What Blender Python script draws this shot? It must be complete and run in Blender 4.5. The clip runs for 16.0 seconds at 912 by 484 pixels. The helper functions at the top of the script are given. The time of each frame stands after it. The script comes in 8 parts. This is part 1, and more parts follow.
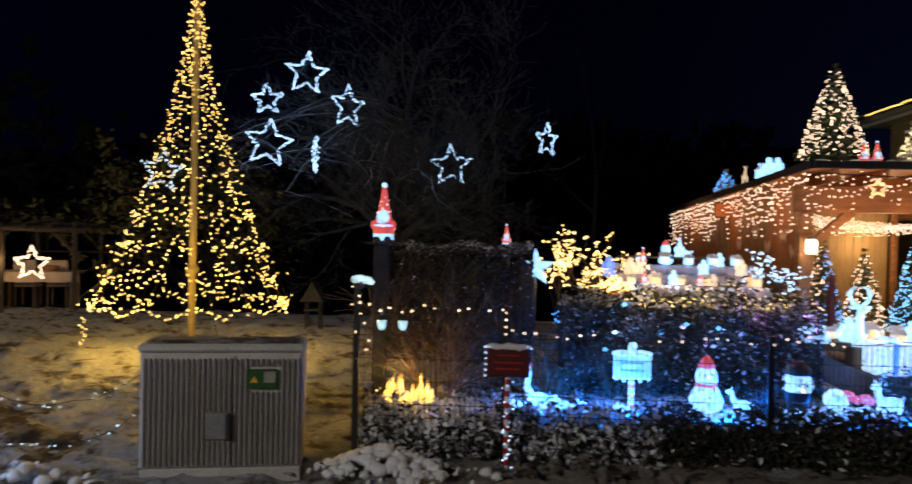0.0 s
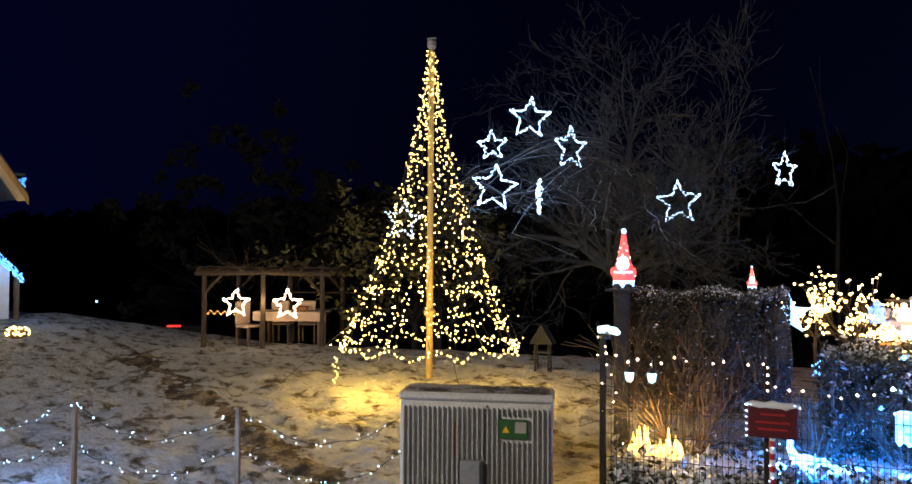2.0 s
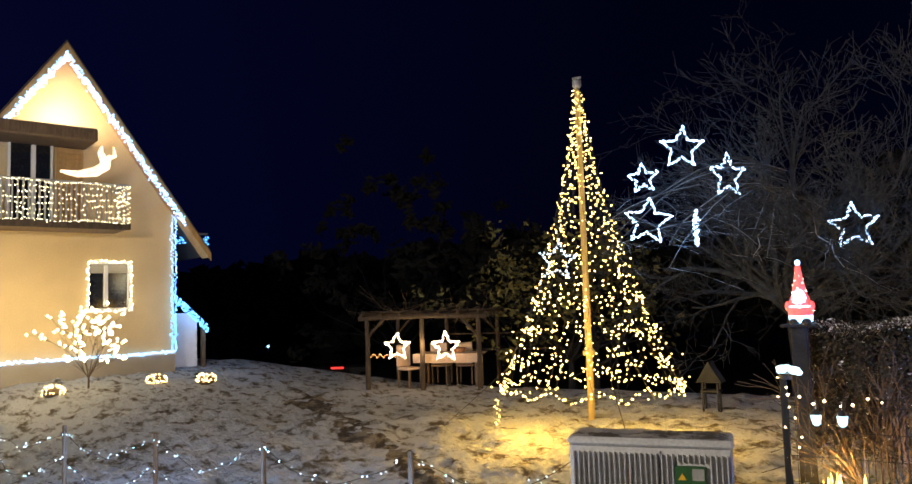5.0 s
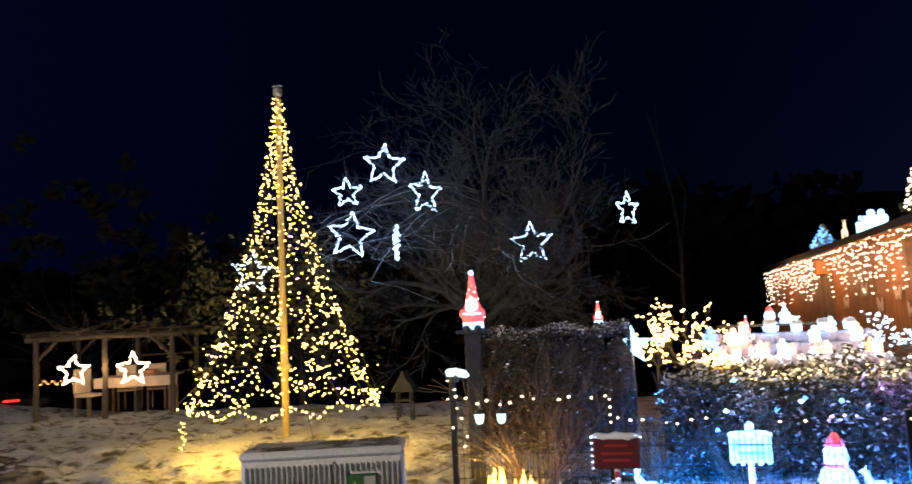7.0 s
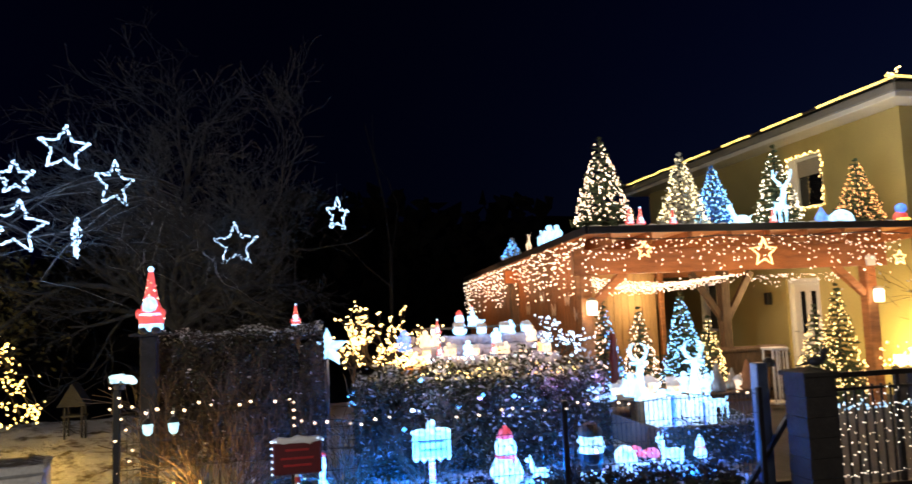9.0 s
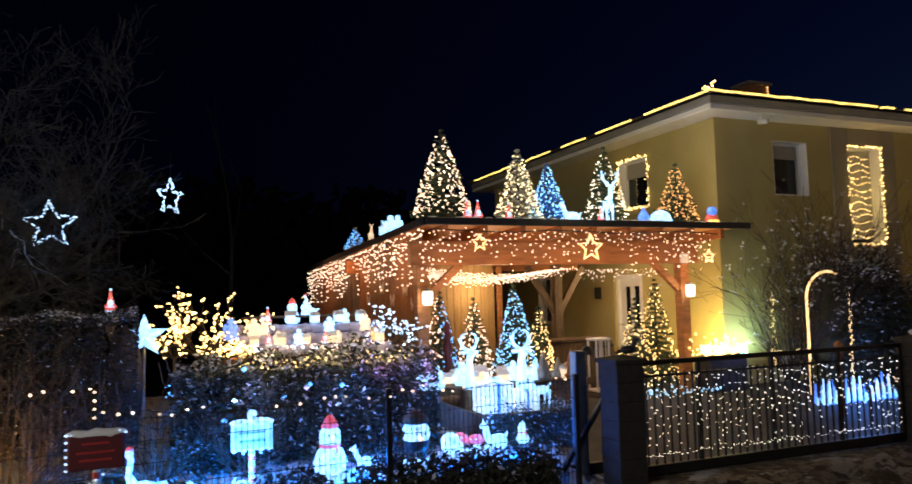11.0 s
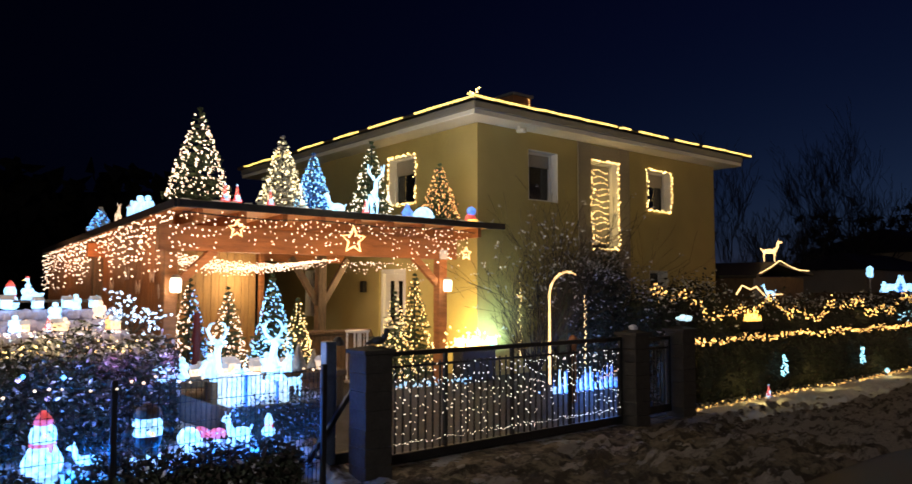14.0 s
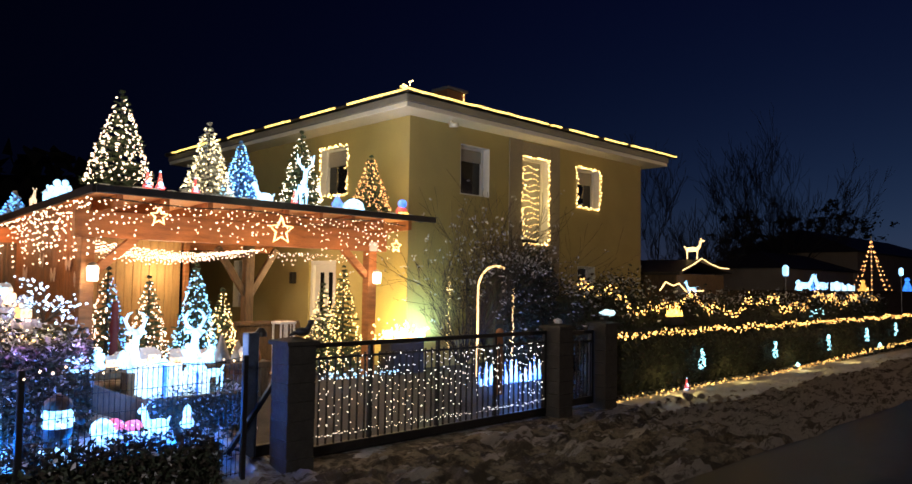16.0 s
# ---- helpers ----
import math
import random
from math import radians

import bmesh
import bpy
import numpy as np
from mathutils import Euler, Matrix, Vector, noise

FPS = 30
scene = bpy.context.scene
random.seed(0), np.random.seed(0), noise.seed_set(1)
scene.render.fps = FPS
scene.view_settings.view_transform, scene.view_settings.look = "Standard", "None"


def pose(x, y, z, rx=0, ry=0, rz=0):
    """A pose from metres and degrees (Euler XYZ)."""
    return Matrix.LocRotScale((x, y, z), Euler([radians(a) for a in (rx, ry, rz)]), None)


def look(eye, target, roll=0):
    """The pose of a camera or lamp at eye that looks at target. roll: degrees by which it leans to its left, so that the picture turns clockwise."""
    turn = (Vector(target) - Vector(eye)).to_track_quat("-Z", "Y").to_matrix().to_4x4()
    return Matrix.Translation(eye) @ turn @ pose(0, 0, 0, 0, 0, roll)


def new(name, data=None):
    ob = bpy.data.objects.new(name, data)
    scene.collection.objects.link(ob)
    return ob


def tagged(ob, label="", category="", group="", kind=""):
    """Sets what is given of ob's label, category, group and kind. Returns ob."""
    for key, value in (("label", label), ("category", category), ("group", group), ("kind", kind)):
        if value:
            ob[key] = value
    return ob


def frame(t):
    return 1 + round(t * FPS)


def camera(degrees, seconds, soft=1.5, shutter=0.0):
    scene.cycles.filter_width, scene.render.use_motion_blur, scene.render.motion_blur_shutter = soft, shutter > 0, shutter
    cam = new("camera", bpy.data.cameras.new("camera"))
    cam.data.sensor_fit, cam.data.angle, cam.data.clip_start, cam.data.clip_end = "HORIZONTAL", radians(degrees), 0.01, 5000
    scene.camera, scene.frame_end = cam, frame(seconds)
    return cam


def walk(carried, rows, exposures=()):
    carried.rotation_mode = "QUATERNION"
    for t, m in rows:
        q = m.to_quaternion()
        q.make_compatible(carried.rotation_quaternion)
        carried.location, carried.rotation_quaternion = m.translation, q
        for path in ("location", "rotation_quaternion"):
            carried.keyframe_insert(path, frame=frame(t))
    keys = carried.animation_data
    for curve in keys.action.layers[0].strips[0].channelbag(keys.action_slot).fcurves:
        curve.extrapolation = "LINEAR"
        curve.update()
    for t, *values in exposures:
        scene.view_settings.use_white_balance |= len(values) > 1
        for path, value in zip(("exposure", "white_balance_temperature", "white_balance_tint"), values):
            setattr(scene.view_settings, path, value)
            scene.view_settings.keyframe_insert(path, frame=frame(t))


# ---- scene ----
cam = camera(63.8, 16.0, 1.5, 0.55)
SKY, ROAD_FILL = 0.26, 1900
PATH = [
    (0, (0.94, -0.037, 2.27), (0.779, 1.957, 2.247), 1.3),
    (0.5, (0.79, -0.075, 2.315), (0.465, 1.899, 2.286), 1.4),
    (1, (0.694, -0.113, 2.372), (0.197, 1.824, 2.369), 0.9),
    (1.5, (0.617, -0.099, 2.408), (-0.017, 1.797, 2.443), 0.5),
    (2, (0.555, -0.1, 2.443), (-0.146, 1.772, 2.498), 0.4),
    (2.5, (0.528, -0.109, 2.47), (-0.195, 1.755, 2.543), 0.3),
    (3, (0.397, -0.151, 2.508), (-0.52, 1.624, 2.608), 0.3),
    (3.2, (0.362, -0.143, 2.503), (-0.65, 1.578, 2.615), 0.3),
    (5.3, (0.535, -0.227, 2.529), (-0.509, 1.472, 2.691), -2.1),
    (5.5, (0.59, -0.194, 2.515), (-0.336, 1.572, 2.668), -2.2),
    (6, (0.688, -0.04, 2.452), (-0.017, 1.824, 2.617), -2.9),
    (6.5, (0.776, 0.043, 2.437), (0.262, 1.969, 2.61), -3.1),
    (7, (0.81, 0.089, 2.422), (0.444, 2.047, 2.6), -2.7),
    (7.5, (0.848, 0.127, 2.397), (0.624, 2.106, 2.579), -2.6),
    (8, (0.938, 0.254, 2.336), (0.99, 2.244, 2.528), -2.9),
    (8.5, (1.035, 0.293, 2.309), (1.29, 2.267, 2.498), -2.8),
    (9, (1.095, 0.322, 2.301), (1.472, 2.278, 2.476), -2.3),
    (9.2, (1.125, 0.219, 2.312), (1.546, 2.167, 2.476), -2.3),
    (11.3, (1.426, 0.327, 2.2), (2.23, 2.153, 2.344), -1.3),
    (11.5, (1.461, 0.33, 2.183), (2.301, 2.14, 2.325), -1.2),
    (12, (1.469, 0.326, 2.174), (2.406, 2.087, 2.316), -1.0),
    (12.5, (1.461, 0.321, 2.167), (2.523, 2.01, 2.31), -0.8),
    (13, (1.527, 0.305, 2.169), (2.701, 1.918, 2.311), -0.5),
    (13.5, (1.584, 0.255, 2.164), (2.791, 1.843, 2.301), -0.2),
    (14, (1.621, 0.218, 2.167), (2.883, 1.764, 2.293), 0.1),
    (14.5, (1.64, 0.173, 2.175), (2.944, 1.685, 2.293), 0.3),
    (15, (1.642, 0.128, 2.176), (2.973, 1.617, 2.286), 0.4),
    (15.5, (1.659, 0.091, 2.18), (3.025, 1.548, 2.287), 0.7),
    (16, (1.677, 0.091, 2.162), (3.068, 1.524, 2.271), 0.9),
]
walk(cam, [(t, look(eye, target, roll)) for t, eye, target, roll in PATH],
     [(0, -0.9), (0.5, -0.45), (1, -0.2), (2, 0.3), (2.5, 0.6), (3, 0.85), (5.5, 0.5), (6.5, 0.5), (7, 0.4), (8, 0.0), (9, -0.2), (11.5, -0.6), (12.5, -0.6), (13.5, -0.5), (15, -0.25), (16, -0.1)])
STARS = [(-3.06, 5.24, 13.59, 0.40, 13, 5), (-3.88, 4.77, 13.75, 0.30, 20, -4), (-3.72, 3.89, 13.40, 0.46, 10, 8), (-2.32, 4.66, 13.85, 0.42, 55, 0),
         (-2.95, 3.72, 13.87, 0.36, 97, 3), (-0.37, 3.61, 14.52, 0.41, 5, -2), (1.56, 4.29, 15.58, 0.36, 50, 0)]
# ---------------------------------------------------------------- world, light
def lamp(name, at, watts, colour, radius=0.1):
    d = bpy.data.lights.new(name, "POINT")
    d.energy, d.color, d.shadow_soft_size = watts, colour, radius
    ob = new(name, d)
    ob.location = at
    return ob


world = bpy.data.worlds.new("dusk")
scene.world = world
world.use_nodes = True
wn = world.node_tree.nodes
sky = wn.new("ShaderNodeTexSky")
sky.sky_type, sky.sun_disc = "NISHITA", False
sky.sun_elevation, sky.sun_rotation = radians(-5.3), radians(84)
sky.altitude, sky.air_density, sky.dust_density, sky.ozone_density = 300, 1.0, 0.3, 3.0
wl = world.node_tree.links.new


def calc(kind, a, b=0.0, c=0.0):
    """One arithmetic node of the sky; a, b and c are numbers or sockets."""
    n = wn.new("ShaderNodeMath")
    n.operation = kind
    for k, q in enumerate((a, b, c)):
        if hasattr(q, "links"):
            wl(q, n.inputs[k])
        else:
            n.inputs[k].default_value = q
    return n.outputs[0]


def tint(colour, amount):
    """A colour scaled by a socket."""
    n = wn.new("ShaderNodeMixRGB")
    n.blend_type, n.inputs[0].default_value, n.inputs[1].default_value = "MULTIPLY", 1.0, (*colour, 1)
    wl(amount, n.inputs[2])
    return n.outputs[0]


def plus(a, b):
    n = wn.new("ShaderNodeMixRGB")
    n.blend_type, n.inputs[0].default_value = "ADD", 1.0
    wl(a, n.inputs[1])
    wl(b, n.inputs[2])
    return n.outputs[0]


# deep night blue, paler towards both ends of the valley, with the last dusk low over +x
where = wn.new("ShaderNodeTexCoord")
axes = wn.new("ShaderNodeSeparateXYZ")
wl(where.outputs["Generated"], axes.inputs[0])
across = calc("MULTIPLY", axes.outputs[0], axes.outputs[0])
deep = tint((0.0008, 0.0013, 0.0125), calc("MULTIPLY_ADD", across, 3.7, 0.66))
low = calc("POWER", 2.718, calc("MULTIPLY", calc("MAXIMUM", axes.outputs[2], 0.0), -9.0))
dusk = tint((0.085, 0.20, 0.42), calc("MULTIPLY", low, calc("POWER", calc("MAXIMUM", axes.outputs[0], 0.0), 5.0)))
wl(plus(plus(sky.outputs[0], deep), dusk), wn["Background"].inputs[0])
wn["Background"].inputs[1].default_value = SKY

WARM, GOLD, COLD, BLUE = (1.0, 0.66, 0.28), (1.0, 0.56, 0.07), (0.75, 0.88, 1.0), (0.25, 0.5, 1.0)
for x, y, z, w in ((-5.1, 10.1, 1.5, 22), (-2.9, 10.1, 1.5, 22), (-4.0, 9.5, 2.6, 12), (-4.0, 9.9, 4.0, 4)):
    lamp("net_tree_light", (x, y, z), w, GOLD, 0.3)
lamp("net_tree_light", (-4.3, 9.3, 1.05), 105, GOLD, 0.3)
lamp("net_tree_light", (-2.5, 9.5, 1.08), 115, GOLD, 0.3)
lamp("pergola_light", (-8.9, 13.25, 1.55), 16, WARM, 0.2)
lamp("hedge_fire_light", (-0.2, 7.85, 0.8), 30, (1.0, 0.55, 0.12), 0.12)
for x, w in ((1.2, 70), (1.75, 36), (2.2, 40), (3.15, 68), (4.0, 14), (4.6, 16), (5.15, 24)):
    lamp("figure_light", (x, 7.82, 0.60), w, (0.0, 0.19, 1.0), 0.10)
for x in (2.6, 3.2, 3.8):
    lamp("village_light", (x, 9.4, 2.15), 5, (1.0, 0.80, 0.70), 0.2)
for x in (2.5, 3.2, 3.9):
    lamp("bush_string_light", (x, 8.62, 1.72), 8, (1.0, 0.66, 0.25), 0.12)
lamp("pot_light", (2.2, 9.3, 1.72), 9, GOLD, 0.1)
lamp("platform_light", (5.4, 9.0, 1.35), 26, (0.5, 0.7, 1.0), 0.2)
lamp("platform_light", (5.0, 8.25, 0.85), 15, (0.03, 0.2, 1.0), 0.15)
for x, z, w, c in ((2.32, 1.32, 6, (0.4, 0.45, 1.0)), (3.3, 1.15, 7, (0.25, 0.35, 1.0)), (3.75, 1.42, 6, (0.6, 0.3, 1.0)), (4.3, 1.40, 9, (0.55, 0.3, 1.0))):
    lamp("bush_bulb_light", (x, 8.42, z), w, c, 0.06)
for x in (5.4, 6.25, 7.1, 7.95, 8.8, 9.65):
    lamp("carport_front_light", (x, 10.12, 2.52), 10, (1.0, 0.57, 0.28), 0.25)
for y in (11.5, 14.0, 17.0):
    lamp("carport_side_light", (4.55, y, 2.75), 24, (1.0, 0.47, 0.21), 0.3)
# Fill lamps added to brighten the back boards and house wall.
for x, y in ((6.4, 11.3), (7.2, 13.55), (9.5, 12.8)):
    lamp("carport_inner_fill_light", (x, y, 2.3), 46, (1.0, 0.72, 0.42), 0.3)
lamp("carport_lamp_light", (4.9, 10.2, 2.18), 8, (1.0, 0.85, 0.6), 0.08)
lamp("carport_lamp_light", (9.62, 10.2, 2.2), 14, (1.0, 0.85, 0.6), 0.08)


def flood(name, at, to, watts, colour, angle=150):
    d = bpy.data.lights.new(name, "SPOT")
    d.energy, d.color, d.shadow_soft_size, d.spot_size, d.spot_blend = watts, colour, 0.1, radians(angle), 0.6
    ob = new(name, d)
    ob.matrix_basis = Matrix.Translation(at) @ (Vector(to) - Vector(at)).to_track_quat("-Z", "Y").to_matrix().to_4x4()


flood("corner_glow_light", (9.95, 10.55, 1.2), (10.62, 11.1, 1.75), 190, (1.0, 0.72, 0.25))
flood("corner_glow_light", (10.9, 10.15, 1.2), (10.95, 10.61, 1.6), 66, (0.55, 1.0, 0.85))
lamp("roof_tree_light", (7.6, 9.7, 4.0), 60, (1.0, 0.86, 0.55), 0.5)
lamp("roof_tree_light", (9.6, 10.3, 4.3), 26, (1.0, 0.80, 0.45), 0.4)
lamp("roof_tree_light", (8.7, 11.7, 4.1), 34, (1.0, 0.80, 0.42), 0.4)
lamp("roof_tree_light", (5.4, 10.1, 4.1), 9, (1.0, 0.75, 0.4), 0.3)
for x, y in ((11.5, 9.75), (14.5, 9.75), (17.5, 9.75)):
    lamp("eave_light", (x, 9.3, 5.1), 2.0, (1.0, 0.68, 0.22), 0.6)
lamp("window_string_light", (14.35, 10.32, 4.0), 10, (1.0, 0.72, 0.2), 0.3)
lamp("fountain_light", (12.2, 9.1, 0.72), 34, (0.12, 0.3, 1.0), 0.15)
for x in (15, 18, 21.5, 25):
    lamp("hedge_string_light", (x, 7.4, 0.13), 9, (1.0, 0.7, 0.22), 0.3)
for x in (17.0, 21.0, 25.0):
    lamp("back_hedge_light", (x, 8.9, 1.75), 5, (1.0, 0.66, 0.22), 0.3)
lamp("neighbour_light", (-14.6, 7.2, 2.4), 125, (1.0, 0.78, 0.42), 0.5)
lamp("neighbour_light", (-15.45, 8.95, 6.95), 95, (1.0, 0.85, 0.6), 0.3)
lamp("neighbour_corner_light", (-14.6, 12.0, 2.6), 24, (0.3, 0.55, 1.0), 0.3)
for x in (-9.0, -6.5, -4.0):
    lamp("lawn_string_light", (x, 5.5, 0.6), 34, (0.2, 0.45, 1.0), 0.3)
for x, z, y, *_ in STARS:
    lamp("white_star_light", (x, y - 0.25, z), 10, (0.22, 0.52, 1.0), 0.3)
# Unseen lamps added on the road side to brighten verge, lawn and cabinet.
lamp("unseen_road_light", (25.0, -2.5, 5.2), 680, (1.0, 0.62, 0.40), 0.3)
lamp("unseen_road_light", (-5.0, -2.4, 5.0), ROAD_FILL, (1.0, 0.92, 0.82), 0.3)

# ---------------------------------------------------------------- mesh tools
rnd = random.Random(7)


class Shape:
    """Points, faces and their material slots, gathered before they become one mesh."""

    def __init__(self):
        self.v, self.f, self.m = [], [], []

    def add(self, vs, fs, slot=0):
        n = len(self.v)
        self.v += [tuple(p) for p in vs]
        self.f += [tuple(i + n for i in q) for q in fs]
        self.m += [slot] * len(fs)
        return self

    def box(self, c, s, slot=0, bevel=0.0, turn=None):
        x, y, z = (a / 2 for a in s)
        b = min(bevel, x * 0.9, y * 0.9, z * 0.9)
        if b <= 0:
            vs = [Vector((i * x, j * y, k * z)) for i in (-1, 1) for j in (-1, 1) for k in (-1, 1)]
            fs = [(0, 1, 3, 2), (4, 6, 7, 5), (0, 4, 5, 1), (2, 3, 7, 6), (0, 2, 6, 4), (1, 5, 7, 3)]
        else:
            vs = []
            at = {}
            for i in (-1, 1):
                for j in (-1, 1):
                    for k in (-1, 1):
                        for a in range(3):
                            at[i, j, k, a] = len(vs)
                            p = [i * (x - b), j * (y - b), k * (z - b)]
                            p[a] += (i, j, k)[a] * b
                            vs.append(Vector(p))
            fs = []
            for a in range(3):
                o = [d for d in range(3) if d != a]
                for s_ in (-1, 1):
                    ring = []
                    for p, q in ((-1, -1), (1, -1), (1, 1), (-1, 1)):
                        key = [0, 0, 0]
                        key[a], key[o[0]], key[o[1]] = s_, p, q
                        ring.append(at[(*key, a)])
                    fs.append(ring if (s_ > 0) ^ (a == 1) else ring[::-1])
                for p in (-1, 1):
                    for q in (-1, 1):
                        k1, k2 = [0, 0, 0], [0, 0, 0]
                        k1[a], k2[a] = -1, 1
                        k1[o[0]] = k2[o[0]] = p
                        k1[o[1]] = k2[o[1]] = q
                        fs.append((at[(*k1, o[0])], at[(*k2, o[0])], at[(*k2, o[1])], at[(*k1, o[1])]))
            for i in (-1, 1):
                for j in (-1, 1):
                    for k in (-1, 1):
                        fs.append(tuple(at[i, j, k, a] for a in range(3)))
        if turn is not None:
            vs = [turn @ p for p in vs]
        return self.add([p + Vector(c) for p in vs], fs, slot)

    def tube(self, points, radii, n=6, slot=0, caps=True):
        pts = [Vector(p) for p in points]
        if not hasattr(radii, "__len__"):
            radii = [radii] * len(pts)
        vs, fs = [], []
        side = None
        for i, p in enumerate(pts):
            d = (pts[min(i + 1, len(pts) - 1)] - pts[max(i - 1, 0)]).normalized()
            if side is None:
                side = d.orthogonal().normalized()
            side = (side - d * side.dot(d)).normalized()
            other = d.cross(side)
            for k in range(n):
                a = 2 * math.pi * k / n
                vs.append(p + (side * math.cos(a) + other * math.sin(a)) * radii[i])
        for i in range(len(pts) - 1):
            for k in range(n):
                a, b = i * n + k, i * n + (k + 1) % n
                fs.append((a, b, b + n, a + n))
        if caps:
            fs.append(tuple(range(n))[::-1])
            fs.append(tuple(range((len(pts) - 1) * n, len(pts) * n)))
        return self.add(vs, fs, slot)

    def lathe(self, c, profile, slot=0, n=14, squash=(1, 1)):
        """profile: rows of (radius, height) or (radius, height, slot)."""
        vs, fs, ms = [], [], []
        for row in profile:
            for k in range(n):
                a = 2 * math.pi * k / n
                vs.append((c[0] + row[0] * math.cos(a) * squash[0], c[1] + row[0] * math.sin(a) * squash[1], c[2] + row[1]))
        for i in range(len(profile) - 1):
            for k in range(n):
                a, b = i * n + k, i * n + (k + 1) % n
                fs.append((a, b, b + n, a + n))
                ms.append(profile[i][2] if len(profile[i]) > 2 else slot)
        fs += [tuple(range(n))[::-1], tuple(range((len(profile) - 1) * n, len(profile) * n))]
        ms += [ms[0], ms[-1]]
        self.add(vs, fs, slot)
        self.m[-len(ms):] = ms
        return self

    def ball(self, c, r, slot=0, n=10, rings=6):
        r = r if hasattr(r, "__len__") else (r, r, r)
        prof = [(max(0.02, math.sin(math.pi * i / rings)) * 1.0, -math.cos(math.pi * i / rings) * r[2]) for i in range(rings + 1)]
        return self.lathe(c, prof, slot, n, (r[0], r[1]))

    def bulb(self, c, r=0.02, slot=0):
        x, y, z = c
        return self.add([(x + r, y, z), (x - r, y, z), (x, y + r, z), (x, y - r, z), (x, y, z + r), (x, y, z - r)],
                        [(0, 2, 4), (2, 1, 4), (1, 3, 4), (3, 0, 4), (2, 0, 5), (1, 2, 5), (3, 1, 5), (0, 3, 5)], slot)

    def leaf(self, c, size, slot=0, aim=None, slim=0.5):
        """A small bent leaf, two triangles a side of its rib."""
        d = Vector(aim) if aim else Vector((rnd.gauss(0, 1), rnd.gauss(0, 1), rnd.gauss(0, 0.7)))
        d = d.normalized() * size
        w = d.orthogonal().normalized()
        w.rotate(Matrix.Rotation(rnd.uniform(0, 6.28), 3, d))
        w *= size * slim
        up = d.cross(w).normalized() * size * 0.18
        c = Vector(c)
        return self.add([c - d * 0.5, c + w * 0.5 + up, c + d * 0.5, c - w * 0.5 + up], [(0, 1, 2), (0, 2, 3)], slot)

    def weld(self):
        """Joins points that lie at one place."""
        at, new_of = {}, []
        for p in self.v:
            new_of.append(at.setdefault(tuple(round(c, 4) for c in p), len(at)))
        self.v = list(at)
        self.f = [tuple(new_of[i] for i in q) for q in self.f]
        return self

    def mesh(self, name, mats, smooth=False):
        me = bpy.data.meshes.new(name)
        me.from_pydata(self.v, [], self.f)
        for m in mats if isinstance(mats, (list, tuple)) else [mats]:
            me.materials.append(m)
        me.polygons.foreach_set("material_index", self.m)
        if smooth:
            me.polygons.foreach_set("use_smooth", [True] * len(self.f))
        me.update()
        return me


def thing(name, at, label, category, group="", turn=0, size=1.0, kind=""):
    ob = new(name)
    ob.empty_display_size = 0.1
    ob.matrix_basis = pose(*at, 0, 0, turn) @ Matrix.Diagonal((size, size, size, 1))
    return tagged(ob, label, category, group, kind)


def part(name, shape, mats, parent, label="", smooth=False, kind=""):
    ob = new(name, shape.mesh(name, mats, smooth))
    ob.parent = parent
    return tagged(ob, label, kind=kind)


def solid(name, shape, mats, label, category, group="", kind="", at=(0, 0, 0), turn=0, smooth=False, size=1.0):
    ob = new(name, shape.mesh(name, mats, smooth))
    ob.matrix_basis = pose(*at, 0, 0, turn) @ Matrix.Diagonal((size, size, size, 1))
    return tagged(ob, label, category, group, kind)


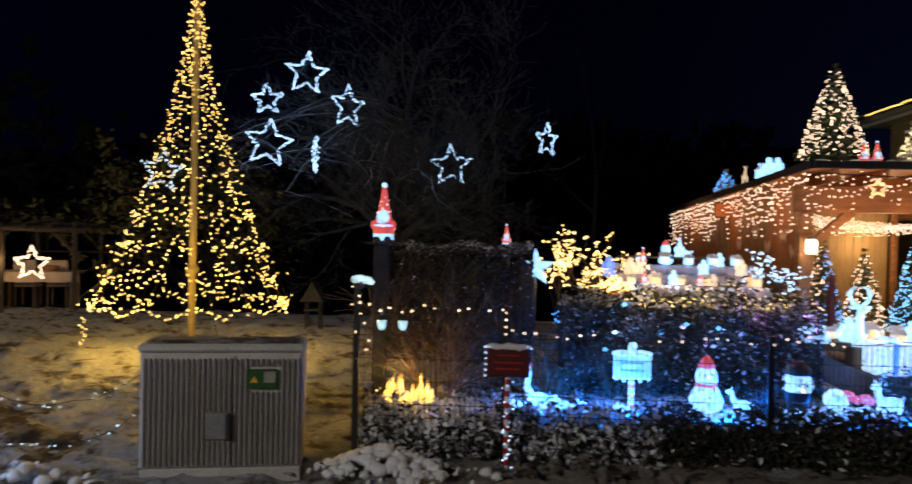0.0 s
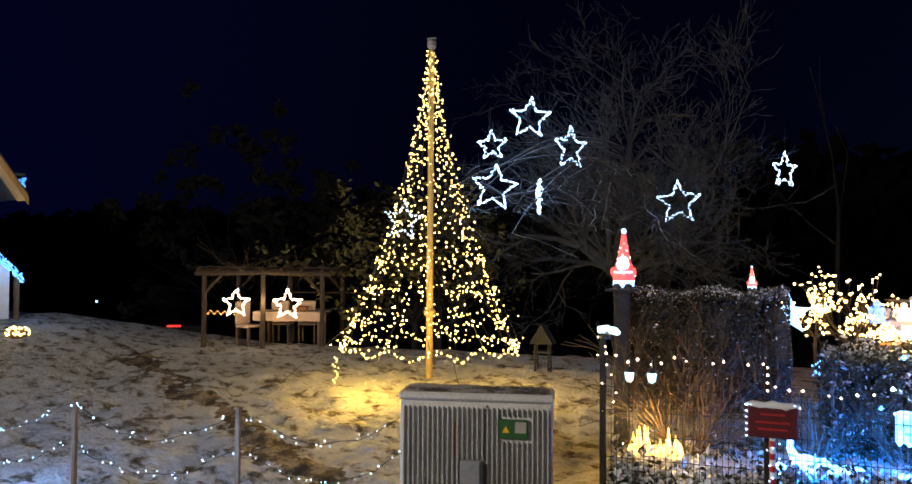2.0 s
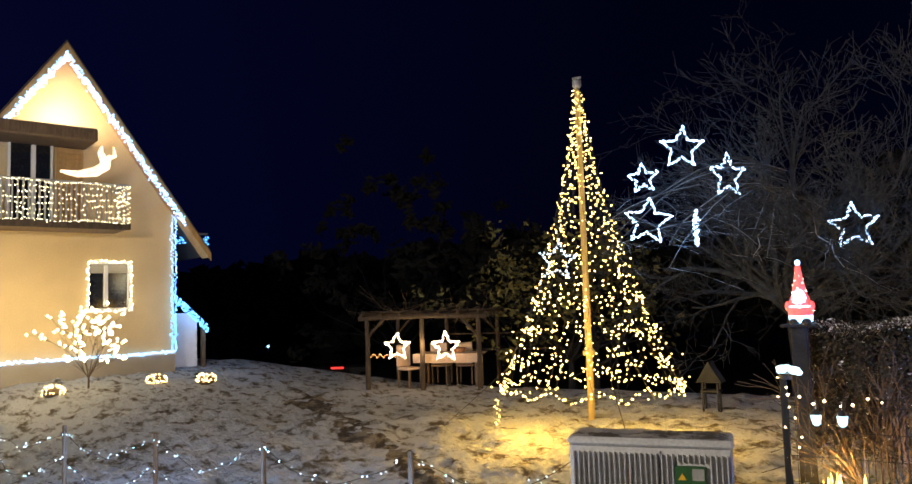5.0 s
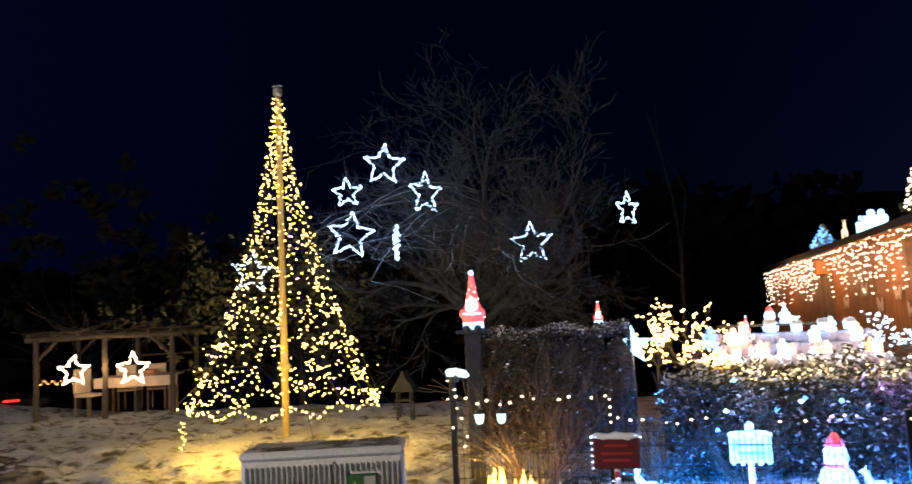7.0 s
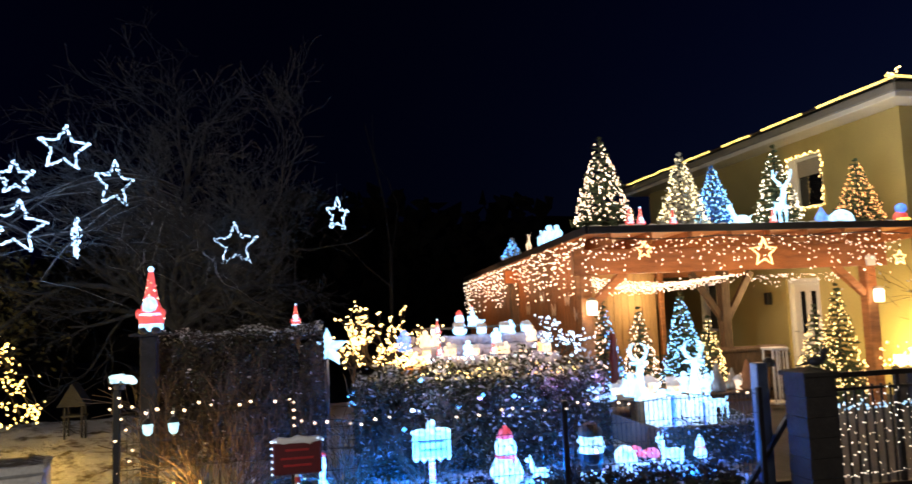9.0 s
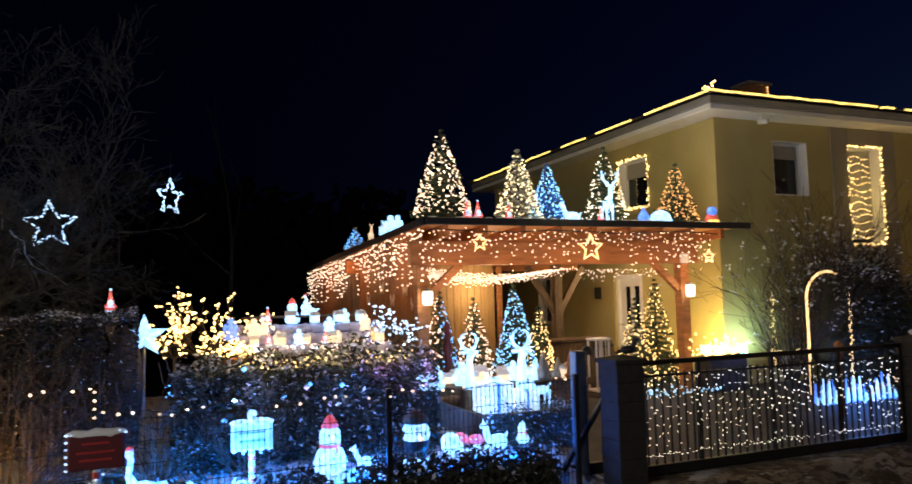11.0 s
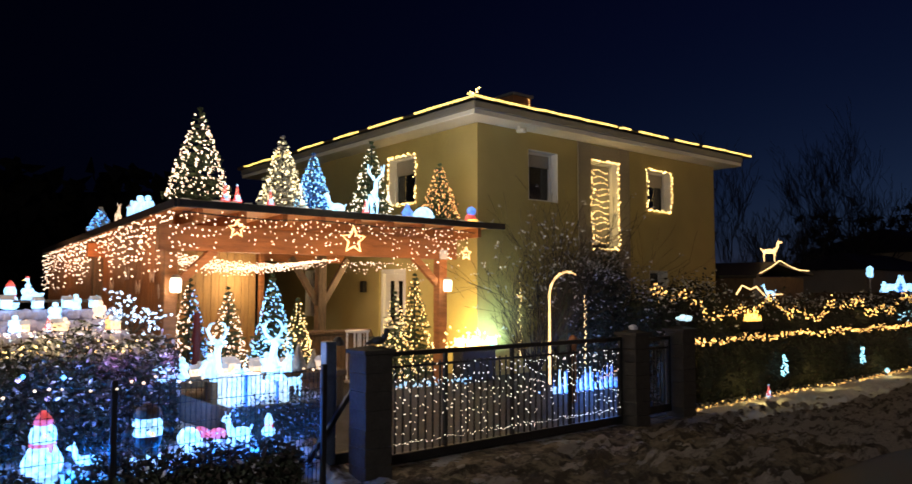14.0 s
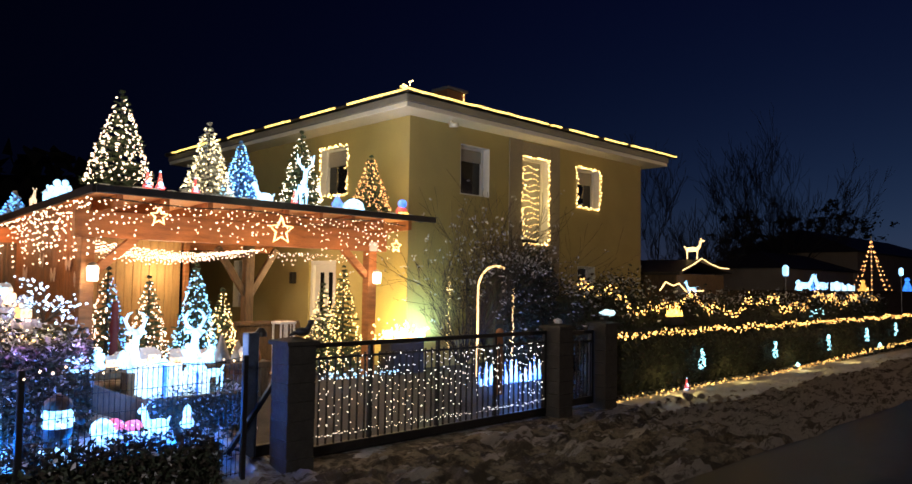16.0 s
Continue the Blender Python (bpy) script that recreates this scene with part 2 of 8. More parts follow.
# ---------------------------------------------------------------- materials
def mat(name, colour, rough=0.7, metal=0.0, vary=0.25, scale=6.0, bump=0.15, second=None, share=0.5, sharp=0.1, fine=40.0, island=False, mapping=(1, 1, 1), depth=0.02, rougher=0.5):
    """A surface with large blotches (or a second colour in patches), fine grain and relief."""
    m = bpy.data.materials.new(name)
    m.use_nodes = True
    t, L = m.node_tree, m.node_tree.links.new
    b = t.nodes["Principled BSDF"]
    b.inputs["Roughness"].default_value, b.inputs["Metallic"].default_value = rough, metal
    co = t.nodes.new("ShaderNodeTexCoord")
    mp = t.nodes.new("ShaderNodeMapping")
    mp.inputs["Scale"].default_value = mapping
    L(co.outputs["Object"], mp.inputs[0])
    big = t.nodes.new("ShaderNodeTexNoise")
    big.inputs["Scale"].default_value, big.inputs["Detail"].default_value, big.inputs["Roughness"].default_value = scale, 7, rougher
    L(mp.outputs[0], big.inputs["Vector"])
    small = t.nodes.new("ShaderNodeTexNoise")
    small.inputs["Scale"].default_value, small.inputs["Detail"].default_value, small.inputs["Roughness"].default_value = fine, 6 if depth > 0.03 else 3, rougher
    L(mp.outputs[0], small.inputs["Vector"])
    ramp = t.nodes.new("ShaderNodeValToRGB")
    dark = second or tuple(c * (1 - vary) for c in colour)
    light = colour if second else tuple(min(1, c * (1 + vary * 0.6)) for c in colour)
    e = ramp.color_ramp.elements
    e[0].position, e[1].position = max(0, share - sharp), min(1, share + sharp)
    e[0].color, e[1].color = (*dark, 1), (*light, 1)
    if not second:
        e[0].position, e[1].position = 0.3, 0.7
    L(big.outputs[0], ramp.inputs[0])
    mix = t.nodes.new("ShaderNodeMixRGB")
    mix.blend_type, mix.inputs[0].default_value = "OVERLAY", 0.35
    L(ramp.outputs[0], mix.inputs[1])
    L(small.outputs[0], mix.inputs[2])
    out = mix.outputs[0]
    if island:
        geo = t.nodes.new("ShaderNodeNewGeometry")
        hs = t.nodes.new("ShaderNodeHueSaturation")
        mr = t.nodes.new("ShaderNodeMapRange")
        mr.inputs["To Min"].default_value, mr.inputs["To Max"].default_value = 0.45, 1.5
        L(geo.outputs["Random Per Island"], mr.inputs[0])
        L(mr.outputs[0], hs.inputs["Value"])
        L(out, hs.inputs["Color"])
        out = hs.outputs[0]
    L(out, b.inputs["Base Color"])
    bp = t.nodes.new("ShaderNodeBump")
    bp.inputs["Strength"].default_value, bp.inputs["Distance"].default_value = bump, depth
    L(small.outputs[0], bp.inputs["Height"])
    L(bp.outputs[0], b.inputs["Normal"])
    return m


def glow(name, colour, strength, spread=0.5, sampled=False, scale=0.0):
    """A lit lamp body; single bulbs differ in brightness."""
    m = bpy.data.materials.new(name)
    m.use_nodes = True
    t, L = m.node_tree, m.node_tree.links.new
    b = t.nodes["Principled BSDF"]
    b.inputs["Base Color"].default_value = (*(0.3 + 0.5 * c for c in colour), 1)
    b.inputs["Emission Color"].default_value = (*colour, 1)
    mr = t.nodes.new("ShaderNodeMapRange")
    mr.inputs["To Min"].default_value, mr.inputs["To Max"].default_value = strength * (1 - spread), strength * (1 + spread)
    if scale:
        nz = t.nodes.new("ShaderNodeTexNoise")
        nz.inputs["Scale"].default_value = scale
        co = t.nodes.new("ShaderNodeTexCoord")
        L(co.outputs["Object"], nz.inputs["Vector"])
        mr.inputs["From Min"].default_value, mr.inputs["From Max"].default_value = 0.35, 0.65
        L(nz.outputs[0], mr.inputs[0])
    else:
        geo = t.nodes.new("ShaderNodeNewGeometry")
        L(geo.outputs["Random Per Island"], mr.inputs[0])
    L(mr.outputs[0], b.inputs["Emission Strength"])
    m.cycles.emission_sampling = "AUTO" if sampled else "NONE"
    return m


snow = mat("snow", (0.82, 0.84, 0.88), 0.75, vary=0.12, scale=3, bump=0.5, fine=25)
lawn_snow = mat("trodden_snow", (0.66, 0.68, 0.72), 0.8, scale=2.6, second=(0.13, 0.10, 0.06), share=0.445, sharp=0.06, bump=1.0, fine=11, mapping=(1, 1.5, 1), depth=0.30, rougher=0.68)
muddy_snow = mat("muddy_snow", (0.36, 0.30, 0.22), 0.7, scale=3.2, second=(0.07, 0.05, 0.03), share=0.51, sharp=0.05, bump=1.0, fine=11, depth=0.32, rougher=0.7)
slush = mat("dirty_snow", (0.55, 0.50, 0.46), 0.6, scale=3.6, second=(0.13, 0.10, 0.075), share=0.465, sharp=0.03, bump=1.0, fine=13, mapping=(0.6, 1.6, 1), depth=0.34, rougher=0.74)
asphalt = mat("asphalt", (0.04, 0.04, 0.045), 0.38, vary=0.35, scale=1.5, bump=0.4, fine=70)
paving = mat("frosted_paving", (0.03, 0.03, 0.033), 0.7, scale=1.4, second=(0.065, 0.065, 0.075), share=0.55, sharp=0.15, bump=0.4, fine=25)
plaster = mat("yellow_render", (0.44, 0.365, 0.15), 0.9, vary=0.10, scale=1.2, bump=0.25, fine=60)
plaster_grey = mat("grey_render", (0.30, 0.26, 0.20), 0.9, vary=0.12, scale=1.5, bump=0.25, fine=60)
plaster_beige = mat("beige_render", (0.62, 0.47, 0.25), 0.9, vary=0.10, scale=1.0, bump=0.25, fine=50)
white_paint = mat("white_paint", (0.78, 0.77, 0.74), 0.5, vary=0.06, scale=4, bump=0.05)
grey_paint = mat("grey_paint", (0.22, 0.22, 0.23), 0.6, vary=0.12, scale=4, bump=0.05)
roof_tile = mat("dark_roof_tile", (0.05, 0.045, 0.045), 0.6, vary=0.3, scale=5, bump=0.4, fine=20)
black_metal = mat("black_metal", (0.018, 0.018, 0.02), 0.45, 0.3, vary=0.3, scale=8, bump=0.1)
steel = mat("galvanised_steel", (0.42, 0.43, 0.44), 0.45, 0.7, vary=0.2, scale=9, bump=0.1)
# Plain pole metal; the strings' golden glow is put into its colour.
flag_metal = mat("gold_lit_metal", (0.52, 0.41, 0.18), 0.5, 0.2, vary=0.12, scale=7, bump=0.05)
wood = mat("glazed_spruce", (0.42, 0.17, 0.055), 0.55, vary=0.35, scale=3.5, bump=0.2, fine=30, mapping=(1, 1, 6))
board = mat("oiled_board", (0.36, 0.15, 0.05), 0.6, vary=0.35, scale=2.5, bump=0.25, fine=22, mapping=(6, 6, 0.8), island=True)
beam_wood = mat("beam_wood", (0.40, 0.15, 0.045), 0.55, vary=0.3, scale=3, bump=0.2, fine=25, mapping=(0.8, 6, 6))
ochre_board = mat("ochre_board", (0.45, 0.27, 0.10), 0.7, vary=0.2, scale=3, bump=0.2, fine=25, mapping=(6, 6, 1))
old_wood = mat("blackened_wood", (0.07, 0.05, 0.035), 0.85, vary=0.4, scale=5, bump=0.35, fine=25, mapping=(5, 5, 1))
# Weathered timber; its dark tone also stands for shade on the rear carport post.
raw_and_shaded_wood = mat("weathered_and_shaded_wood", (0.15, 0.10, 0.06), 0.8, vary=0.35, scale=5, bump=0.35, fine=25, mapping=(5, 5, 1))
snowed_bark = mat("snowed_bark", (0.03, 0.03, 0.035), 0.9, vary=0.4, scale=6, bump=0.5, fine=25)
tree_, up_ = snowed_bark.node_tree, snowed_bark.node_tree.nodes.new("ShaderNodeNewGeometry")
xyz_, mask_, cover_ = (tree_.nodes.new(k) for k in ("ShaderNodeSeparateXYZ", "ShaderNodeMapRange", "ShaderNodeMixRGB"))
mask_.inputs["From Min"].default_value, mask_.inputs["From Max"].default_value = 0.45, 0.7
cover_.inputs[2].default_value = (0.5, 0.54, 0.6, 1)
tree_.links.new(up_.outputs["Normal"], xyz_.inputs[0])
tree_.links.new(xyz_.outputs[2], mask_.inputs[0])
tree_.links.new(mask_.outputs[0], cover_.inputs[0])
tree_.links.new(tree_.nodes["Principled BSDF"].inputs["Base Color"].links[0].from_socket, cover_.inputs[1])
tree_.links.new(cover_.outputs[0], tree_.nodes["Principled BSDF"].inputs["Base Color"])
# Lining made lighter than the beams to carry the light from below.
lit_spruce_lining = mat("lit_spruce_lining", (0.58, 0.27, 0.09), 0.6, vary=0.2, scale=3, bump=0.2, fine=25, mapping=(6, 0.8, 6))
dark_twig = mat("dark_twig", (0.055, 0.045, 0.036), 0.9, vary=0.4, scale=12, bump=0.2)
lavender = mat("violet_fleece", (0.55, 0.52, 0.66), 0.9, vary=0.12, scale=5, bump=0.4, fine=30)
bark = mat("bark", (0.022, 0.024, 0.030), 0.9, vary=0.4, scale=6, bump=0.7, fine=25)
frosted_bark = mat("frosted_bark", (0.038, 0.044, 0.056), 0.85, vary=0.6, scale=5, bump=0.5, fine=20)
twig = mat("twig", (0.10, 0.07, 0.046), 0.85, vary=0.4, scale=12, bump=0.2)
needle = mat("fir_needle", (0.085, 0.12, 0.06), 0.7, vary=0.4, scale=9, bump=0.1, island=True)
# Flocked needles with the blue glow of their bulbs put into the colour.
needle_lit_blue = mat("blue_lit_needle", (0.10, 0.26, 0.62), 0.8, vary=0.2, scale=9, bump=0.1, island=True)
needle_white = mat("flocked_needle", (0.55, 0.56, 0.52), 0.8, vary=0.2, scale=9, bump=0.1, island=True)
leaf_dark = mat("evergreen_leaf", (0.040, 0.052, 0.032), 0.6, vary=0.4, scale=6, bump=0.1, island=True)
leaf_brown = mat("hornbeam_leaf", (0.060, 0.048, 0.040), 0.85, vary=0.4, scale=6, bump=0.1, island=True)
leaf_olive = mat("olive_leaf", (0.12, 0.11, 0.035), 0.7, vary=0.4, scale=6, bump=0.1, island=True)
leaf_snow = mat("snowed_leaf", (0.7, 0.72, 0.78), 0.8, vary=0.15, scale=6, bump=0.2, island=True)
cabinet_grey = mat("cabinet_plastic", (0.50, 0.485, 0.46), 0.6, vary=0.10, scale=2.5, bump=0.1, fine=35)
dark_grey = mat("dark_plastic", (0.03, 0.03, 0.032), 0.5, vary=0.2)
green_paint = mat("green_sticker", (0.02, 0.085, 0.02), 0.5, vary=0.1)
amber = mat("amber_sticker", (0.75, 0.42, 0.02), 0.5, vary=0.1)
red_paint = mat("red_paint", (0.42, 0.025, 0.03), 0.45, vary=0.15, bump=0.05)
red_dark = mat("dark_red_board", (0.10, 0.008, 0.014), 0.5, vary=0.15, bump=0.05)
stone = mat("concrete_block", (0.036, 0.033, 0.031), 0.85, vary=0.3, scale=5, bump=0.5, fine=30)
terracotta = mat("terracotta", (0.36, 0.16, 0.07), 0.8, vary=0.2, bump=0.2)
cloth = mat("table_linen", (0.60, 0.45, 0.34), 0.9, vary=0.1, scale=4, bump=0.2)
pane = mat("window_glass", (0.012, 0.013, 0.016), 0.08, vary=0.1, bump=0.0)
roller = mat("roller_blind", (0.33, 0.31, 0.27), 0.6, vary=0.08, bump=0.05)
# Near black for far woods; on the ground it stands for missing light.
far_dark = mat("far_wood_and_unlit_ground", (0.016, 0.016, 0.014), 0.95, vary=0.4, scale=0.4, bump=0.3, fine=3, island=True)

g_warm = glow("warm_bulb", (1.0, 0.70, 0.48), 5)
g_gold = glow("golden_bulb", (1.0, 0.64, 0.23), 6.5)
g_cold = glow("cold_bulb", (0.45, 0.70, 1.0), 5)
g_ice = glow("ice_blue_bulb", (0.08, 0.38, 1.0), 5)
g_amber = glow("amber_bulb", (1.0, 0.40, 0.12), 4)
g_cyan = glow("cyan_bulb", (0.35, 0.8, 0.95), 4)
g_violet = glow("violet_bulb", (0.5, 0.4, 1.0), 5)
g_body = glow("lit_acrylic_cold", (0.30, 0.62, 1.0), 2.8, 0.6, scale=16)
g_bodyw = glow("lit_acrylic_warm", (1.0, 0.72, 0.46), 1.35, 0.5, scale=14)
g_bodyb = glow("lit_acrylic_blue", (0.03, 0.22, 1.0), 1.6, 0.5, scale=12)
g_red = glow("lit_acrylic_red", (1.0, 0.05, 0.04), 0.9, 0.5, scale=22)
g_flame = glow("flame", (1.0, 0.56, 0.10), 3.6, 0.7, scale=20)
g_tube = glow("light_tube", (1.0, 0.62, 0.25), 3, 0.25, scale=6)
g_eave = glow("eave_light_tube", (1.0, 0.68, 0.16), 2.6, 0.35, scale=9)
g_lampglass = glow("lamp_glass", (1.0, 0.86, 0.6), 5, 0.1, scale=3)
g_candle = glow("lit_acrylic_gold", (1.0, 0.5, 0.08), 1.3, 0.5, scale=14)


# ---------------------------------------------------------------- ground
def ease(a, b, t):
    t = max(0.0, min(1.0, (t - a) / (b - a)))
    return t * t * (3 - 2 * t)


def gz(x, y):
    """Height of the ground."""
    far = max(0, min(12, -4 - x))
    lawn = ease(6.4 - 0.08 * far, 10.8 - 0.16 * far, y) * (0.58 - 0.012 * min(far, 5.5) + 0.075 * max(0.0, far - 5.5)) - 2.6 * ease(14.2, 22, y)
    bed = 0.40 * ease(7.2, 8.1, y) + 0.2 * ease(8.2, 9.6, y)
    yard = 0.5 * ease(7.8, 10.6, y)
    right = 0.35 * ease(8.4, 10, y)
    bed -= 2.6 * ease(14.2, 22, y) * (1 - ease(3.5, 4.5, x))
    a = ease(-0.9, -0.4, x)
    h = lawn * (1 - a) + bed * a
    b = ease(5.6, 6.4, x)
    h = h * (1 - b) + yard * b
    c = ease(13.0, 14.0, x)
    h = h * (1 - c) + right * c
    return h


FENCE = lambda x: 7.18 + 0.0285 * (x + 0.6)


GRID = {}


def ground():
    xs = [-1500, -400, -150, -70, -45, -34] + [round(-30 + 0.5 * i, 3) for i in range(28)] + [round(-16 + 0.062 * i, 3) for i in range(740)] + [30.5, 33, 37, 45, 70, 150, 400, 1500]
    ys = [-1500, -300, -60, -20, -8, 0, 3.0] + [round(4.0 + 0.062 * i, 3) for i in range(138)] + [12.8, 13.2, 13.7, 14.3, 15, 16, 17.5, 19, 21, 24, 28, 34, 45, 70, 150, 400, 1500]
    v, f, m = [], [], []
    for y in ys:
        for x in xs:
            near = -30 < x < 30.5 and 4.0 < y < 15
            z = gz(x, y)
            if near:
                drive = ease(6.0, 6.5, x) * (1 - ease(13, 13.5, x)) * ease(7.2, 7.6, y)
                if -0.6 <= x < 5.9 and y >= 7.3 and y < 9:
                    z += 0.06 * noise.fractal(Vector((x * 3.1, y * 3.1, 1)), 0.7, 2, 4)
                if x < -0.6 or y < 7.3:
                    q = noise.fractal(Vector((x * 1.5, y * 2.2, 0.3)), 0.9, 2.1, 4)
                    z += 0.075 * q * (1 - drive) + 0.045 * (1 - drive) * noise.fractal(Vector((x * 3.6, y * 4.4, 2)), 0.7, 2, 3)
                    z += (1 - drive) * (0.11 if x > 5 else 0.06) * (0.35 - abs(noise.fractal(Vector((x * 1.5, y * 4.2, 9)), 0.6, 2.2, 5))) * (1 - ease(7.0, 7.4, y))
                    clod = noise.noise(Vector((x * (5.2 if x < 5 else 2.6), y * 6.8, 4))) + 0.6 * noise.noise(Vector((x * 10.5, y * 12.5, 8)))
                    z += (1 - drive) * 0.04 * (0.5 - abs(clod)) * (1.7 if x > 5 else 1.0)
                    bank = math.exp(-((y - 5.6) / 0.55) ** 2)
                    z += bank * max(0, 0.05 + 0.10 * noise.fractal(Vector((x * 1.1, y, 5)), 0.8, 2, 4)) * (0.8 if x < 6 else 1.0)
            if y < 4.3:
                z = -0.06
            v.append((x, y, z))
    nx = len(xs)
    for j in range(len(ys) - 1):
        for i in range(nx - 1):
            a = j * nx + i
            f.append((a, a + 1, a + nx + 1, a + nx))
            cx, cy = (xs[i] + xs[i + 1]) / 2, (ys[j] + ys[j + 1]) / 2
            edge = 7.3 + 0.4 * noise.noise(Vector((cx * 0.7, cy * 0.7, 0)))
            trail = cx < -3.4 and abs(cy - (7.0 - 0.605 * (cx + 3.7)) + 0.35 * noise.noise(Vector((cx * 0.9, cy, 6)))) < 0.28 + 0.5 * noise.noise(Vector((cx * 2.1, cy * 2.1, 2)))
            mud = 5.9 < cx < 12.5 and cy < 7.7 and noise.noise(Vector((cx * 1.1, cy * 2.2, 21))) > -0.15 - 0.1 * (cx < 9)
            bank_snow = cx > 13.2 and cy > 6.5 + 0.5 * noise.noise(Vector((cx * 0.6, cy, 11))) and cy < 7.8
            # Slot 2: ground past y 15.5, coloured near black because it lies unlit.
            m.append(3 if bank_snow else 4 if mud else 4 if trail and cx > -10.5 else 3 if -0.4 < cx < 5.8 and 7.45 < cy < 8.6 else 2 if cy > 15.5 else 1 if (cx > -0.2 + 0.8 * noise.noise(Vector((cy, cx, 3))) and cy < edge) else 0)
    GRID.update({(round(p[0] / 0.124), round(p[1] / 0.124)): p[2] for p in v if -16 < p[0] < 30 and 4 <= p[1] < 12.5})
    s = Shape()
    s.v, s.f, s.m = v, f, m
    return solid("ground", s, [lawn_snow, slush, far_dark, snow, muddy_snow], "trodden patchy snow over lawn and verge", "ground", kind="structure", smooth=True)


ground()


def clods(label, n, x0, x1, y0, y1, big, m, seed, flat=1.0):
    """Frozen lumps of snow, half sunk in the ground."""
    q = random.Random(seed)
    s = Shape()
    for k in range(n):
        x, y = q.uniform(x0, x1), q.uniform(y0, y1)
        if noise.noise(Vector((x * 0.9, y * 2.2, seed))) < q.uniform(-0.35, 0.25):
            continue
        z = GRID.get((round(x / 0.124), round(y / 0.124)))
        if z is None:
            continue
        e = big * q.uniform(0.25, 1.0) ** 1.6
        i = len(s.v)
        s.ball((x, y, z + e * (0.05 if flat == 1 else -0.04)), (e * q.uniform(0.9, 1.6), e * q.uniform(0.7, 1.1), flat * e * q.uniform(0.45, 0.75)), 0, 7, 5)
        for j in range(i, len(s.v)):
            p = Vector(s.v[j])
            w = 1 + 0.55 * noise.noise(p * (1.1 / e))
            s.v[j] = (x + (p.x - x) * w, y + (p.y - y) * w, z + (p.z - z) * w)
    return solid("snow_clods", s, m, label, "snow", kind="stuff", smooth=True)


clods("frozen clods of grey snow along the road verge", 1700, 6.0, 29.0, 4.5, 7.15, 0.065, slush, 5, 0.6)
clods("trodden lumps of snow over the lawn", 2600, -12.5, -0.9, 4.6, 9.6, 0.075, lawn_snow, 6, 0.5)
s = Shape()
rx = [-300, -60] + [-30 + 1.0 * i for i in range(70)] + [60, 300]
for x in rx:
    s.v += [(x, -7.0, 0.0), (x, 4.2 + 0.22 * noise.noise(Vector((x * 0.8, 0, 0))) + 0.08 * noise.noise(Vector((x * 3, 1, 0))), 0.012)]
s.f = [(2 * i, 2 * i + 2, 2 * i + 3, 2 * i + 1) for i in range(len(rx) - 1)]
s.m = [0] * len(s.f)
solid("road", s, asphalt, "wet dark asphalt road with slushy edge", "road", kind="structure")
s = Shape()
for j in range(16):
    y = 7.75 + j * 0.42
    for x in (6.05, 8.0, 10.0, 11.8, 13.0):
        s.v.append((x, y, gz(max(x, 6.45), y) + 0.02))
s.f = [(j * 5 + i, j * 5 + i + 1, j * 5 + i + 6, j * 5 + i + 5) for j in range(15) for i in range(4)]
s.m = [0] * len(s.f)
solid("driveway", s, paving, "frosted grey paved driveway behind the gate", "driveway", kind="structure")


# ---------------------------------------------------------------- house
def window_unit(name, w, h, parent, at, turn, blind=0.0, lights=None, glass=None, out=0.11, trim=True, deep=0.14, mullion=0.0):
    """A framed window set into a wall: origin at its lower middle, looking along -y."""
    holder = new(name)
    holder.parent = parent
    holder.matrix_basis = pose(*at, 0, 0, turn)
    s = Shape()
    for x in (-w / 2 + 0.027, w / 2 - 0.027):
        s.box((x, 0.0, h / 2), (0.054, 0.10, h), 0, 0.008)
    for z in (0.027, h - 0.027):
        s.box((0, 0.0, z), (w - 0.108, 0.10, 0.054), 0, 0.008)
    part("window_frame", s, white_paint, holder)
    part("pane", Shape().box((0, 0.02, h / 2), (w - 0.10, 0.012, h - 0.10)), glass or pane, holder)
    part("window_sill", Shape().box((0, -0.07, -0.03), (w + 0.12, 0.2, 0.04), 0, 0.006), white_paint, holder)
    # white lining of the reveal
    s = Shape()
    for x in (-w / 2 + 0.006, w / 2 - 0.006):
        s.box((x, -deep / 2 - 0.03, h / 2), (0.012, deep - 0.02, h - 0.012))
    s.box((0, -deep / 2 - 0.03, h - 0.006), (w - 0.03, deep - 0.02, 0.012))
    if trim:
        part("reveal_lining", s, white_paint, holder)
    if mullion:
        part("mullion", Shape().box((mullion, -0.02, h / 2), (0.09, 0.09, h - 0.17), 0, 0.008), white_paint, holder)
    if blind:
        part("roller_blind", Shape().box((0, -0.01, h - 0.056 - blind / 2), (w - 0.112, 0.03, blind), 0, 0.004), roller, holder)
    if lights:
        s = Shape()
        n = int((2 * w + 2 * h) / 0.066)
        for i in range(n):
            q = (i / n) * (2 * w + 2 * h)
            if q < w:
                p = (q - w / 2, h)
            elif q < w + h:
                p = (w / 2, h - (q - w))
            elif q < 2 * w + h:
                p = (w / 2 - (q - w - h), 0)
            else:
                p = (-w / 2, q - 2 * w - h)
            s.bulb((p[0] + rnd.gauss(0, 0.018), -out + rnd.gauss(0, 0.015), p[1] + rnd.gauss(0, 0.018)), rnd.uniform(0.018, 0.029))
        part("light_string", s, lights, holder, "golden fairy lights", kind="stuff")
    return holder


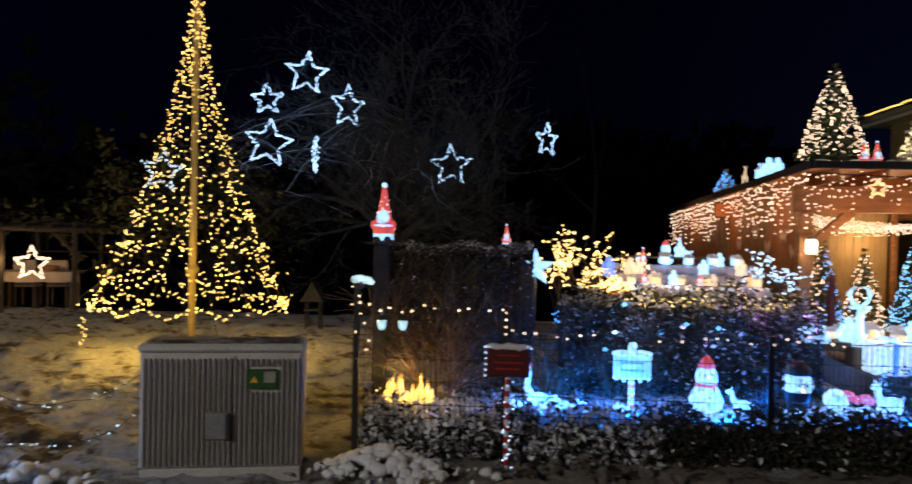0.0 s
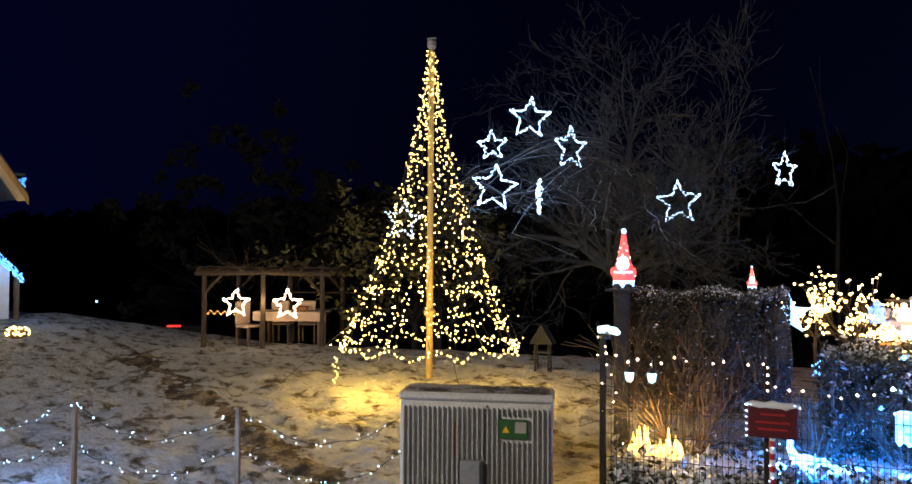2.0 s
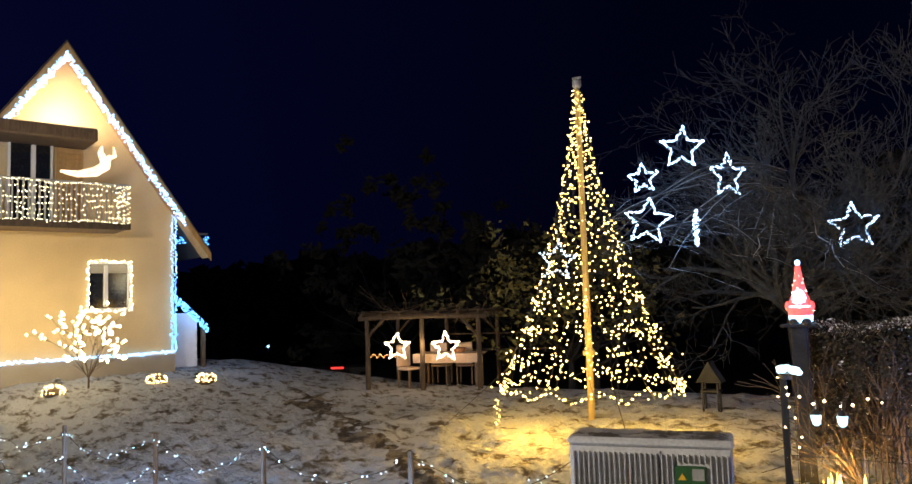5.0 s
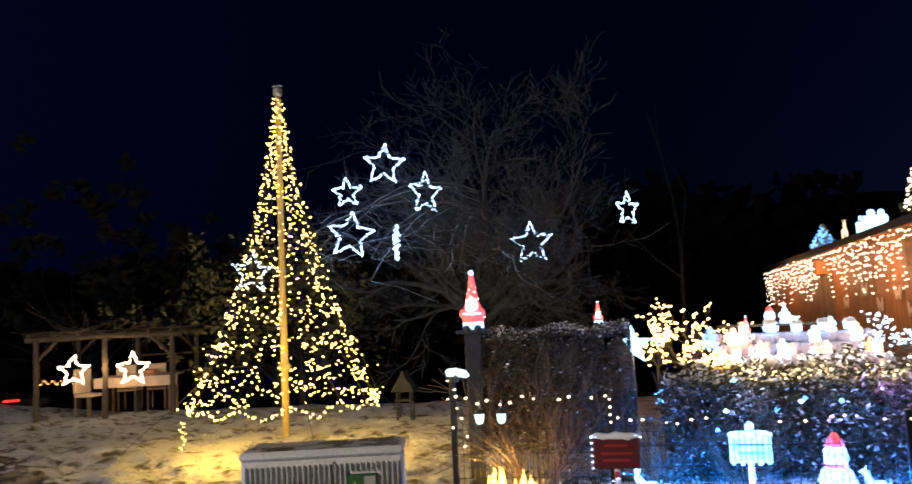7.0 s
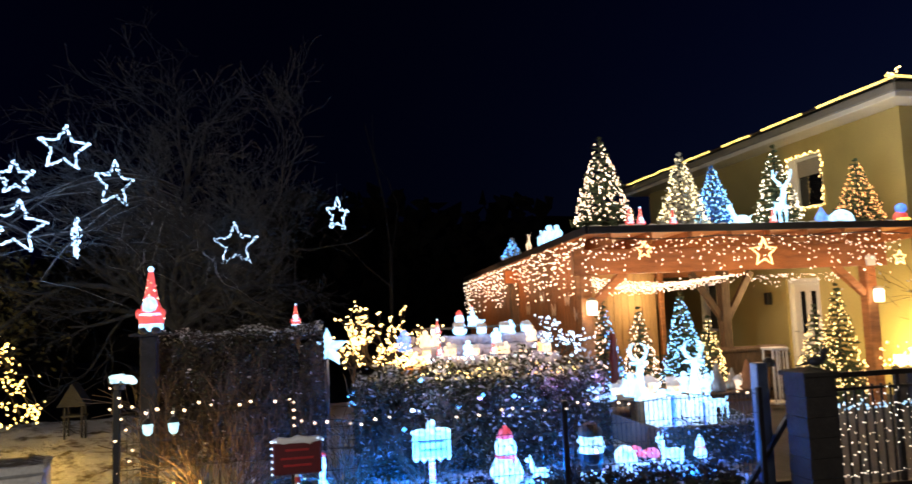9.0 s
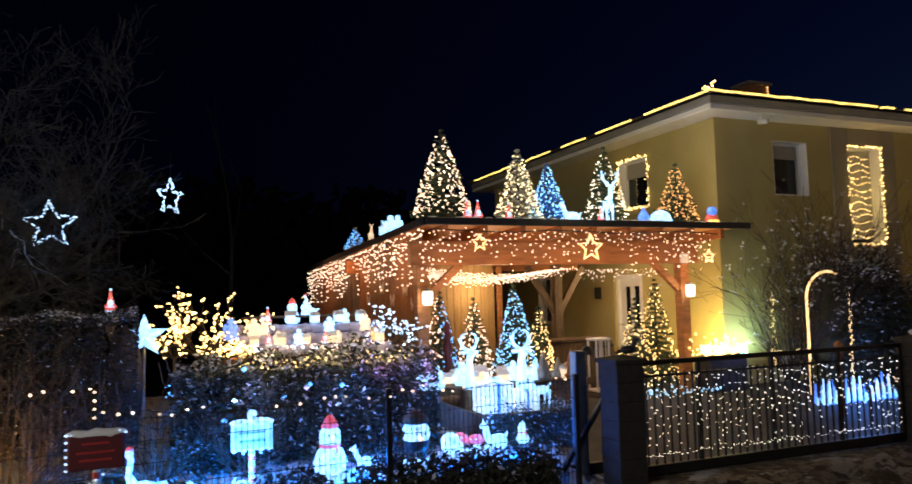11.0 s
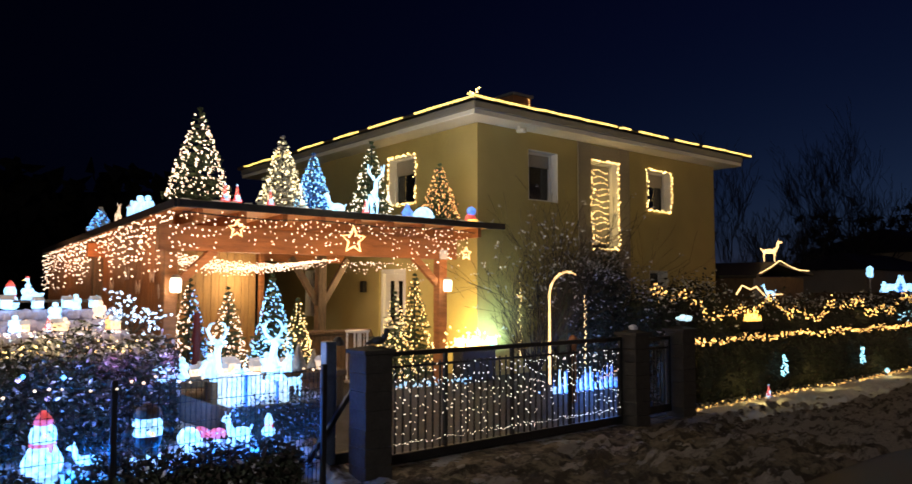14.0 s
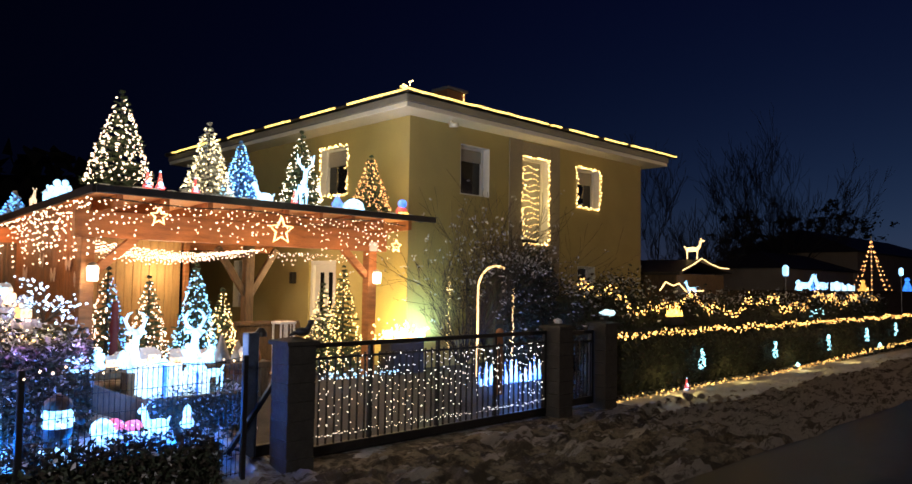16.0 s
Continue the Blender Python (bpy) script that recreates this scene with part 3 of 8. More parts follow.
def wall_with_holes(s, length, z0, z1, holes, thick=0.3, slots=None):
    """A wall along +x from 0, outer face at y = 0, cut by holes (x0, x1, z0, z1)."""
    xs = sorted({0, length, *(h[0] for h in holes), *(h[1] for h in holes)})
    for a, b in zip(xs, xs[1:]):
        cut = sorted((h[2], h[3]) for h in holes if h[0] <= a and h[1] >= b)
        z = z0
        for lo, hi in cut + [(z1, z1)]:
            if lo > z + 1e-4:
                s.box(((a + b) / 2, thick / 2, (z + lo) / 2), (b - a, thick, lo - z))
            z = hi
    return s.weld()


def house():
    h = thing("house", (10.62, 10.61, 0.0), "two-storey yellow rendered house with hipped roof and fairy lights", "house")
    holes = [(1.36, 2.22, 3.94, 4.97), (3.27, 4.20, 3.02, 4.97), (5.26, 6.21, 4.0, 4.96), (5.32, 6.03, 1.5, 2.59)]
    part("wall", wall_with_holes(Shape(), 8.1, 0.2, 5.318, holes), plaster, h, "yellow rendered front wall")
    # grey stair band
    for x, z, wide, high in ((3.045, 2.8, 0.43, 5.02), (4.395, 2.8, 0.37, 5.02), (3.735, 5.13, 0.93, 0.31), (3.735, 1.63, 0.93, 2.77)):
        part("wall_band", Shape().box((x, -0.012, z), (wide, 0.03, high), 0), plaster_grey, h, "grey rendered stair band")
    for (a, b, lo, hi), blind, lit in zip(holes, (0.25, 1.78, 0.3, 0.0), (None, g_gold, g_gold, None)):
        window_unit("window", b - a, hi - lo, h, ((a + b) / 2, 0.23, lo), 0, blind, lit, out=0.25, deep=0.21)
    # fairy-light net in the stair window
    s = Shape()
    for k in range(13):
        z = 3.2 + 0.13 * k + rnd.gauss(0, 0.01)
        for i in range(8):
            s.bulb((3.43 + 0.078 * i + rnd.gauss(0, 0.012), 0.12, z + 0.03 * math.sin(i * 0.9 + k)), 0.015)
    part("light_net", s, g_gold, h, kind="stuff")
    left = [(1.97, 2.98, 3.96, 5.0), (2.31, 3.34, 0.5, 2.58), (6.05, 6.8, 1.44, 2.62), (6.3, 7.1, 3.98, 4.96)]
    # the side wall runs away from the corner along +y, outer face looking to -x
    s = wall_with_holes(Shape(), 9.3, 0.2, 5.318, left)
    s.v = [(p[1], p[0] + 0.0, p[2]) for p in s.v]
    s.f = [q[::-1] for q in s.f]
    s.v = [(x, y if y > 0.001 else 0.301, z) for x, y, z in s.v]
    part("wall", s, plaster, h, "yellow rendered side wall")
    s = Shape().box((8.1 - 0.15, 4.8, 2.75), (0.3, 9.0, 5.13)).box((4.05, 9.15, 2.75), (7.5, 0.3, 5.13)).box((4.05, 4.7, 2.8), (7.4, 8.7, 0.2))
    part("wall", s, plaster, h)
    for (a, b, lo, hi), lit in ((left[0], g_gold), (left[2], None), (left[3], None)):
        window_unit("window", b - a, hi - lo, h, (0.2, (a + b) / 2, lo), -90, 0.32 if lit else 0.0, lit, out=0.22, deep=0.18)
    d = new("front_door")
    d.parent = h
    d.matrix_basis = pose(0.12, 2.825, 0.5, 0, 0, -90)
    s = Shape()
    for x in (-0.47, 0.47):
        s.box((x, 0, 1.04), (0.09, 0.14, 2.08), 0, 0.01)
    s.box((0, 0, 2.03), (0.85, 0.14, 0.1), 0, 0.01)
    part("door_frame", s, white_paint, d)
    part("door_leaf", Shape().box((0, 0.02, 1.0), (0.84, 0.06, 1.96), 0, 0.01).box((-0.2, -0.02, 0.55), (0.26, 0.02, 0.7), 0, 0.006).box((0.2, -0.02, 0.55), (0.26, 0.02, 0.7), 0, 0.006), white_paint, d)
    for x in (-0.12, 0.2):
        part("door_pane", Shape().box((x, -0.025, 1.4), (0.13, 0.012, 0.85)), pane, d)
    part("door_handle", Shape().tube([(-0.36, -0.03, 1.02), (-0.36, -0.09, 1.02), (-0.24, -0.09, 1.02)], 0.012), steel, d)
    # hipped roof with deep eaves
    o, e0, e1 = 0.5, 5.32, 5.57
    s = Shape().box((4.05, 4.65, (e0 + e1) / 2), (8.1 + 2 * o, 9.3 + 2 * o, e1 - e0), 0, 0.01)
    part("eave_box", s, white_paint, h, "white boxed eaves")
    s = Shape().box((4.05, 4.65, e1 - 0.085), (8.1 + 2 * o + 0.06, 9.3 + 2 * o + 0.06, 0.15), 0, 0.02)
    part("gutter", s, grey_paint, h)
    x0, x1, y0, y1 = -o - 0.08, 8.1 + o + 0.25, -o - 0.1, 9.3 + o + 0.1
    rise = 1.35
    roof = new("roof")
    roof.parent = h
    s = Shape().add([(x0, y0, e1), (x1, y0, e1), (x1, y1, e1), (x0, y1, e1), (4.05, 4.2, e1 + rise), (4.05, 5.1, e1 + rise),
                     (x0, y0, e1 - 0.0), (x1, y0, e1 - 0.0)], [(0, 1, 4), (1, 2, 5, 4), (2, 3, 5), (3, 0, 4, 5)])
    part("roof_skin", s, roof_tile, roof)
    s = Shape()
    for k in range(14):
        f0, f1 = k / 14, (k + 1) / 14
        for side in range(2):
            a = Vector((x0, y0, e1)) if side == 0 else Vector((x0, y1, e1))
            b = Vector((x1, y0, e1)) if side == 0 else Vector((x0, y0, e1))
            top = Vector((4.05, 4.2, e1 + rise))
            p, q = a.lerp(top, f0), b.lerp(top, f0)
            s.tube([p + Vector((0, 0, 0.03)), q + Vector((0, 0, 0.03))], 0.028, 5)
    for c in ((x0, y0), (x1, y0), (x0, y1)):
        s.tube([(c[0], c[1], e1 + 0.03), (4.05, 4.3, e1 + rise + 0.03)], 0.06, 6)
    part("tile_course", s, roof_tile, roof, kind="stuff")
    c = new("chimney")
    c.parent = h
    part("chimney_stack", Shape().box((3.5, 2.6, 6.38), (0.62, 0.5, 1.0), 0, 0.01), terracotta, c)
    part("chimney_cap", Shape().box((3.5, 2.6, 6.91), (0.72, 0.6, 0.07), 0, 0.01), grey_paint, c)
    s = Shape()
    for k in range(9):
        s.bulb((3.72, 2.33, 6.42 + 0.05 * k), 0.016)
    part("light_string", s, g_gold, c, kind="stuff")
    # eave lights: runs of light tube with short gaps
    s = Shape()
    for a, b in ((-0.02, 0.42), (0.43, 0.47), (0.50, 0.615), (0.645, 0.745), (0.765, 0.87), (0.875, 1.0)):
        n = max(3, int((b - a) * 40))
        s.tube([(x0 + (a + (b - a) * i / n) * (x1 - x0), y0 - 0.03, e1 + 0.03 + rnd.gauss(0, 0.006)) for i in range(n + 1)], 0.022, 5)
    for a, b in ((0.0, 0.17), (0.21, 0.33), (0.37, 0.47), (0.52, 0.64), (0.68, 0.95)):
        n = max(3, int((b - a) * 40))
        s.tube([(x0 - 0.03, y0 + (a + (b - a) * i / n) * (y1 - y0), e1 + 0.03 + rnd.gauss(0, 0.006)) for i in range(n + 1)], 0.022, 5)
    s.tube([(x1 + 0.02, y0, e1 + 0.03), (x1 + 0.02, y0 + 1.2, e1 + 0.04)], 0.022, 5)
    part("light_tube", s, g_eave, h, "golden light tube along the eaves")
    s = Shape()
    for k in range(14):
        s.bulb((x0 + rnd.uniform(-0.08, 0.08), y0 + rnd.uniform(-0.08, 0.08), e1 + rnd.uniform(0.03, 0.18)), 0.02)
    for k in range(30):
        f = rnd.uniform(0, 0.22)
        p = Vector((x1, y0, e1)).lerp(Vector((4.05, 4.2, e1 + rise)), f)
        s.bulb((p.x + rnd.gauss(0, 0.08), p.y, p.z + 0.06), 0.014)
    part("light_string", s, g_gold, h, kind="stuff")
    cam_ = new("security_camera")
    cam_.parent = h
    part("camera_mount", Shape().tube([(0.85, -0.25, 5.32), (0.85, -0.25, 5.27)], 0.03, 8), white_paint, cam_)
    part("camera_body", Shape().tube([(0.85, -0.22, 5.23), (0.85, -0.42, 5.2)], 0.045, 10), white_paint, cam_, smooth=True)
    part("wall_lamp", Shape().box((-0.08, 3.86, 2.2), (0.12, 0.12, 0.26), 0, 0.01), black_metal, h)


house()


# ---------------------------------------------------------------- carport
CX0, CX1, CY0, CY1 = 4.98, 10.5, 10.2, 19.2


def roof_z(y):
    return 3.30 - 0.036 * (y - CY0)


def carport():
    c = thing("carport", (0, 0, 0), "orange glazed timber carport with dark flat roof and icicle lights", "carport")
    def slab(x0, x1, dz0, dz1, y0=CY0, y1=CY1, m=roof_tile, name="roof_sheet"):
        s = Shape().add([(x, y, roof_z(y) + d) for x in (x0, x1) for y in (y0, y1) for d in (dz0, dz1)],
                        [(0, 1, 3, 2), (4, 6, 7, 5), (0, 4, 5, 1), (2, 3, 7, 6), (0, 2, 6, 4), (1, 5, 7, 3)])
        return part(name, s, m, c)
    slab(CX0 - 0.06, CX1 + 0.46, 0.0, 0.055)
    slab(CX0 - 0.02, CX1 + 0.1, -0.03, -0.002, m=lit_spruce_lining, name="ceiling_lining")
    part("roof_edge", Shape().box((7.92, CY0 - 0.03, 3.31), (6.0, 0.05, 0.11), 0, 0.01), black_metal, c)
    s = Shape().add([(CX0 - 0.1 + dx, y, roof_z(y) + d) for dx in (0, 0.05) for y in (CY0, CY1) for d in (-0.04, 0.07)],
                    [(0, 1, 3, 2), (4, 6, 7, 5), (0, 4, 5, 1), (2, 3, 7, 6), (0, 2, 6, 4), (1, 5, 7, 3)])
    part("roof_edge", s, black_metal, c)
    for i in range(9):
        x = 5.25 + i * 0.64
        s = Shape().add([(x + dx, y, roof_z(y) + d) for dx in (-0.04, 0.04) for y in (CY0 + 0.06, 14.4) for d in (-0.2, -0.032)],
                        [(0, 1, 3, 2), (4, 6, 7, 5), (0, 4, 5, 1), (2, 3, 7, 6), (0, 2, 6, 4), (1, 5, 7, 3)])
        part("rafter", s, beam_wood, c)
    part("beam", Shape().box((7.35, 10.47, 2.86), (5.2, 0.16, 0.36), 0, 0.01), beam_wood, c, "orange glazed front beam")
    part("beam", Shape().box((7.35, 14.4, 2.84), (5.2, 0.16, 0.26), 0, 0.01), beam_wood, c)
    # The rear post stands in shadow: the darker wood carries that shade.
    for x, y, top in ((4.92, 10.47, 2.68), (9.63, 10.47, 2.68), (8.75, 13.2, 2.8), (4.95, 14.4, 2.7)):
        part("post", Shape().box((x, y, (0.45 + top) / 2), (0.18, 0.18, top - 0.45), 0, 0.012), raw_and_shaded_wood if y > 13 else wood, c)
    # Rear braces get their shade from the darker wood too.
    for (a, b) in (((5.0, 10.47, 2.2), (5.55, 10.47, 2.7)), ((9.55, 10.47, 2.25), (9.05, 10.47, 2.7)), ((8.7, 13.2, 1.85), (8.1, 13.2, 2.75)), ((8.8, 13.2, 1.85), (9.35, 13.2, 2.75))):
        d = Vector(b) - Vector(a)
        s = Shape().box((0, 0, d.length / 2), (0.1, 0.12, d.length), 0, 0.008, None)
        q = d.to_track_quat("Z", "Y").to_matrix()
        s.v = [tuple(q @ Vector(p) + Vector(a)) for p in s.v]
        part("brace", s, raw_and_shaded_wood if a[1] > 13 else wood, c)
    # boarded side and back
    side = new("side_wall")
    side.parent = c
    for i in range(56):
        y = 10.65 + i * 0.15
        part("board", Shape().box((5.02, y + 0.073, (0.4 + roof_z(y) - 0.05) / 2), (0.025 + 0.004 * (i % 2), 0.142, roof_z(y) - 0.45), 0, 0.004), board, side)
    back = new("back_wall")
    back.parent = c
    for i in range(18):
        part("board", Shape().box((5.12 + i * 0.15, 14.0 + 0.004 * (i % 2), 1.75), (0.143, 0.025, 2.5), 0, 0.004), ochre_board, back)
    part("frame", Shape().box((7.86, 14.0, 1.7), (0.1, 0.1, 2.5), 0, 0.01), wood, back)
    # lights: front icicles, side icicles, a looped net under the roof
    s = Shape()
    for i in range(62):
        x = 4.95 + i * 0.083
        n = rnd.choice((2, 4, 6, 3, 5, 7)) + (2 if x < 5.4 else 0)
        for k in range(n):
            s.bulb((x + rnd.gauss(0, 0.018), CY0 - 0.0 + rnd.gauss(0, 0.012), 3.16 - 0.095 * k + rnd.gauss(0, 0.025)), rnd.uniform(0.010, 0.016))
    part("icicle_light_string", s, g_warm, c, "warm white icicle lights", kind="stuff")
    s = Shape()
    for i in range(85):
        y = CY0 + 0.1 + i * 0.105
        n = rnd.choice((3, 5, 7, 9, 5))
        for k in range(n):
            s.bulb((CX0 - 0.09 + rnd.gauss(0, 0.012), y + rnd.gauss(0, 0.02), roof_z(y) - 0.1 - 0.095 * k + rnd.gauss(0, 0.02)), rnd.uniform(0.012, 0.018))
    part("icicle_light_string", s, g_warm, c, "warm white icicle lights", kind="stuff")
    s = Shape()
    for i in range(23):
        for k in range(16):
            f = k / 16
            x = 5.12 + (i + 0.9 * f) * 0.117
            s.bulb((x, 10.7 + 1.6 * f, 2.64 - 0.17 * math.sin(math.pi * min(1, (x - 5.12) / 2.7)) * (0.6 + 0.4 * f) + rnd.gauss(0, 0.008)), 0.0115)
    for j in range(6):
        y = 10.75 + j * 0.3
        for i in range(44):
            x = 5.12 + i * 0.061
            dip = math.sin(math.pi * (i / 44)) * 0.17
            s.bulb((x, y + rnd.gauss(0, 0.015), 2.63 - dip - 0.01 * j + 0.03 * math.sin(i * 1.1) + rnd.gauss(0, 0.012)), 0.0115)
    for i in range(34):
        for k in range(4):
            s.bulb((7.9 + 0.055 * i, 10.9 + rnd.gauss(0, 0.02), 2.6 - 0.07 * k * rnd.random()), 0.014 if rnd.random() < 0.35 else 0.004)
    part("light_net", s, g_warm, c, "sagging warm light net", kind="stuff")
    part("cable", Shape().tube([(4.99 + 0.65 * i, CY0 - 0.02, 3.2 - 0.05 * math.sin(i * 2.2) ** 2) for i in range(9)], 0.008, 5), black_metal, c)
    part("meter_box", Shape().box((9.62, 10.36, 2.76), (0.16, 0.05, 0.16), 0, 0.01), white_paint, c, "small white control box")
    return c


carport()


def wall_lantern(at):
    t = thing("wall_lantern", at, "lit white outdoor lantern on a carport post", "lamp", "carport lanterns")
    part("lamp_glass", Shape().lathe((0, 0, -0.1), [(0.055, 0), (0.07, 0.02), (0.075, 0.17), (0.06, 0.2)], n=12), g_lampglass, t)
    part("lamp_cap", Shape().lathe((0, 0, 0.1), [(0.085, 0), (0.05, 0.03), (0.015, 0.05)], n=12), steel, t)
    part("bracket", Shape().tube([(0, 0.02, 0.12), (0, 0.14, 0.12)], 0.012), steel, t)


wall_lantern((4.95, 10.27, 2.2))
wall_lantern((9.64, 10.27, 2.21))


# ---------------------------------------------------------------- light stars
def star_points(r, inner=0.45):
    return [((r if k % 2 == 0 else r * inner) * math.sin(k * math.pi / 5), (r if k % 2 == 0 else r * inner) * math.cos(k * math.pi / 5)) for k in range(11)]


def light_star(at, r, turn, mats, label, group="", lean=0, bulb=0.022, step=0.034, tube=None, hang=0.3):
    t = new("light_star")
    t.matrix_basis = pose(*at, 0, lean, turn)
    tagged(t, label, "star light", group)
    pts = star_points(r)
    part("star_frame", Shape().tube([(x, 0, z) for x, z in pts], tube[1] if tube else 0.009, 6), tube[0] if tube else steel, t)
    if not tube:
        s = Shape()
        for (a, b), (c, d) in zip(pts, pts[1:]):
            n = max(3, int(math.hypot(c - a, d - b) / step))
            for i in range(n):
                f = i / n
                s.bulb((a + (c - a) * f + rnd.gauss(0, 0.008), rnd.gauss(0, 0.02), b + (d - b) * f + rnd.gauss(0, 0.008)), bulb)
        part("bulb_string", s, mats, t, kind="stuff")
    if hang:
        part("wire", Shape().tube([(0, 0, r), (0.01, 0, r + hang)], 0.005, 4), black_metal, t)
    return t


TREE_STARS = "white stars in the bare tree"
for x, z, y, r, turn, lean in STARS:
    light_star((x, y, z), r, turn, g_cold, "cold white star of fairy lights hanging from a bare tree", TREE_STARS, lean, 0.021, 0.036, hang=0.5)
light_star((-4.08, 10.0, 3.07), 0.30, 15, g_cold, "cold white star of fairy lights on the cone tree", lean=6, bulb=0.017, step=0.05, hang=0)
light_star((-9.47, 13.12, 1.52), 0.31, 18, g_warm, "warm white star of fairy lights hanging in the pergola", "pergola stars", bulb=0.026, step=0.032)
light_star((-8.41, 13.48, 1.50), 0.33, 18, g_warm, "warm white star of fairy lights hanging in the pergola", "pergola stars", bulb=0.026, step=0.032)
light_star((7.66, 10.17, 2.92), 0.215, 0, None, "large warm neon star on the carport beam", "carport stars", tube=(g_tube, 0.016), hang=0.12)
light_star((5.75, 10.17, 3.0), 0.125, 0, None, "small warm neon star on the carport beam", "carport stars", tube=(g_tube, 0.014), hang=0.1)
light_star((9.98, 10.17, 2.78), 0.12, 0, None, "small warm neon star at the end of the carport", "carport stars", tube=(g_tube, 0.014), hang=0.2)


# ---------------------------------------------------------------- cone tree of lights on a flagpole
def net_tree():
    t = thing("light_net_tree", (-4.0, 10.87, 0.58), "flagpole with a cone of golden fairy light strings", "light tree")
    part("pole", Shape().lathe((0, 0, -0.1), [(0.055, 0), (0.055, 2.2), (0.048, 2.22), (0.045, 5.40), (0.02, 5.44)], n=12), flag_metal, t, "slim metal flagpole", smooth=True)
    part("pole_head", Shape().lathe((0, 0, 5.34), [(0.05, 0), (0.075, 0.04), (0.075, 0.12), (0.03, 0.16)], n=10).box((0, 0, 5.51), (0.16, 0.05, 0.03), 0, 0.008), steel, t)
    part("base_ring", Shape().lathe((0, 0, 1.0), [(0.09, 0), (0.1, 0.06), (0.06, 0.12)], n=12), flag_metal, t)
    bulbs, wires = Shape(), Shape()
    R, top, low = 1.46, 5.28, 0.38
    n = 22
    for k in range(n):
        a = 2 * math.pi * k / n
        pts = []
        ph, wob = rnd.uniform(0, 6.28), rnd.uniform(0.02, 0.05)
        end = low + rnd.uniform(-0.06, 0.14)
        for i in range(23):
            f = i / 22
            z = top + (end - top) * f
            r = R * (0.05 + 0.95 * f ** 1.62) + 0.02 * math.sin(9 * f + ph)
            b = a + wob * math.sin(f * 11 + ph) * (3.5 if f < 0.6 else 2.6)
            pts.append((r * math.cos(b), r * math.sin(b), z))
        wires.tube(pts, 0.003, 3, caps=False)
        for i in range(36):
            f = ((i + rnd.random() * 0.8) / 36) ** 0.86
            q = f * 22
            j = min(21, int(q))
            p = Vector(pts[j]).lerp(Vector(pts[j + 1]), q - j)
            sw = 0.06 * f + 0.012
            bulbs.bulb((p.x + rnd.gauss(0, sw), p.y + rnd.gauss(0, sw), p.z + rnd.gauss(0, 0.03)), rnd.uniform(0.012, 0.019))
    # swags that loop from string to string in the lower half
    for lev, (f, count) in enumerate(((0.98, 150), (0.90, 110), (0.80, 80), (0.70, 56))):
        rr = R * (0.05 + 0.95 * f ** 1.62)
        for k in range(count):
            a = k / count * 6.283 + lev
            if noise.noise(Vector((a * 3, lev * 5, 2))) > (-0.5 if lev == 0 else -0.05):
                dip = 0.07 * abs(math.sin(a * 5.5 + lev)) + 0.05 * math.sin(a * 13)
                bulbs.bulb((rr * math.cos(a) + rnd.gauss(0, 0.02), rr * math.sin(a) + rnd.gauss(0, 0.02), top + (low - top) * f + 0.08 - dip + rnd.gauss(0, 0.025)), rnd.uniform(0.013, 0.020))
    for k in range(12):
        bulbs.bulb((-1.25 + rnd.gauss(0, 0.03), -0.85 + rnd.gauss(0, 0.03), 0.36 - k * 0.035), 0.014)
    part("light_string", bulbs, glow("fairy_bulb", (1.0, 0.63, 0.17), 7), t, "golden fairy lights", kind="stuff")
    part("cable", wires, black_metal, t, kind="stuff")
    for a in (0.9, 2.4, 3.7, 5.3):
        part("guy_wire", Shape().tube([(1.1 * math.cos(a), 1.1 * math.sin(a), 1.0), (2.4 * math.cos(a), 2.4 * math.sin(a), -0.08)], 0.006, 4), black_metal, t)


net_tree()


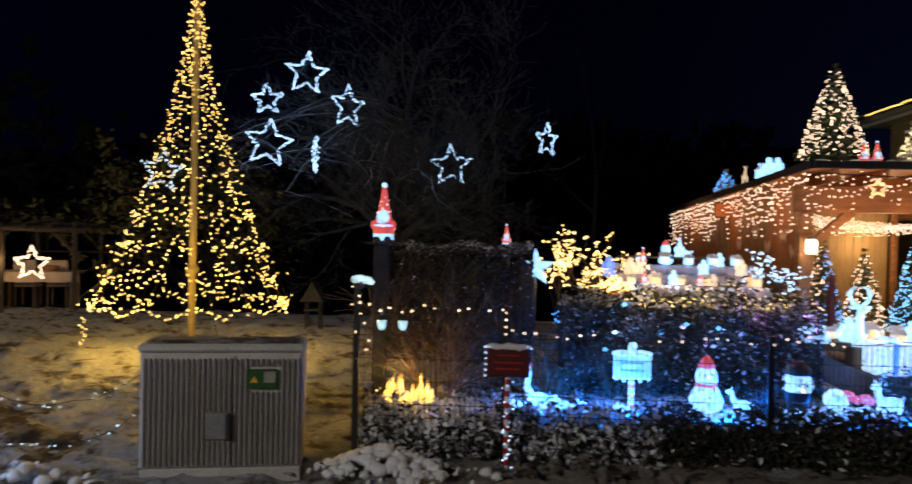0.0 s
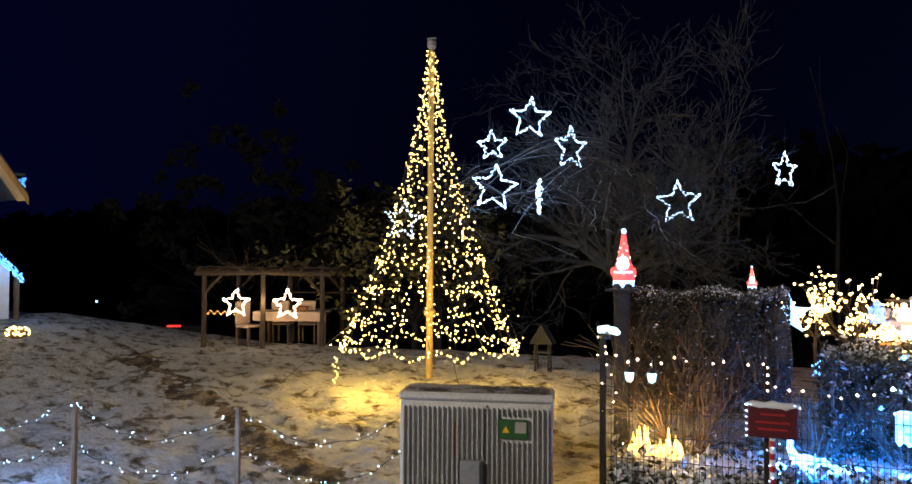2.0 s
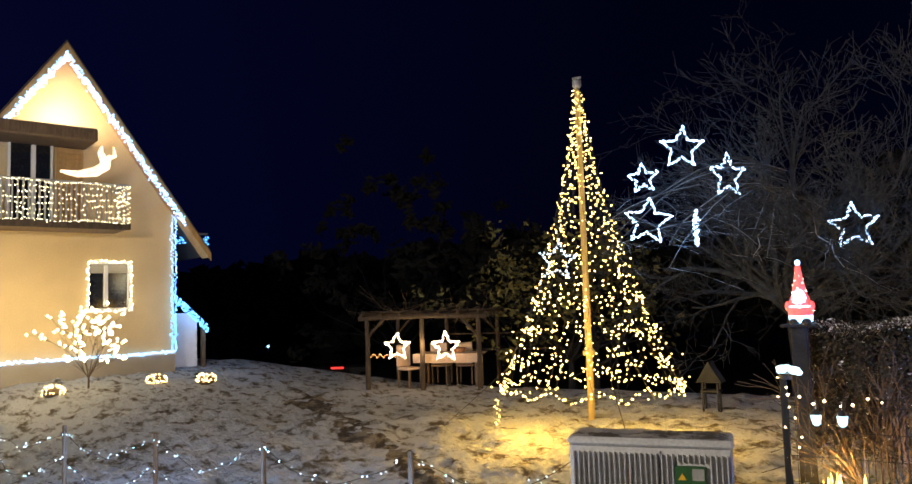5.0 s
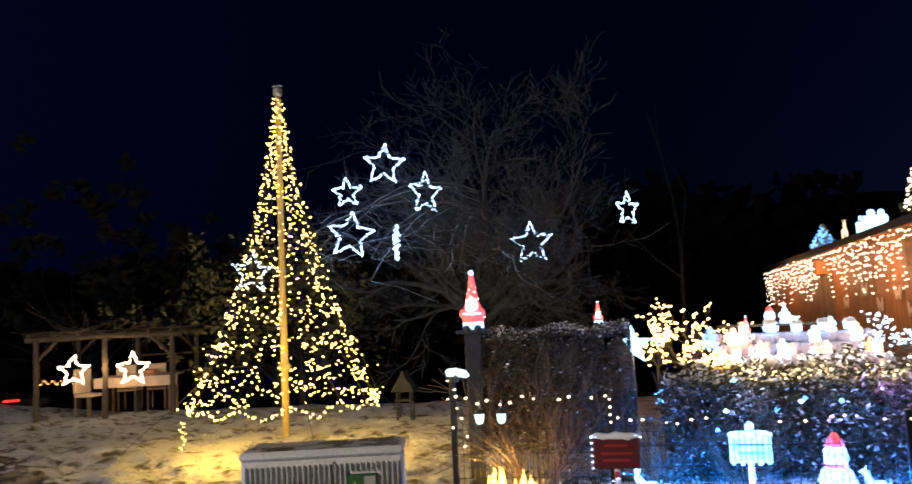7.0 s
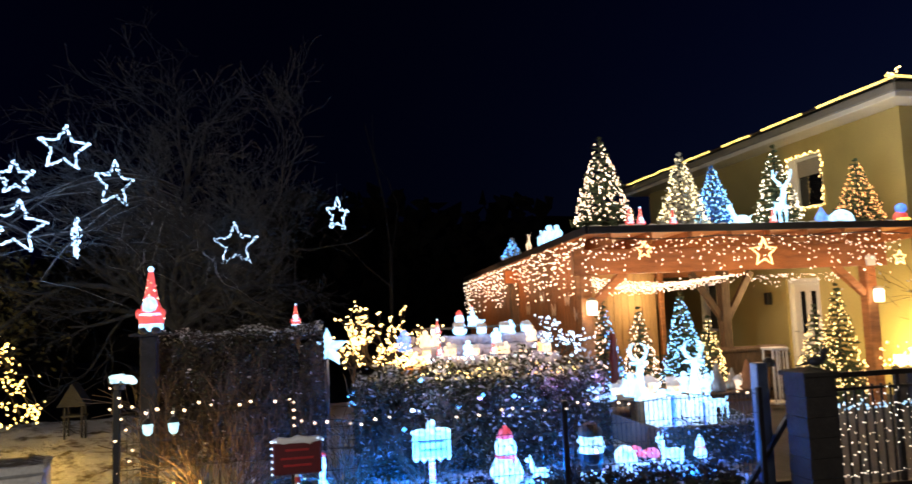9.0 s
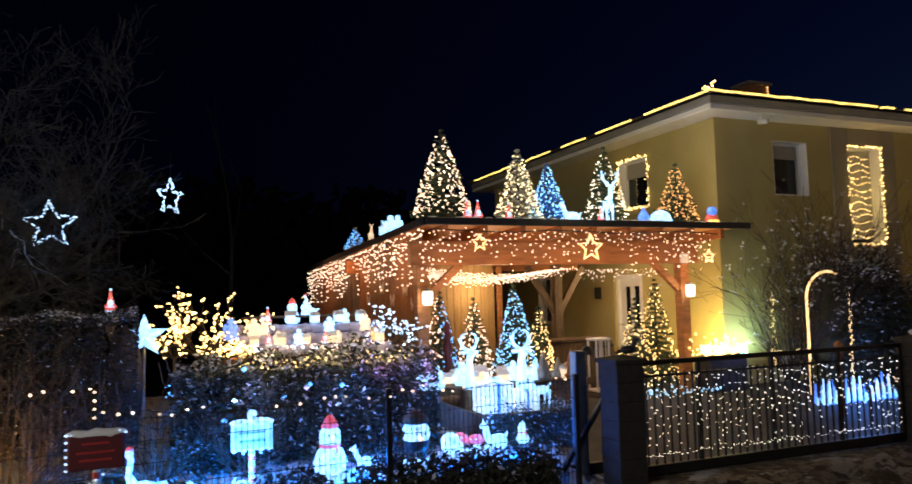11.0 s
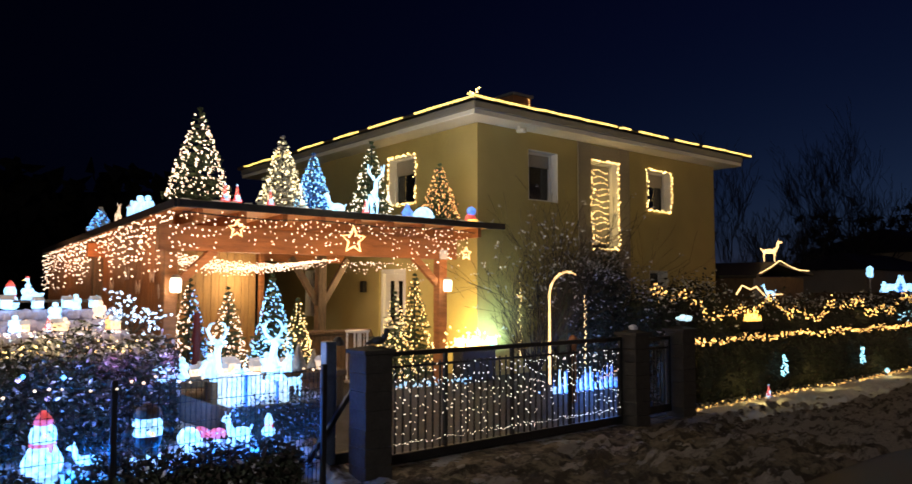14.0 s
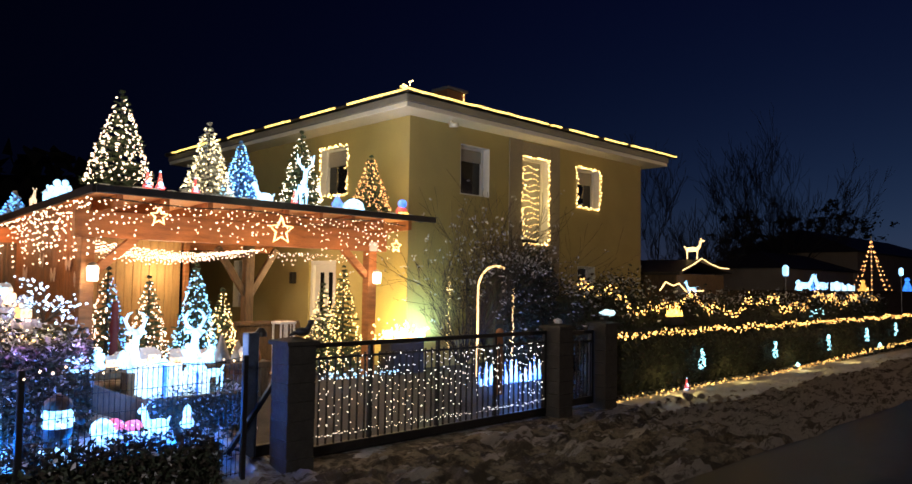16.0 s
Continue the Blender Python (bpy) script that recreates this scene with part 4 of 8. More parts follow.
# ---------------------------------------------------------------- street cabinet
def street_cabinet():
    a = math.degrees(math.atan2(0.31, 1.38))
    t = thing("street_cabinet", (-2.36, 6.21, 0.0), "grey ribbed street cabinet with snow on its lid", "street cabinet", turn=a)
    W, H, D = 1.43, 1.2, 0.42
    part("plinth", Shape().box((W / 2, D / 2, 0.03), (W - 0.02, D - 0.02, 0.14), 0, 0.01), cabinet_grey, t)
    part("body", Shape().box((W / 2, D / 2 + 0.012, 0.635), (W, D, 1.07), 0, 0.02), cabinet_grey, t)
    ribs = Shape()
    for i in range(30):
        x = 0.045 + i * (W - 0.09) / 29
        lo, hi = 0.13, 1.1
        if 0.93 < x < 1.21:
            ribs.box((x, -0.014, (lo + 0.80) / 2), (0.013, 0.052, 0.80 - lo), 0, 0.006)
            ribs.box((x, -0.014, (1.03 + hi) / 2), (0.013, 0.052, hi - 1.03), 0, 0.006)
        elif 0.56 < x < 0.82:
            ribs.box((x, -0.014, (lo + 0.36) / 2), (0.013, 0.052, 0.36 - lo), 0, 0.006)
            ribs.box((x, -0.014, (0.62 + hi) / 2), (0.013, 0.052, hi - 0.62), 0, 0.006)
        else:
            ribs.box((x, -0.014, (lo + hi) / 2), (0.013, 0.052, hi - lo), 0, 0.006)
    part("ribs", ribs, cabinet_grey, t, "vertical ribs of the doors")
    part("door_gap", Shape().box((0.82, 0.0, 0.62), (0.012, 0.012, 1.0)), dark_grey, t)
    # The plate lies flush; darker grey puts the recess's shade into its colour.
    part("lock_plate", Shape().box((0.70, -0.012, 0.49), (0.25, 0.05, 0.24), 0, 0.008), grey_paint, t, "lock plate coloured darker for its shaded recess")
    part("handle", Shape().box((0.785, -0.06, 0.49), (0.05, 0.055, 0.25), 0, 0.012), dark_grey, t, "black swing handle")
    part("lid", Shape().box((W / 2, D / 2, 1.19), (W + 0.03, D + 0.06, 0.075), 0, 0.025), cabinet_grey, t)
    s = Shape()
    nx, ny = 40, 10
    for j in range(ny + 1):
        for i in range(nx + 1):
            x, y = i / nx, j / ny
            e = min(x, 1 - x, (y) * 0.5, (1 - y) * 0.5) * 14
            s.v.append((0.0 + x * W, 0.01 + y * (D - 0.02), 1.222 + max(0, min(1, e)) * (0.028 + 0.022 * noise.fractal(Vector((x * 9, y * 3, 4)), 0.8, 2, 3))))
    s.f = [(j * (nx + 1) + i, j * (nx + 1) + i + 1, (j + 1) * (nx + 1) + i + 1, (j + 1) * (nx + 1) + i) for j in range(ny) for i in range(nx)]
    s.m = [0] * len(s.f)
    part("snow_cover", s, slush, t, "thin crusted snow", smooth=True)
    st = part("sticker", Shape().box((1.07, -0.016, 0.915), (0.26, 0.05, 0.17), 0, 0.004), green_paint, t, "green sticker with amber triangle")
    part("sticker_code", Shape().box((1.135, -0.043, 0.935), (0.10, 0.004, 0.10)), roller, st)
    s = Shape().add([(0.965, -0.0445, 0.885), (1.035, -0.0445, 0.885), (1.0, -0.0445, 0.945), (0.965, -0.040, 0.885), (1.035, -0.040, 0.885), (1.0, -0.040, 0.945)], [(0, 1, 2), (3, 5, 4), (0, 3, 4, 1), (1, 4, 5, 2), (2, 5, 3, 0)])
    part("sticker_sign", s, amber, st)
    part("rust_streak", Shape().box((0.545, 0.001, 0.8), (0.022, 0.003, 0.3)), terracotta, t)


street_cabinet()


# ---------------------------------------------------------------- fence, pillars, gates
def fence():
    f = thing("fence", (0, 0, 0), "dark green welded wire fence with steel posts", "fence")
    for x, top in ((-0.62, 1.70), (0.87, 1.52), (3.45, 1.34), (5.6, 1.34)):
        part("post", Shape().box((x, FENCE(x), top / 2), (0.06, 0.05, top), 0, 0.008), black_metal, f)
    for a, b, top in ((-0.59, 0.84, 1.49), (0.90, 3.42, 1.27), (3.48, 5.57, 1.30)):
        p = new("panel")
        p.parent = f
        s = Shape()
        n = int((b - a) / 0.05)
        for i in range(n + 1):
            x = a + (b - a) * i / n
            s.box((x, FENCE(x), (top + 0.08) / 2), (0.006, 0.006, top - 0.08))
        part("wire_mesh", s, black_metal, p, kind="stuff")
        for k in range(7):
            z = top - 0.02 - k * (top - 0.12) / 6
            part("cross_wire", Shape().tube([(a, FENCE(a) - 0.006, z), ((a + b) / 2, FENCE((a + b) / 2) - 0.006, z), (b, FENCE(b) - 0.006, z)], 0.0045, 4), black_metal, p)
    return f


fence()


def fence_lights():
    s, w = Shape(), Shape()
    pts = []
    x = -0.6
    while x < 5.6:
        top = 1.52 if x < 0.86 else 1.30
        z = top + 0.025 * math.sin(x * 7)
        pts.append((x, FENCE(x) - 0.02, z))
        if rnd.random() < 0.75:
            s.bulb((x + rnd.gauss(0, 0.01), FENCE(x) - 0.025, z + rnd.choice((-0.02, 0.02))), rnd.uniform(0.012, 0.017))
        x += 0.11
    for k in range(9):
        s.bulb((-0.6 + rnd.gauss(0.02, 0.06), FENCE(-0.6) - 0.03 + rnd.gauss(0, 0.02), 1.72 - k * 0.09), 0.012)
    for k in range(4):
        s.bulb((0.87, FENCE(0.87) - 0.03, 1.5 - k * 0.07), 0.014)
    w.tube(pts, 0.004, 4)
    t = thing("string_lights", (0, 0, 0), "warm white bulb string along the fence top", "string lights")
    part("bulb_string", s, glow("soft_bulb", (1.0, 0.7, 0.42), 4), t, kind="stuff")
    part("cable", w, black_metal, t)


fence_lights()


def snow_cap(r=0.09, seed=0):
    s = Shape()
    q = random.Random(seed)
    for k in range(9):
        a = q.uniform(0, 6.28)
        s.ball((q.uniform(0, r) * math.cos(a), q.uniform(0, r) * 0.7 * math.sin(a), q.uniform(0, 0.05)), (q.uniform(0.03, 0.06), q.uniform(0.03, 0.05), q.uniform(0.02, 0.04)), 0, 8, 5)
    return s


def cap_lamp(at, label, size=1.0):
    t = thing("post_lamp", at, label, "lamp", "lit post caps", size=size)
    part("lamp_body", snow_cap(0.14, 3), glow("cap_glow", (0.6, 0.9, 1.0), 1.6, 0.5, scale=20), t, smooth=True)
    part("lamp_foot", Shape().lathe((0, 0, -0.06), [(0.05, 0), (0.05, 0.04), (0.09, 0.06)], n=10), dark_grey, t)


cap_lamp((-0.6, FENCE(-0.6), 1.76), "cold white glowing lamp under snow on a fence post")
cap_lamp((12.62, 7.58, 1.62), "cold white glowing lamp on a gate pillar", 1.35)


def pillar(name, x, y, h, label):
    t = thing(name, (x, y, 0), label, "gate pillar", "gate pillars")
    n = 7
    for i in range(n):
        z0 = -0.05 + i * (h - 0.06 + 0.05) / n
        part("block", Shape().box((rnd.gauss(0, 0.002), rnd.gauss(0, 0.002), z0 + (h - 0.01) / n / 2), (0.36, 0.36, (h - 0.01) / n - 0.003), 0, 0.006), stone, t)
    part("cap", Shape().lathe((0, 0, h - 0.06), [(0.30, 0), (0.30, 0.045), (0.05, 0.085)], n=4), stone, t)
    for o in t.children:
        if o.name.startswith("cap"):
            o.rotation_euler[2] = radians(45)
    return t


pillar("gate_pillar", 6.24, 7.42, 1.48, "dark concrete block gate pillar with snow dust")
pillar("gate_pillar", 11.36, 7.62, 1.48, "dark concrete block gate pillar with snow dust")
pillar("gate_pillar", 12.62, 7.60, 1.50, "dark concrete block gate pillar with a lit cap")
s = snow_cap(0.07, 8)
solid("snow_clump", s, snow, "small clump of snow on a pillar cap", "snow", at=(11.36, 7.62, 1.515), smooth=True)


def gate(name, x0, x1, y, z0, z1, label, step=0.115, posts=5):
    t = thing(name, (x0, y, 0), label, "gate")
    L = x1 - x0
    part("top_rail", Shape().box((L / 2, 0, z1 - 0.03), (L, 0.05, 0.06), 0, 0.006), black_metal, t)
    part("second_rail", Shape().box((L / 2, 0, z1 - 0.19), (L, 0.03, 0.03), 0, 0.004), black_metal, t)
    part("bottom_rail", Shape().box((L / 2, 0, z0 + 0.06), (L, 0.08, 0.12), 0, 0.006), black_metal, t)
    for i in range(posts):
        part("gate_post", Shape().box((L * i / (posts - 1), 0.002, (z0 + z1) / 2), (0.055, 0.052, z1 - z0), 0, 0.006), black_metal, t)
    n = int(L / step)
    for i in range(n):
        part("bar", Shape().box((L * (i + 0.5) / n, 0, (z0 + z1 - 0.1) / 2), (0.018, 0.018, z1 - z0 - 0.2)), black_metal, t)
    return t


g = gate("sliding_gate", 6.38, 11.14, 7.72, 0.03, 1.39, "black steel sliding gate hung with white light curtain")
s = Shape()
for i in range(62):
    x = 0.08 + i * 0.075
    for k in range(rnd.choice((5, 6, 8, 9))):
        s.bulb((x + rnd.gauss(0, 0.02), -0.035 + rnd.gauss(0, 0.01), 1.15 - 0.108 * k + rnd.gauss(0, 0.03)), rnd.uniform(0.005, 0.010))
for i in range(110):
    s.bulb((0.1 + i * 0.042, -0.05, 0.27 + rnd.gauss(0, 0.02)), rnd.uniform(0.004, 0.008))
part("light_curtain", s, glow("pearl_bulb", (1.0, 0.88, 0.72), 6), g, "cold white light curtain", kind="stuff")
part("tail_beam", Shape().box((-0.45, 0.03, 0.20), (0.9, 0.09, 0.13), 0, 0.008), black_metal, g)
s = Shape().box((0, 0, 0.46), (0.055, 0.055, 0.93), 0, 0.006)
q = Vector((0.56, 0, 0.74)).to_track_quat("Z", "Y").to_matrix()
s.v = [tuple(q @ Vector(p) + Vector((-0.80, -0.06, 0.24))) for p in s.v]
part("tail_brace", s, black_metal, g)
part("tail_post", Shape().box((-0.5, 0.04, 0.85), (0.14, 0.14, 1.4), 0, 0.01), mat("blue_grey_steel", (0.10, 0.13, 0.20), 0.45, 0.4), g, "blue-grey steel guide post")
part("roller_lamp", Shape().lathe((-0.38, 0.03, 1.5), [(0.07, 0), (0.07, 0.05), (0.03, 0.1)], n=10), dark_grey, g)
gate("garden_gate", 11.6, 12.4, 7.68, 0.10, 1.36, "black steel garden gate between two pillars", 0.09, 2)


s = Shape().ball((0, 0, 0.06), (0.045, 0.09, 0.05), 0, 10, 6).tube([(0, -0.06, 0.08), (0, -0.09, 0.15)], [0.04, 0.028], 8).ball((0, -0.10, 0.17), (0.03, 0.04, 0.03), 0, 8, 5).tube([(0, 0.08, 0.05), (0, 0.15, 0.02)], [0.03, 0.012], 6)
solid("pillar_ornament", s, dark_grey, "small dark cast bird ornament on a pillar cap", "ornament", at=(6.34, 7.42, 1.50), turn=70, smooth=True)
s, w = Shape(), []
for k in range(15):
    w.append((11.55 + 0.07 * k, 8.5, 0.62 + 0.02 * k + 0.012 * math.sin(k * 2)))
    s.bulb((w[-1][0], 8.49, w[-1][2] - 0.012), 0.014)
t = thing("string_lights", (0, 0, 0), "short amber bulb string behind the garden gate", "string lights")
part("bulb_string", s, g_amber, t, kind="stuff")
part("cable", Shape().tube([(11.5, 8.5, 0.35)] + w + [(12.6, 8.5, 0.45)], 0.005, 4), black_metal, t)
for x in (11.5, 12.6):
    part("stake", Shape().tube([(x, 8.5, 0.1), (x, 8.5, 0.66 + 0.25 * (x > 12))], 0.014, 6), dark_grey, t)


# ---------------------------------------------------------------- plants
def branch(s, p, d, length, r, depth, bend=0.35, kids=3, spread=0.75, lift=0.12, slot=0, gather=None, thin=0.004):
    """A limb that bends and forks, tapering towards its twigs."""
    n = 5 if depth > 1 else 3
    pts, rad, dirs = [Vector(p)], [r], []
    d = Vector(d).normalized()
    for i in range(n):
        d = (d + Vector((rnd.gauss(0, bend), rnd.gauss(0, bend), rnd.gauss(0, bend) + lift)) * 0.45).normalized()
        pts.append(pts[-1] + d * length / n)
        rad.append(max(thin, r * (1 - 0.62 * (i + 1) / n)))
        dirs.append(d.copy())
    s.tube(pts, rad, 6 if depth > 2 else 4 if depth > 1 else 3, slot, caps=depth > 2)
    if gather is not None and depth <= 1:
        gather.append(pts[-1])
    if depth <= 0:
        return
    for k in range(kids + (1 if depth > 2 else 0)):
        i = rnd.randint(1, n)
        a = Vector((rnd.gauss(0, 1), rnd.gauss(0, 1), rnd.gauss(0, 0.7)))
        e = (dirs[min(i, n - 1)] + a.normalized() * spread).normalized()
        branch(s, pts[i], e, length * rnd.uniform(0.5, 0.78), rad[i] * 0.68, depth - 1, bend, kids, spread, lift, slot, gather, thin)


def bare_tree(name, at, height, label, seed, r=0.16, depth=4, kids=3, spread=0.8, trunk=0.3, lift=0.12, m=bark, limbs=6, thin=0.004):
    global rnd
    keep, rnd = rnd, random.Random(seed)
    t = thing(name, at, label, "tree")
    s = Shape()
    top = height * trunk
    s.tube([(0, 0, -0.2), (0.03, 0.02, top * 0.35), (-0.04, 0.03, top * 0.7), (0, 0, top)], [r * 1.5, r * 1.1, r, r * 0.9], 9)
    part("trunk", s, bark, t, smooth=True)
    s = Shape()
    for k in range(limbs):
        a = 2 * math.pi * (k + rnd.random() * 0.6) / limbs
        e = Vector((math.cos(a), math.sin(a), rnd.uniform(0.35, 1.1)))
        z = top * rnd.uniform(0.75, 1.0)
        branch(s, (0, 0, z), e, height * rnd.uniform(0.34, 0.46), r * 0.6, depth, 0.35, kids, spread, lift, thin=thin)
    branch(s, (0, 0, top), (0.05, 0, 1), height * 0.5, r * 0.75, depth, 0.25, kids, spread, lift, thin=thin)
    part("crown", s, m, t, "bare limbs and twigs")
    rnd = keep
    return t


def hedge(name, label, x0, x1, y0, y1, z0, z1, leaf_mats, weights, n, size, seed, ragged=0.06, core=leaf_dark, kind="", face=None, front=0.55, top=0.35):
    """A clipped hedge: a dark lumpy heart, solid in place of inner shade, and a skin of leaves and twigs."""
    global rnd
    keep, rnd = rnd, random.Random(seed)
    t = thing(name, ((x0 + x1) / 2, (y0 + y1) / 2, z0), label, "hedge", kind=kind)
    hx, hy, hz = (x1 - x0) / 2, (y1 - y0) / 2, z1 - z0
    # Balls added inside so that the gaps between leaves look shaded.
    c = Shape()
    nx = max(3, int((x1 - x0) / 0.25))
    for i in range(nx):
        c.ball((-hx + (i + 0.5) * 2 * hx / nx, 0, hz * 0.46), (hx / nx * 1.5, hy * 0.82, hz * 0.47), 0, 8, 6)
    part("heart", c, core, t, "solid core that stands in for the shaded inner growth", kind="stuff")
    s = Shape()
    for k in range(n):
        u = rnd.random()
        x = rnd.uniform(-hx, hx)
        lump = ragged * (noise.noise(Vector((x * 2.3 + x0, u * 3, seed))) * 2 + rnd.gauss(0, 0.5))
        if u < front:
            p = (x, -hy - lump * 0.7, rnd.uniform(0.02, hz))
        elif u < front + top:
            p = (x, rnd.uniform(-hy, hy), hz + lump)
        else:
            p = (rnd.choice((-hx, hx)) * (1 + lump * 0.2), rnd.uniform(-hy, hy), rnd.uniform(0, hz))
        slot = rnd.choices(range(len(weights)), weights)[0]
        if len(leaf_mats) > 1 and u >= front and u < front + top and rnd.random() < 0.35:
            slot = len(leaf_mats) - 1
        s.leaf(p, size * rnd.uniform(0.6, 1.3), slot)
    part("leaves", s, leaf_mats, t, kind="stuff")
    rnd = keep
    return t


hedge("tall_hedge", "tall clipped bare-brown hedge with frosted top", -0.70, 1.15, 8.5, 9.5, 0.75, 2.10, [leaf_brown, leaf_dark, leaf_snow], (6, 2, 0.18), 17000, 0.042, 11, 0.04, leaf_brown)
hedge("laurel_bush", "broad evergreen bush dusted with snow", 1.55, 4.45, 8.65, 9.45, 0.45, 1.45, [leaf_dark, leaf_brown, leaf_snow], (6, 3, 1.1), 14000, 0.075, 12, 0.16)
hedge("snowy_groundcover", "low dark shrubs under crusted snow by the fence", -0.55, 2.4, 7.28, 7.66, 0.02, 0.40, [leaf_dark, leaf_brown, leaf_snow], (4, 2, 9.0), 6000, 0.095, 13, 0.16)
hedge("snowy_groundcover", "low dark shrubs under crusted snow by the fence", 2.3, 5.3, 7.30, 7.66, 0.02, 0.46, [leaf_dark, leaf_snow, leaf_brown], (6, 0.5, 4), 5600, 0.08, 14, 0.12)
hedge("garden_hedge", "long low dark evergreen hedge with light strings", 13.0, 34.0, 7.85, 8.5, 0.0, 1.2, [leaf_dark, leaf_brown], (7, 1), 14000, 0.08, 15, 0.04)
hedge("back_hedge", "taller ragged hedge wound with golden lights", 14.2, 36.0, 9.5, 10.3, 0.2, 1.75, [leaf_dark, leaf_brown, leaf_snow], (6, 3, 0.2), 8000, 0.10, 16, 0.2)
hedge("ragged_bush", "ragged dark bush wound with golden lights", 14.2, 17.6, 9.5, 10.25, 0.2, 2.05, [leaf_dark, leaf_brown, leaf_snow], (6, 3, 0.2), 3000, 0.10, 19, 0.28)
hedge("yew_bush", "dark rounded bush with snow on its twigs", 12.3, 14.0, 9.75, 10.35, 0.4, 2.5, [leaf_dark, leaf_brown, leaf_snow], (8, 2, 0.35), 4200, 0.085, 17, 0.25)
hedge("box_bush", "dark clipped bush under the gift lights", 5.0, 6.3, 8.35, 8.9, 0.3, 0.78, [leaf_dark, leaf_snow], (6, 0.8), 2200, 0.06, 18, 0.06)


def twig_shrub(name, at, h, w, label, seed, n=26, m=twig, snowy=0.0):
    global rnd
    keep, rnd = rnd, random.Random(seed)
    t = thing(name, at, label, "shrub")
    s, q = Shape(), Shape()
    tips = []
    for k in range(n):
        a = rnd.uniform(0, 6.28)
        e = Vector((math.cos(a) * w, math.sin(a) * w * 0.6, rnd.uniform(0.8, 1.6)))
        s = Shape()
        branch(s, (0.1 * math.cos(a), 0.06 * math.sin(a), 0), e, h * rnd.uniform(0.6, 0.95), 0.010, 2, 0.3, 3, 0.6, 0.1, 0, tips)
        part("stem", s, m, t)
    if snowy:
        for p in tips:
            if rnd.random() < snowy:
                for k in range(3):
                    q.leaf((p.x + rnd.gauss(0, 0.03), p.y + rnd.gauss(0, 0.03), p.z + rnd.gauss(0, 0.02)), 0.06, 0)
        part("snow_tuft_mass", q, leaf_snow, t, kind="stuff")
    rnd = keep
    return t


twig_shrub("bare_shrub", (0.1, 8.2, 0.35), 1.0, 0.8, "bare brown shrub lit by a flame lamp", 21, 30)
twig_shrub("bare_shrub", (1.35, 8.35, 0.4), 0.8, 0.8, "bare shrub washed with blue light", 22, 18)
twig_shrub("bare_shrub", (2.2, 8.4, 0.4), 0.7, 0.9, "bare shrub washed with blue light", 23, 18)
twig_shrub("climbing_shrub", (11.65, 10.15, 0.6), 2.0, 0.6, "bare climbing shrub with snow on its twigs", 24, 40, dark_twig, 0.22)
twig_shrub("climbing_shrub", (12.4, 10.2, 0.9), 2.0, 0.6, "bare climbing shrub with snow on its twigs", 25, 52, dark_twig, 0.4)
twig_shrub("climbing_shrub", (15.0, 10.3, 0.5), 1.9, 0.2, "thin bare climber beside the house wall", 26, 8)

star_tree = bare_tree("large_bare_tree", (-1.6, 16.0, 0.1), 6.2, "large bare winter tree hung with white stars", 31, 0.15, 5, 3, 0.85, 0.40, 0.08, m=frosted_bark, limbs=10, thin=0.005)

def snowy_boughs(t):
    """Long drooping boughs with snow along their tops, reaching out among the stars."""
    global rnd
    keep, rnd = rnd, random.Random(71)
    for k in range(17):
        z0 = rnd.uniform(3.0, 5.4)
        x1, y1 = rnd.uniform(-3.4, 1.8), rnd.uniform(-2.7, -1.8)
        z1 = z0 + rnd.uniform(-1.5, 0.5)
        pts = []
        for i in range(9):
            f = i / 8
            pts.append((x1 * f + rnd.gauss(0, 0.04), y1 * f, z0 + (z1 - z0) * f * f + 0.35 * math.sin(math.pi * f) + rnd.gauss(0, 0.02)))
        s = Shape().tube(pts, [0.035 - 0.0033 * i for i in range(9)], 6)
        for i in (4, 5, 6, 7, 8):
            for m in range(2):
                branch(s, pts[i], (rnd.choice((-1, 1)) + rnd.gauss(0, 0.3), rnd.gauss(0, 0.5), rnd.gauss(-0.15, 0.3)), rnd.uniform(0.4, 0.9), 0.009, 1, 0.3, 2, 0.6, -0.12)
        part("bough", s, snowed_bark, t, "drooping bough with a crust of snow")
    rnd = keep


snowy_boughs(star_tree)
bare_tree("thin_sapling", (3.3, 22.0, -2.0), 8.0, "single thin leafless trunk", 33, 0.06, 1, 1, 0.4, 0.75, 0.2, limbs=2)
for x, y, h, r_, limbs_, sd in ((31.0, 17.5, 6.6, 0.05, 3, 34), (44.5, 17.6, 9.4, 0.10, 6, 35), (48.0, 18.4, 9.6, 0.09, 5, 36), (37.5, 19.5, 5.6, 0.05, 4, 37), (41.0, 18.6, 6.6, 0.06, 4, 38)):
    bare_tree("far_bare_tree", (x, y, 0.2), h, "bare winter tree against the dusk sky", sd, r_ * 1.15, 4, 3, 0.45, 0.22, 0.30, limbs=limbs_, thin=0.009)


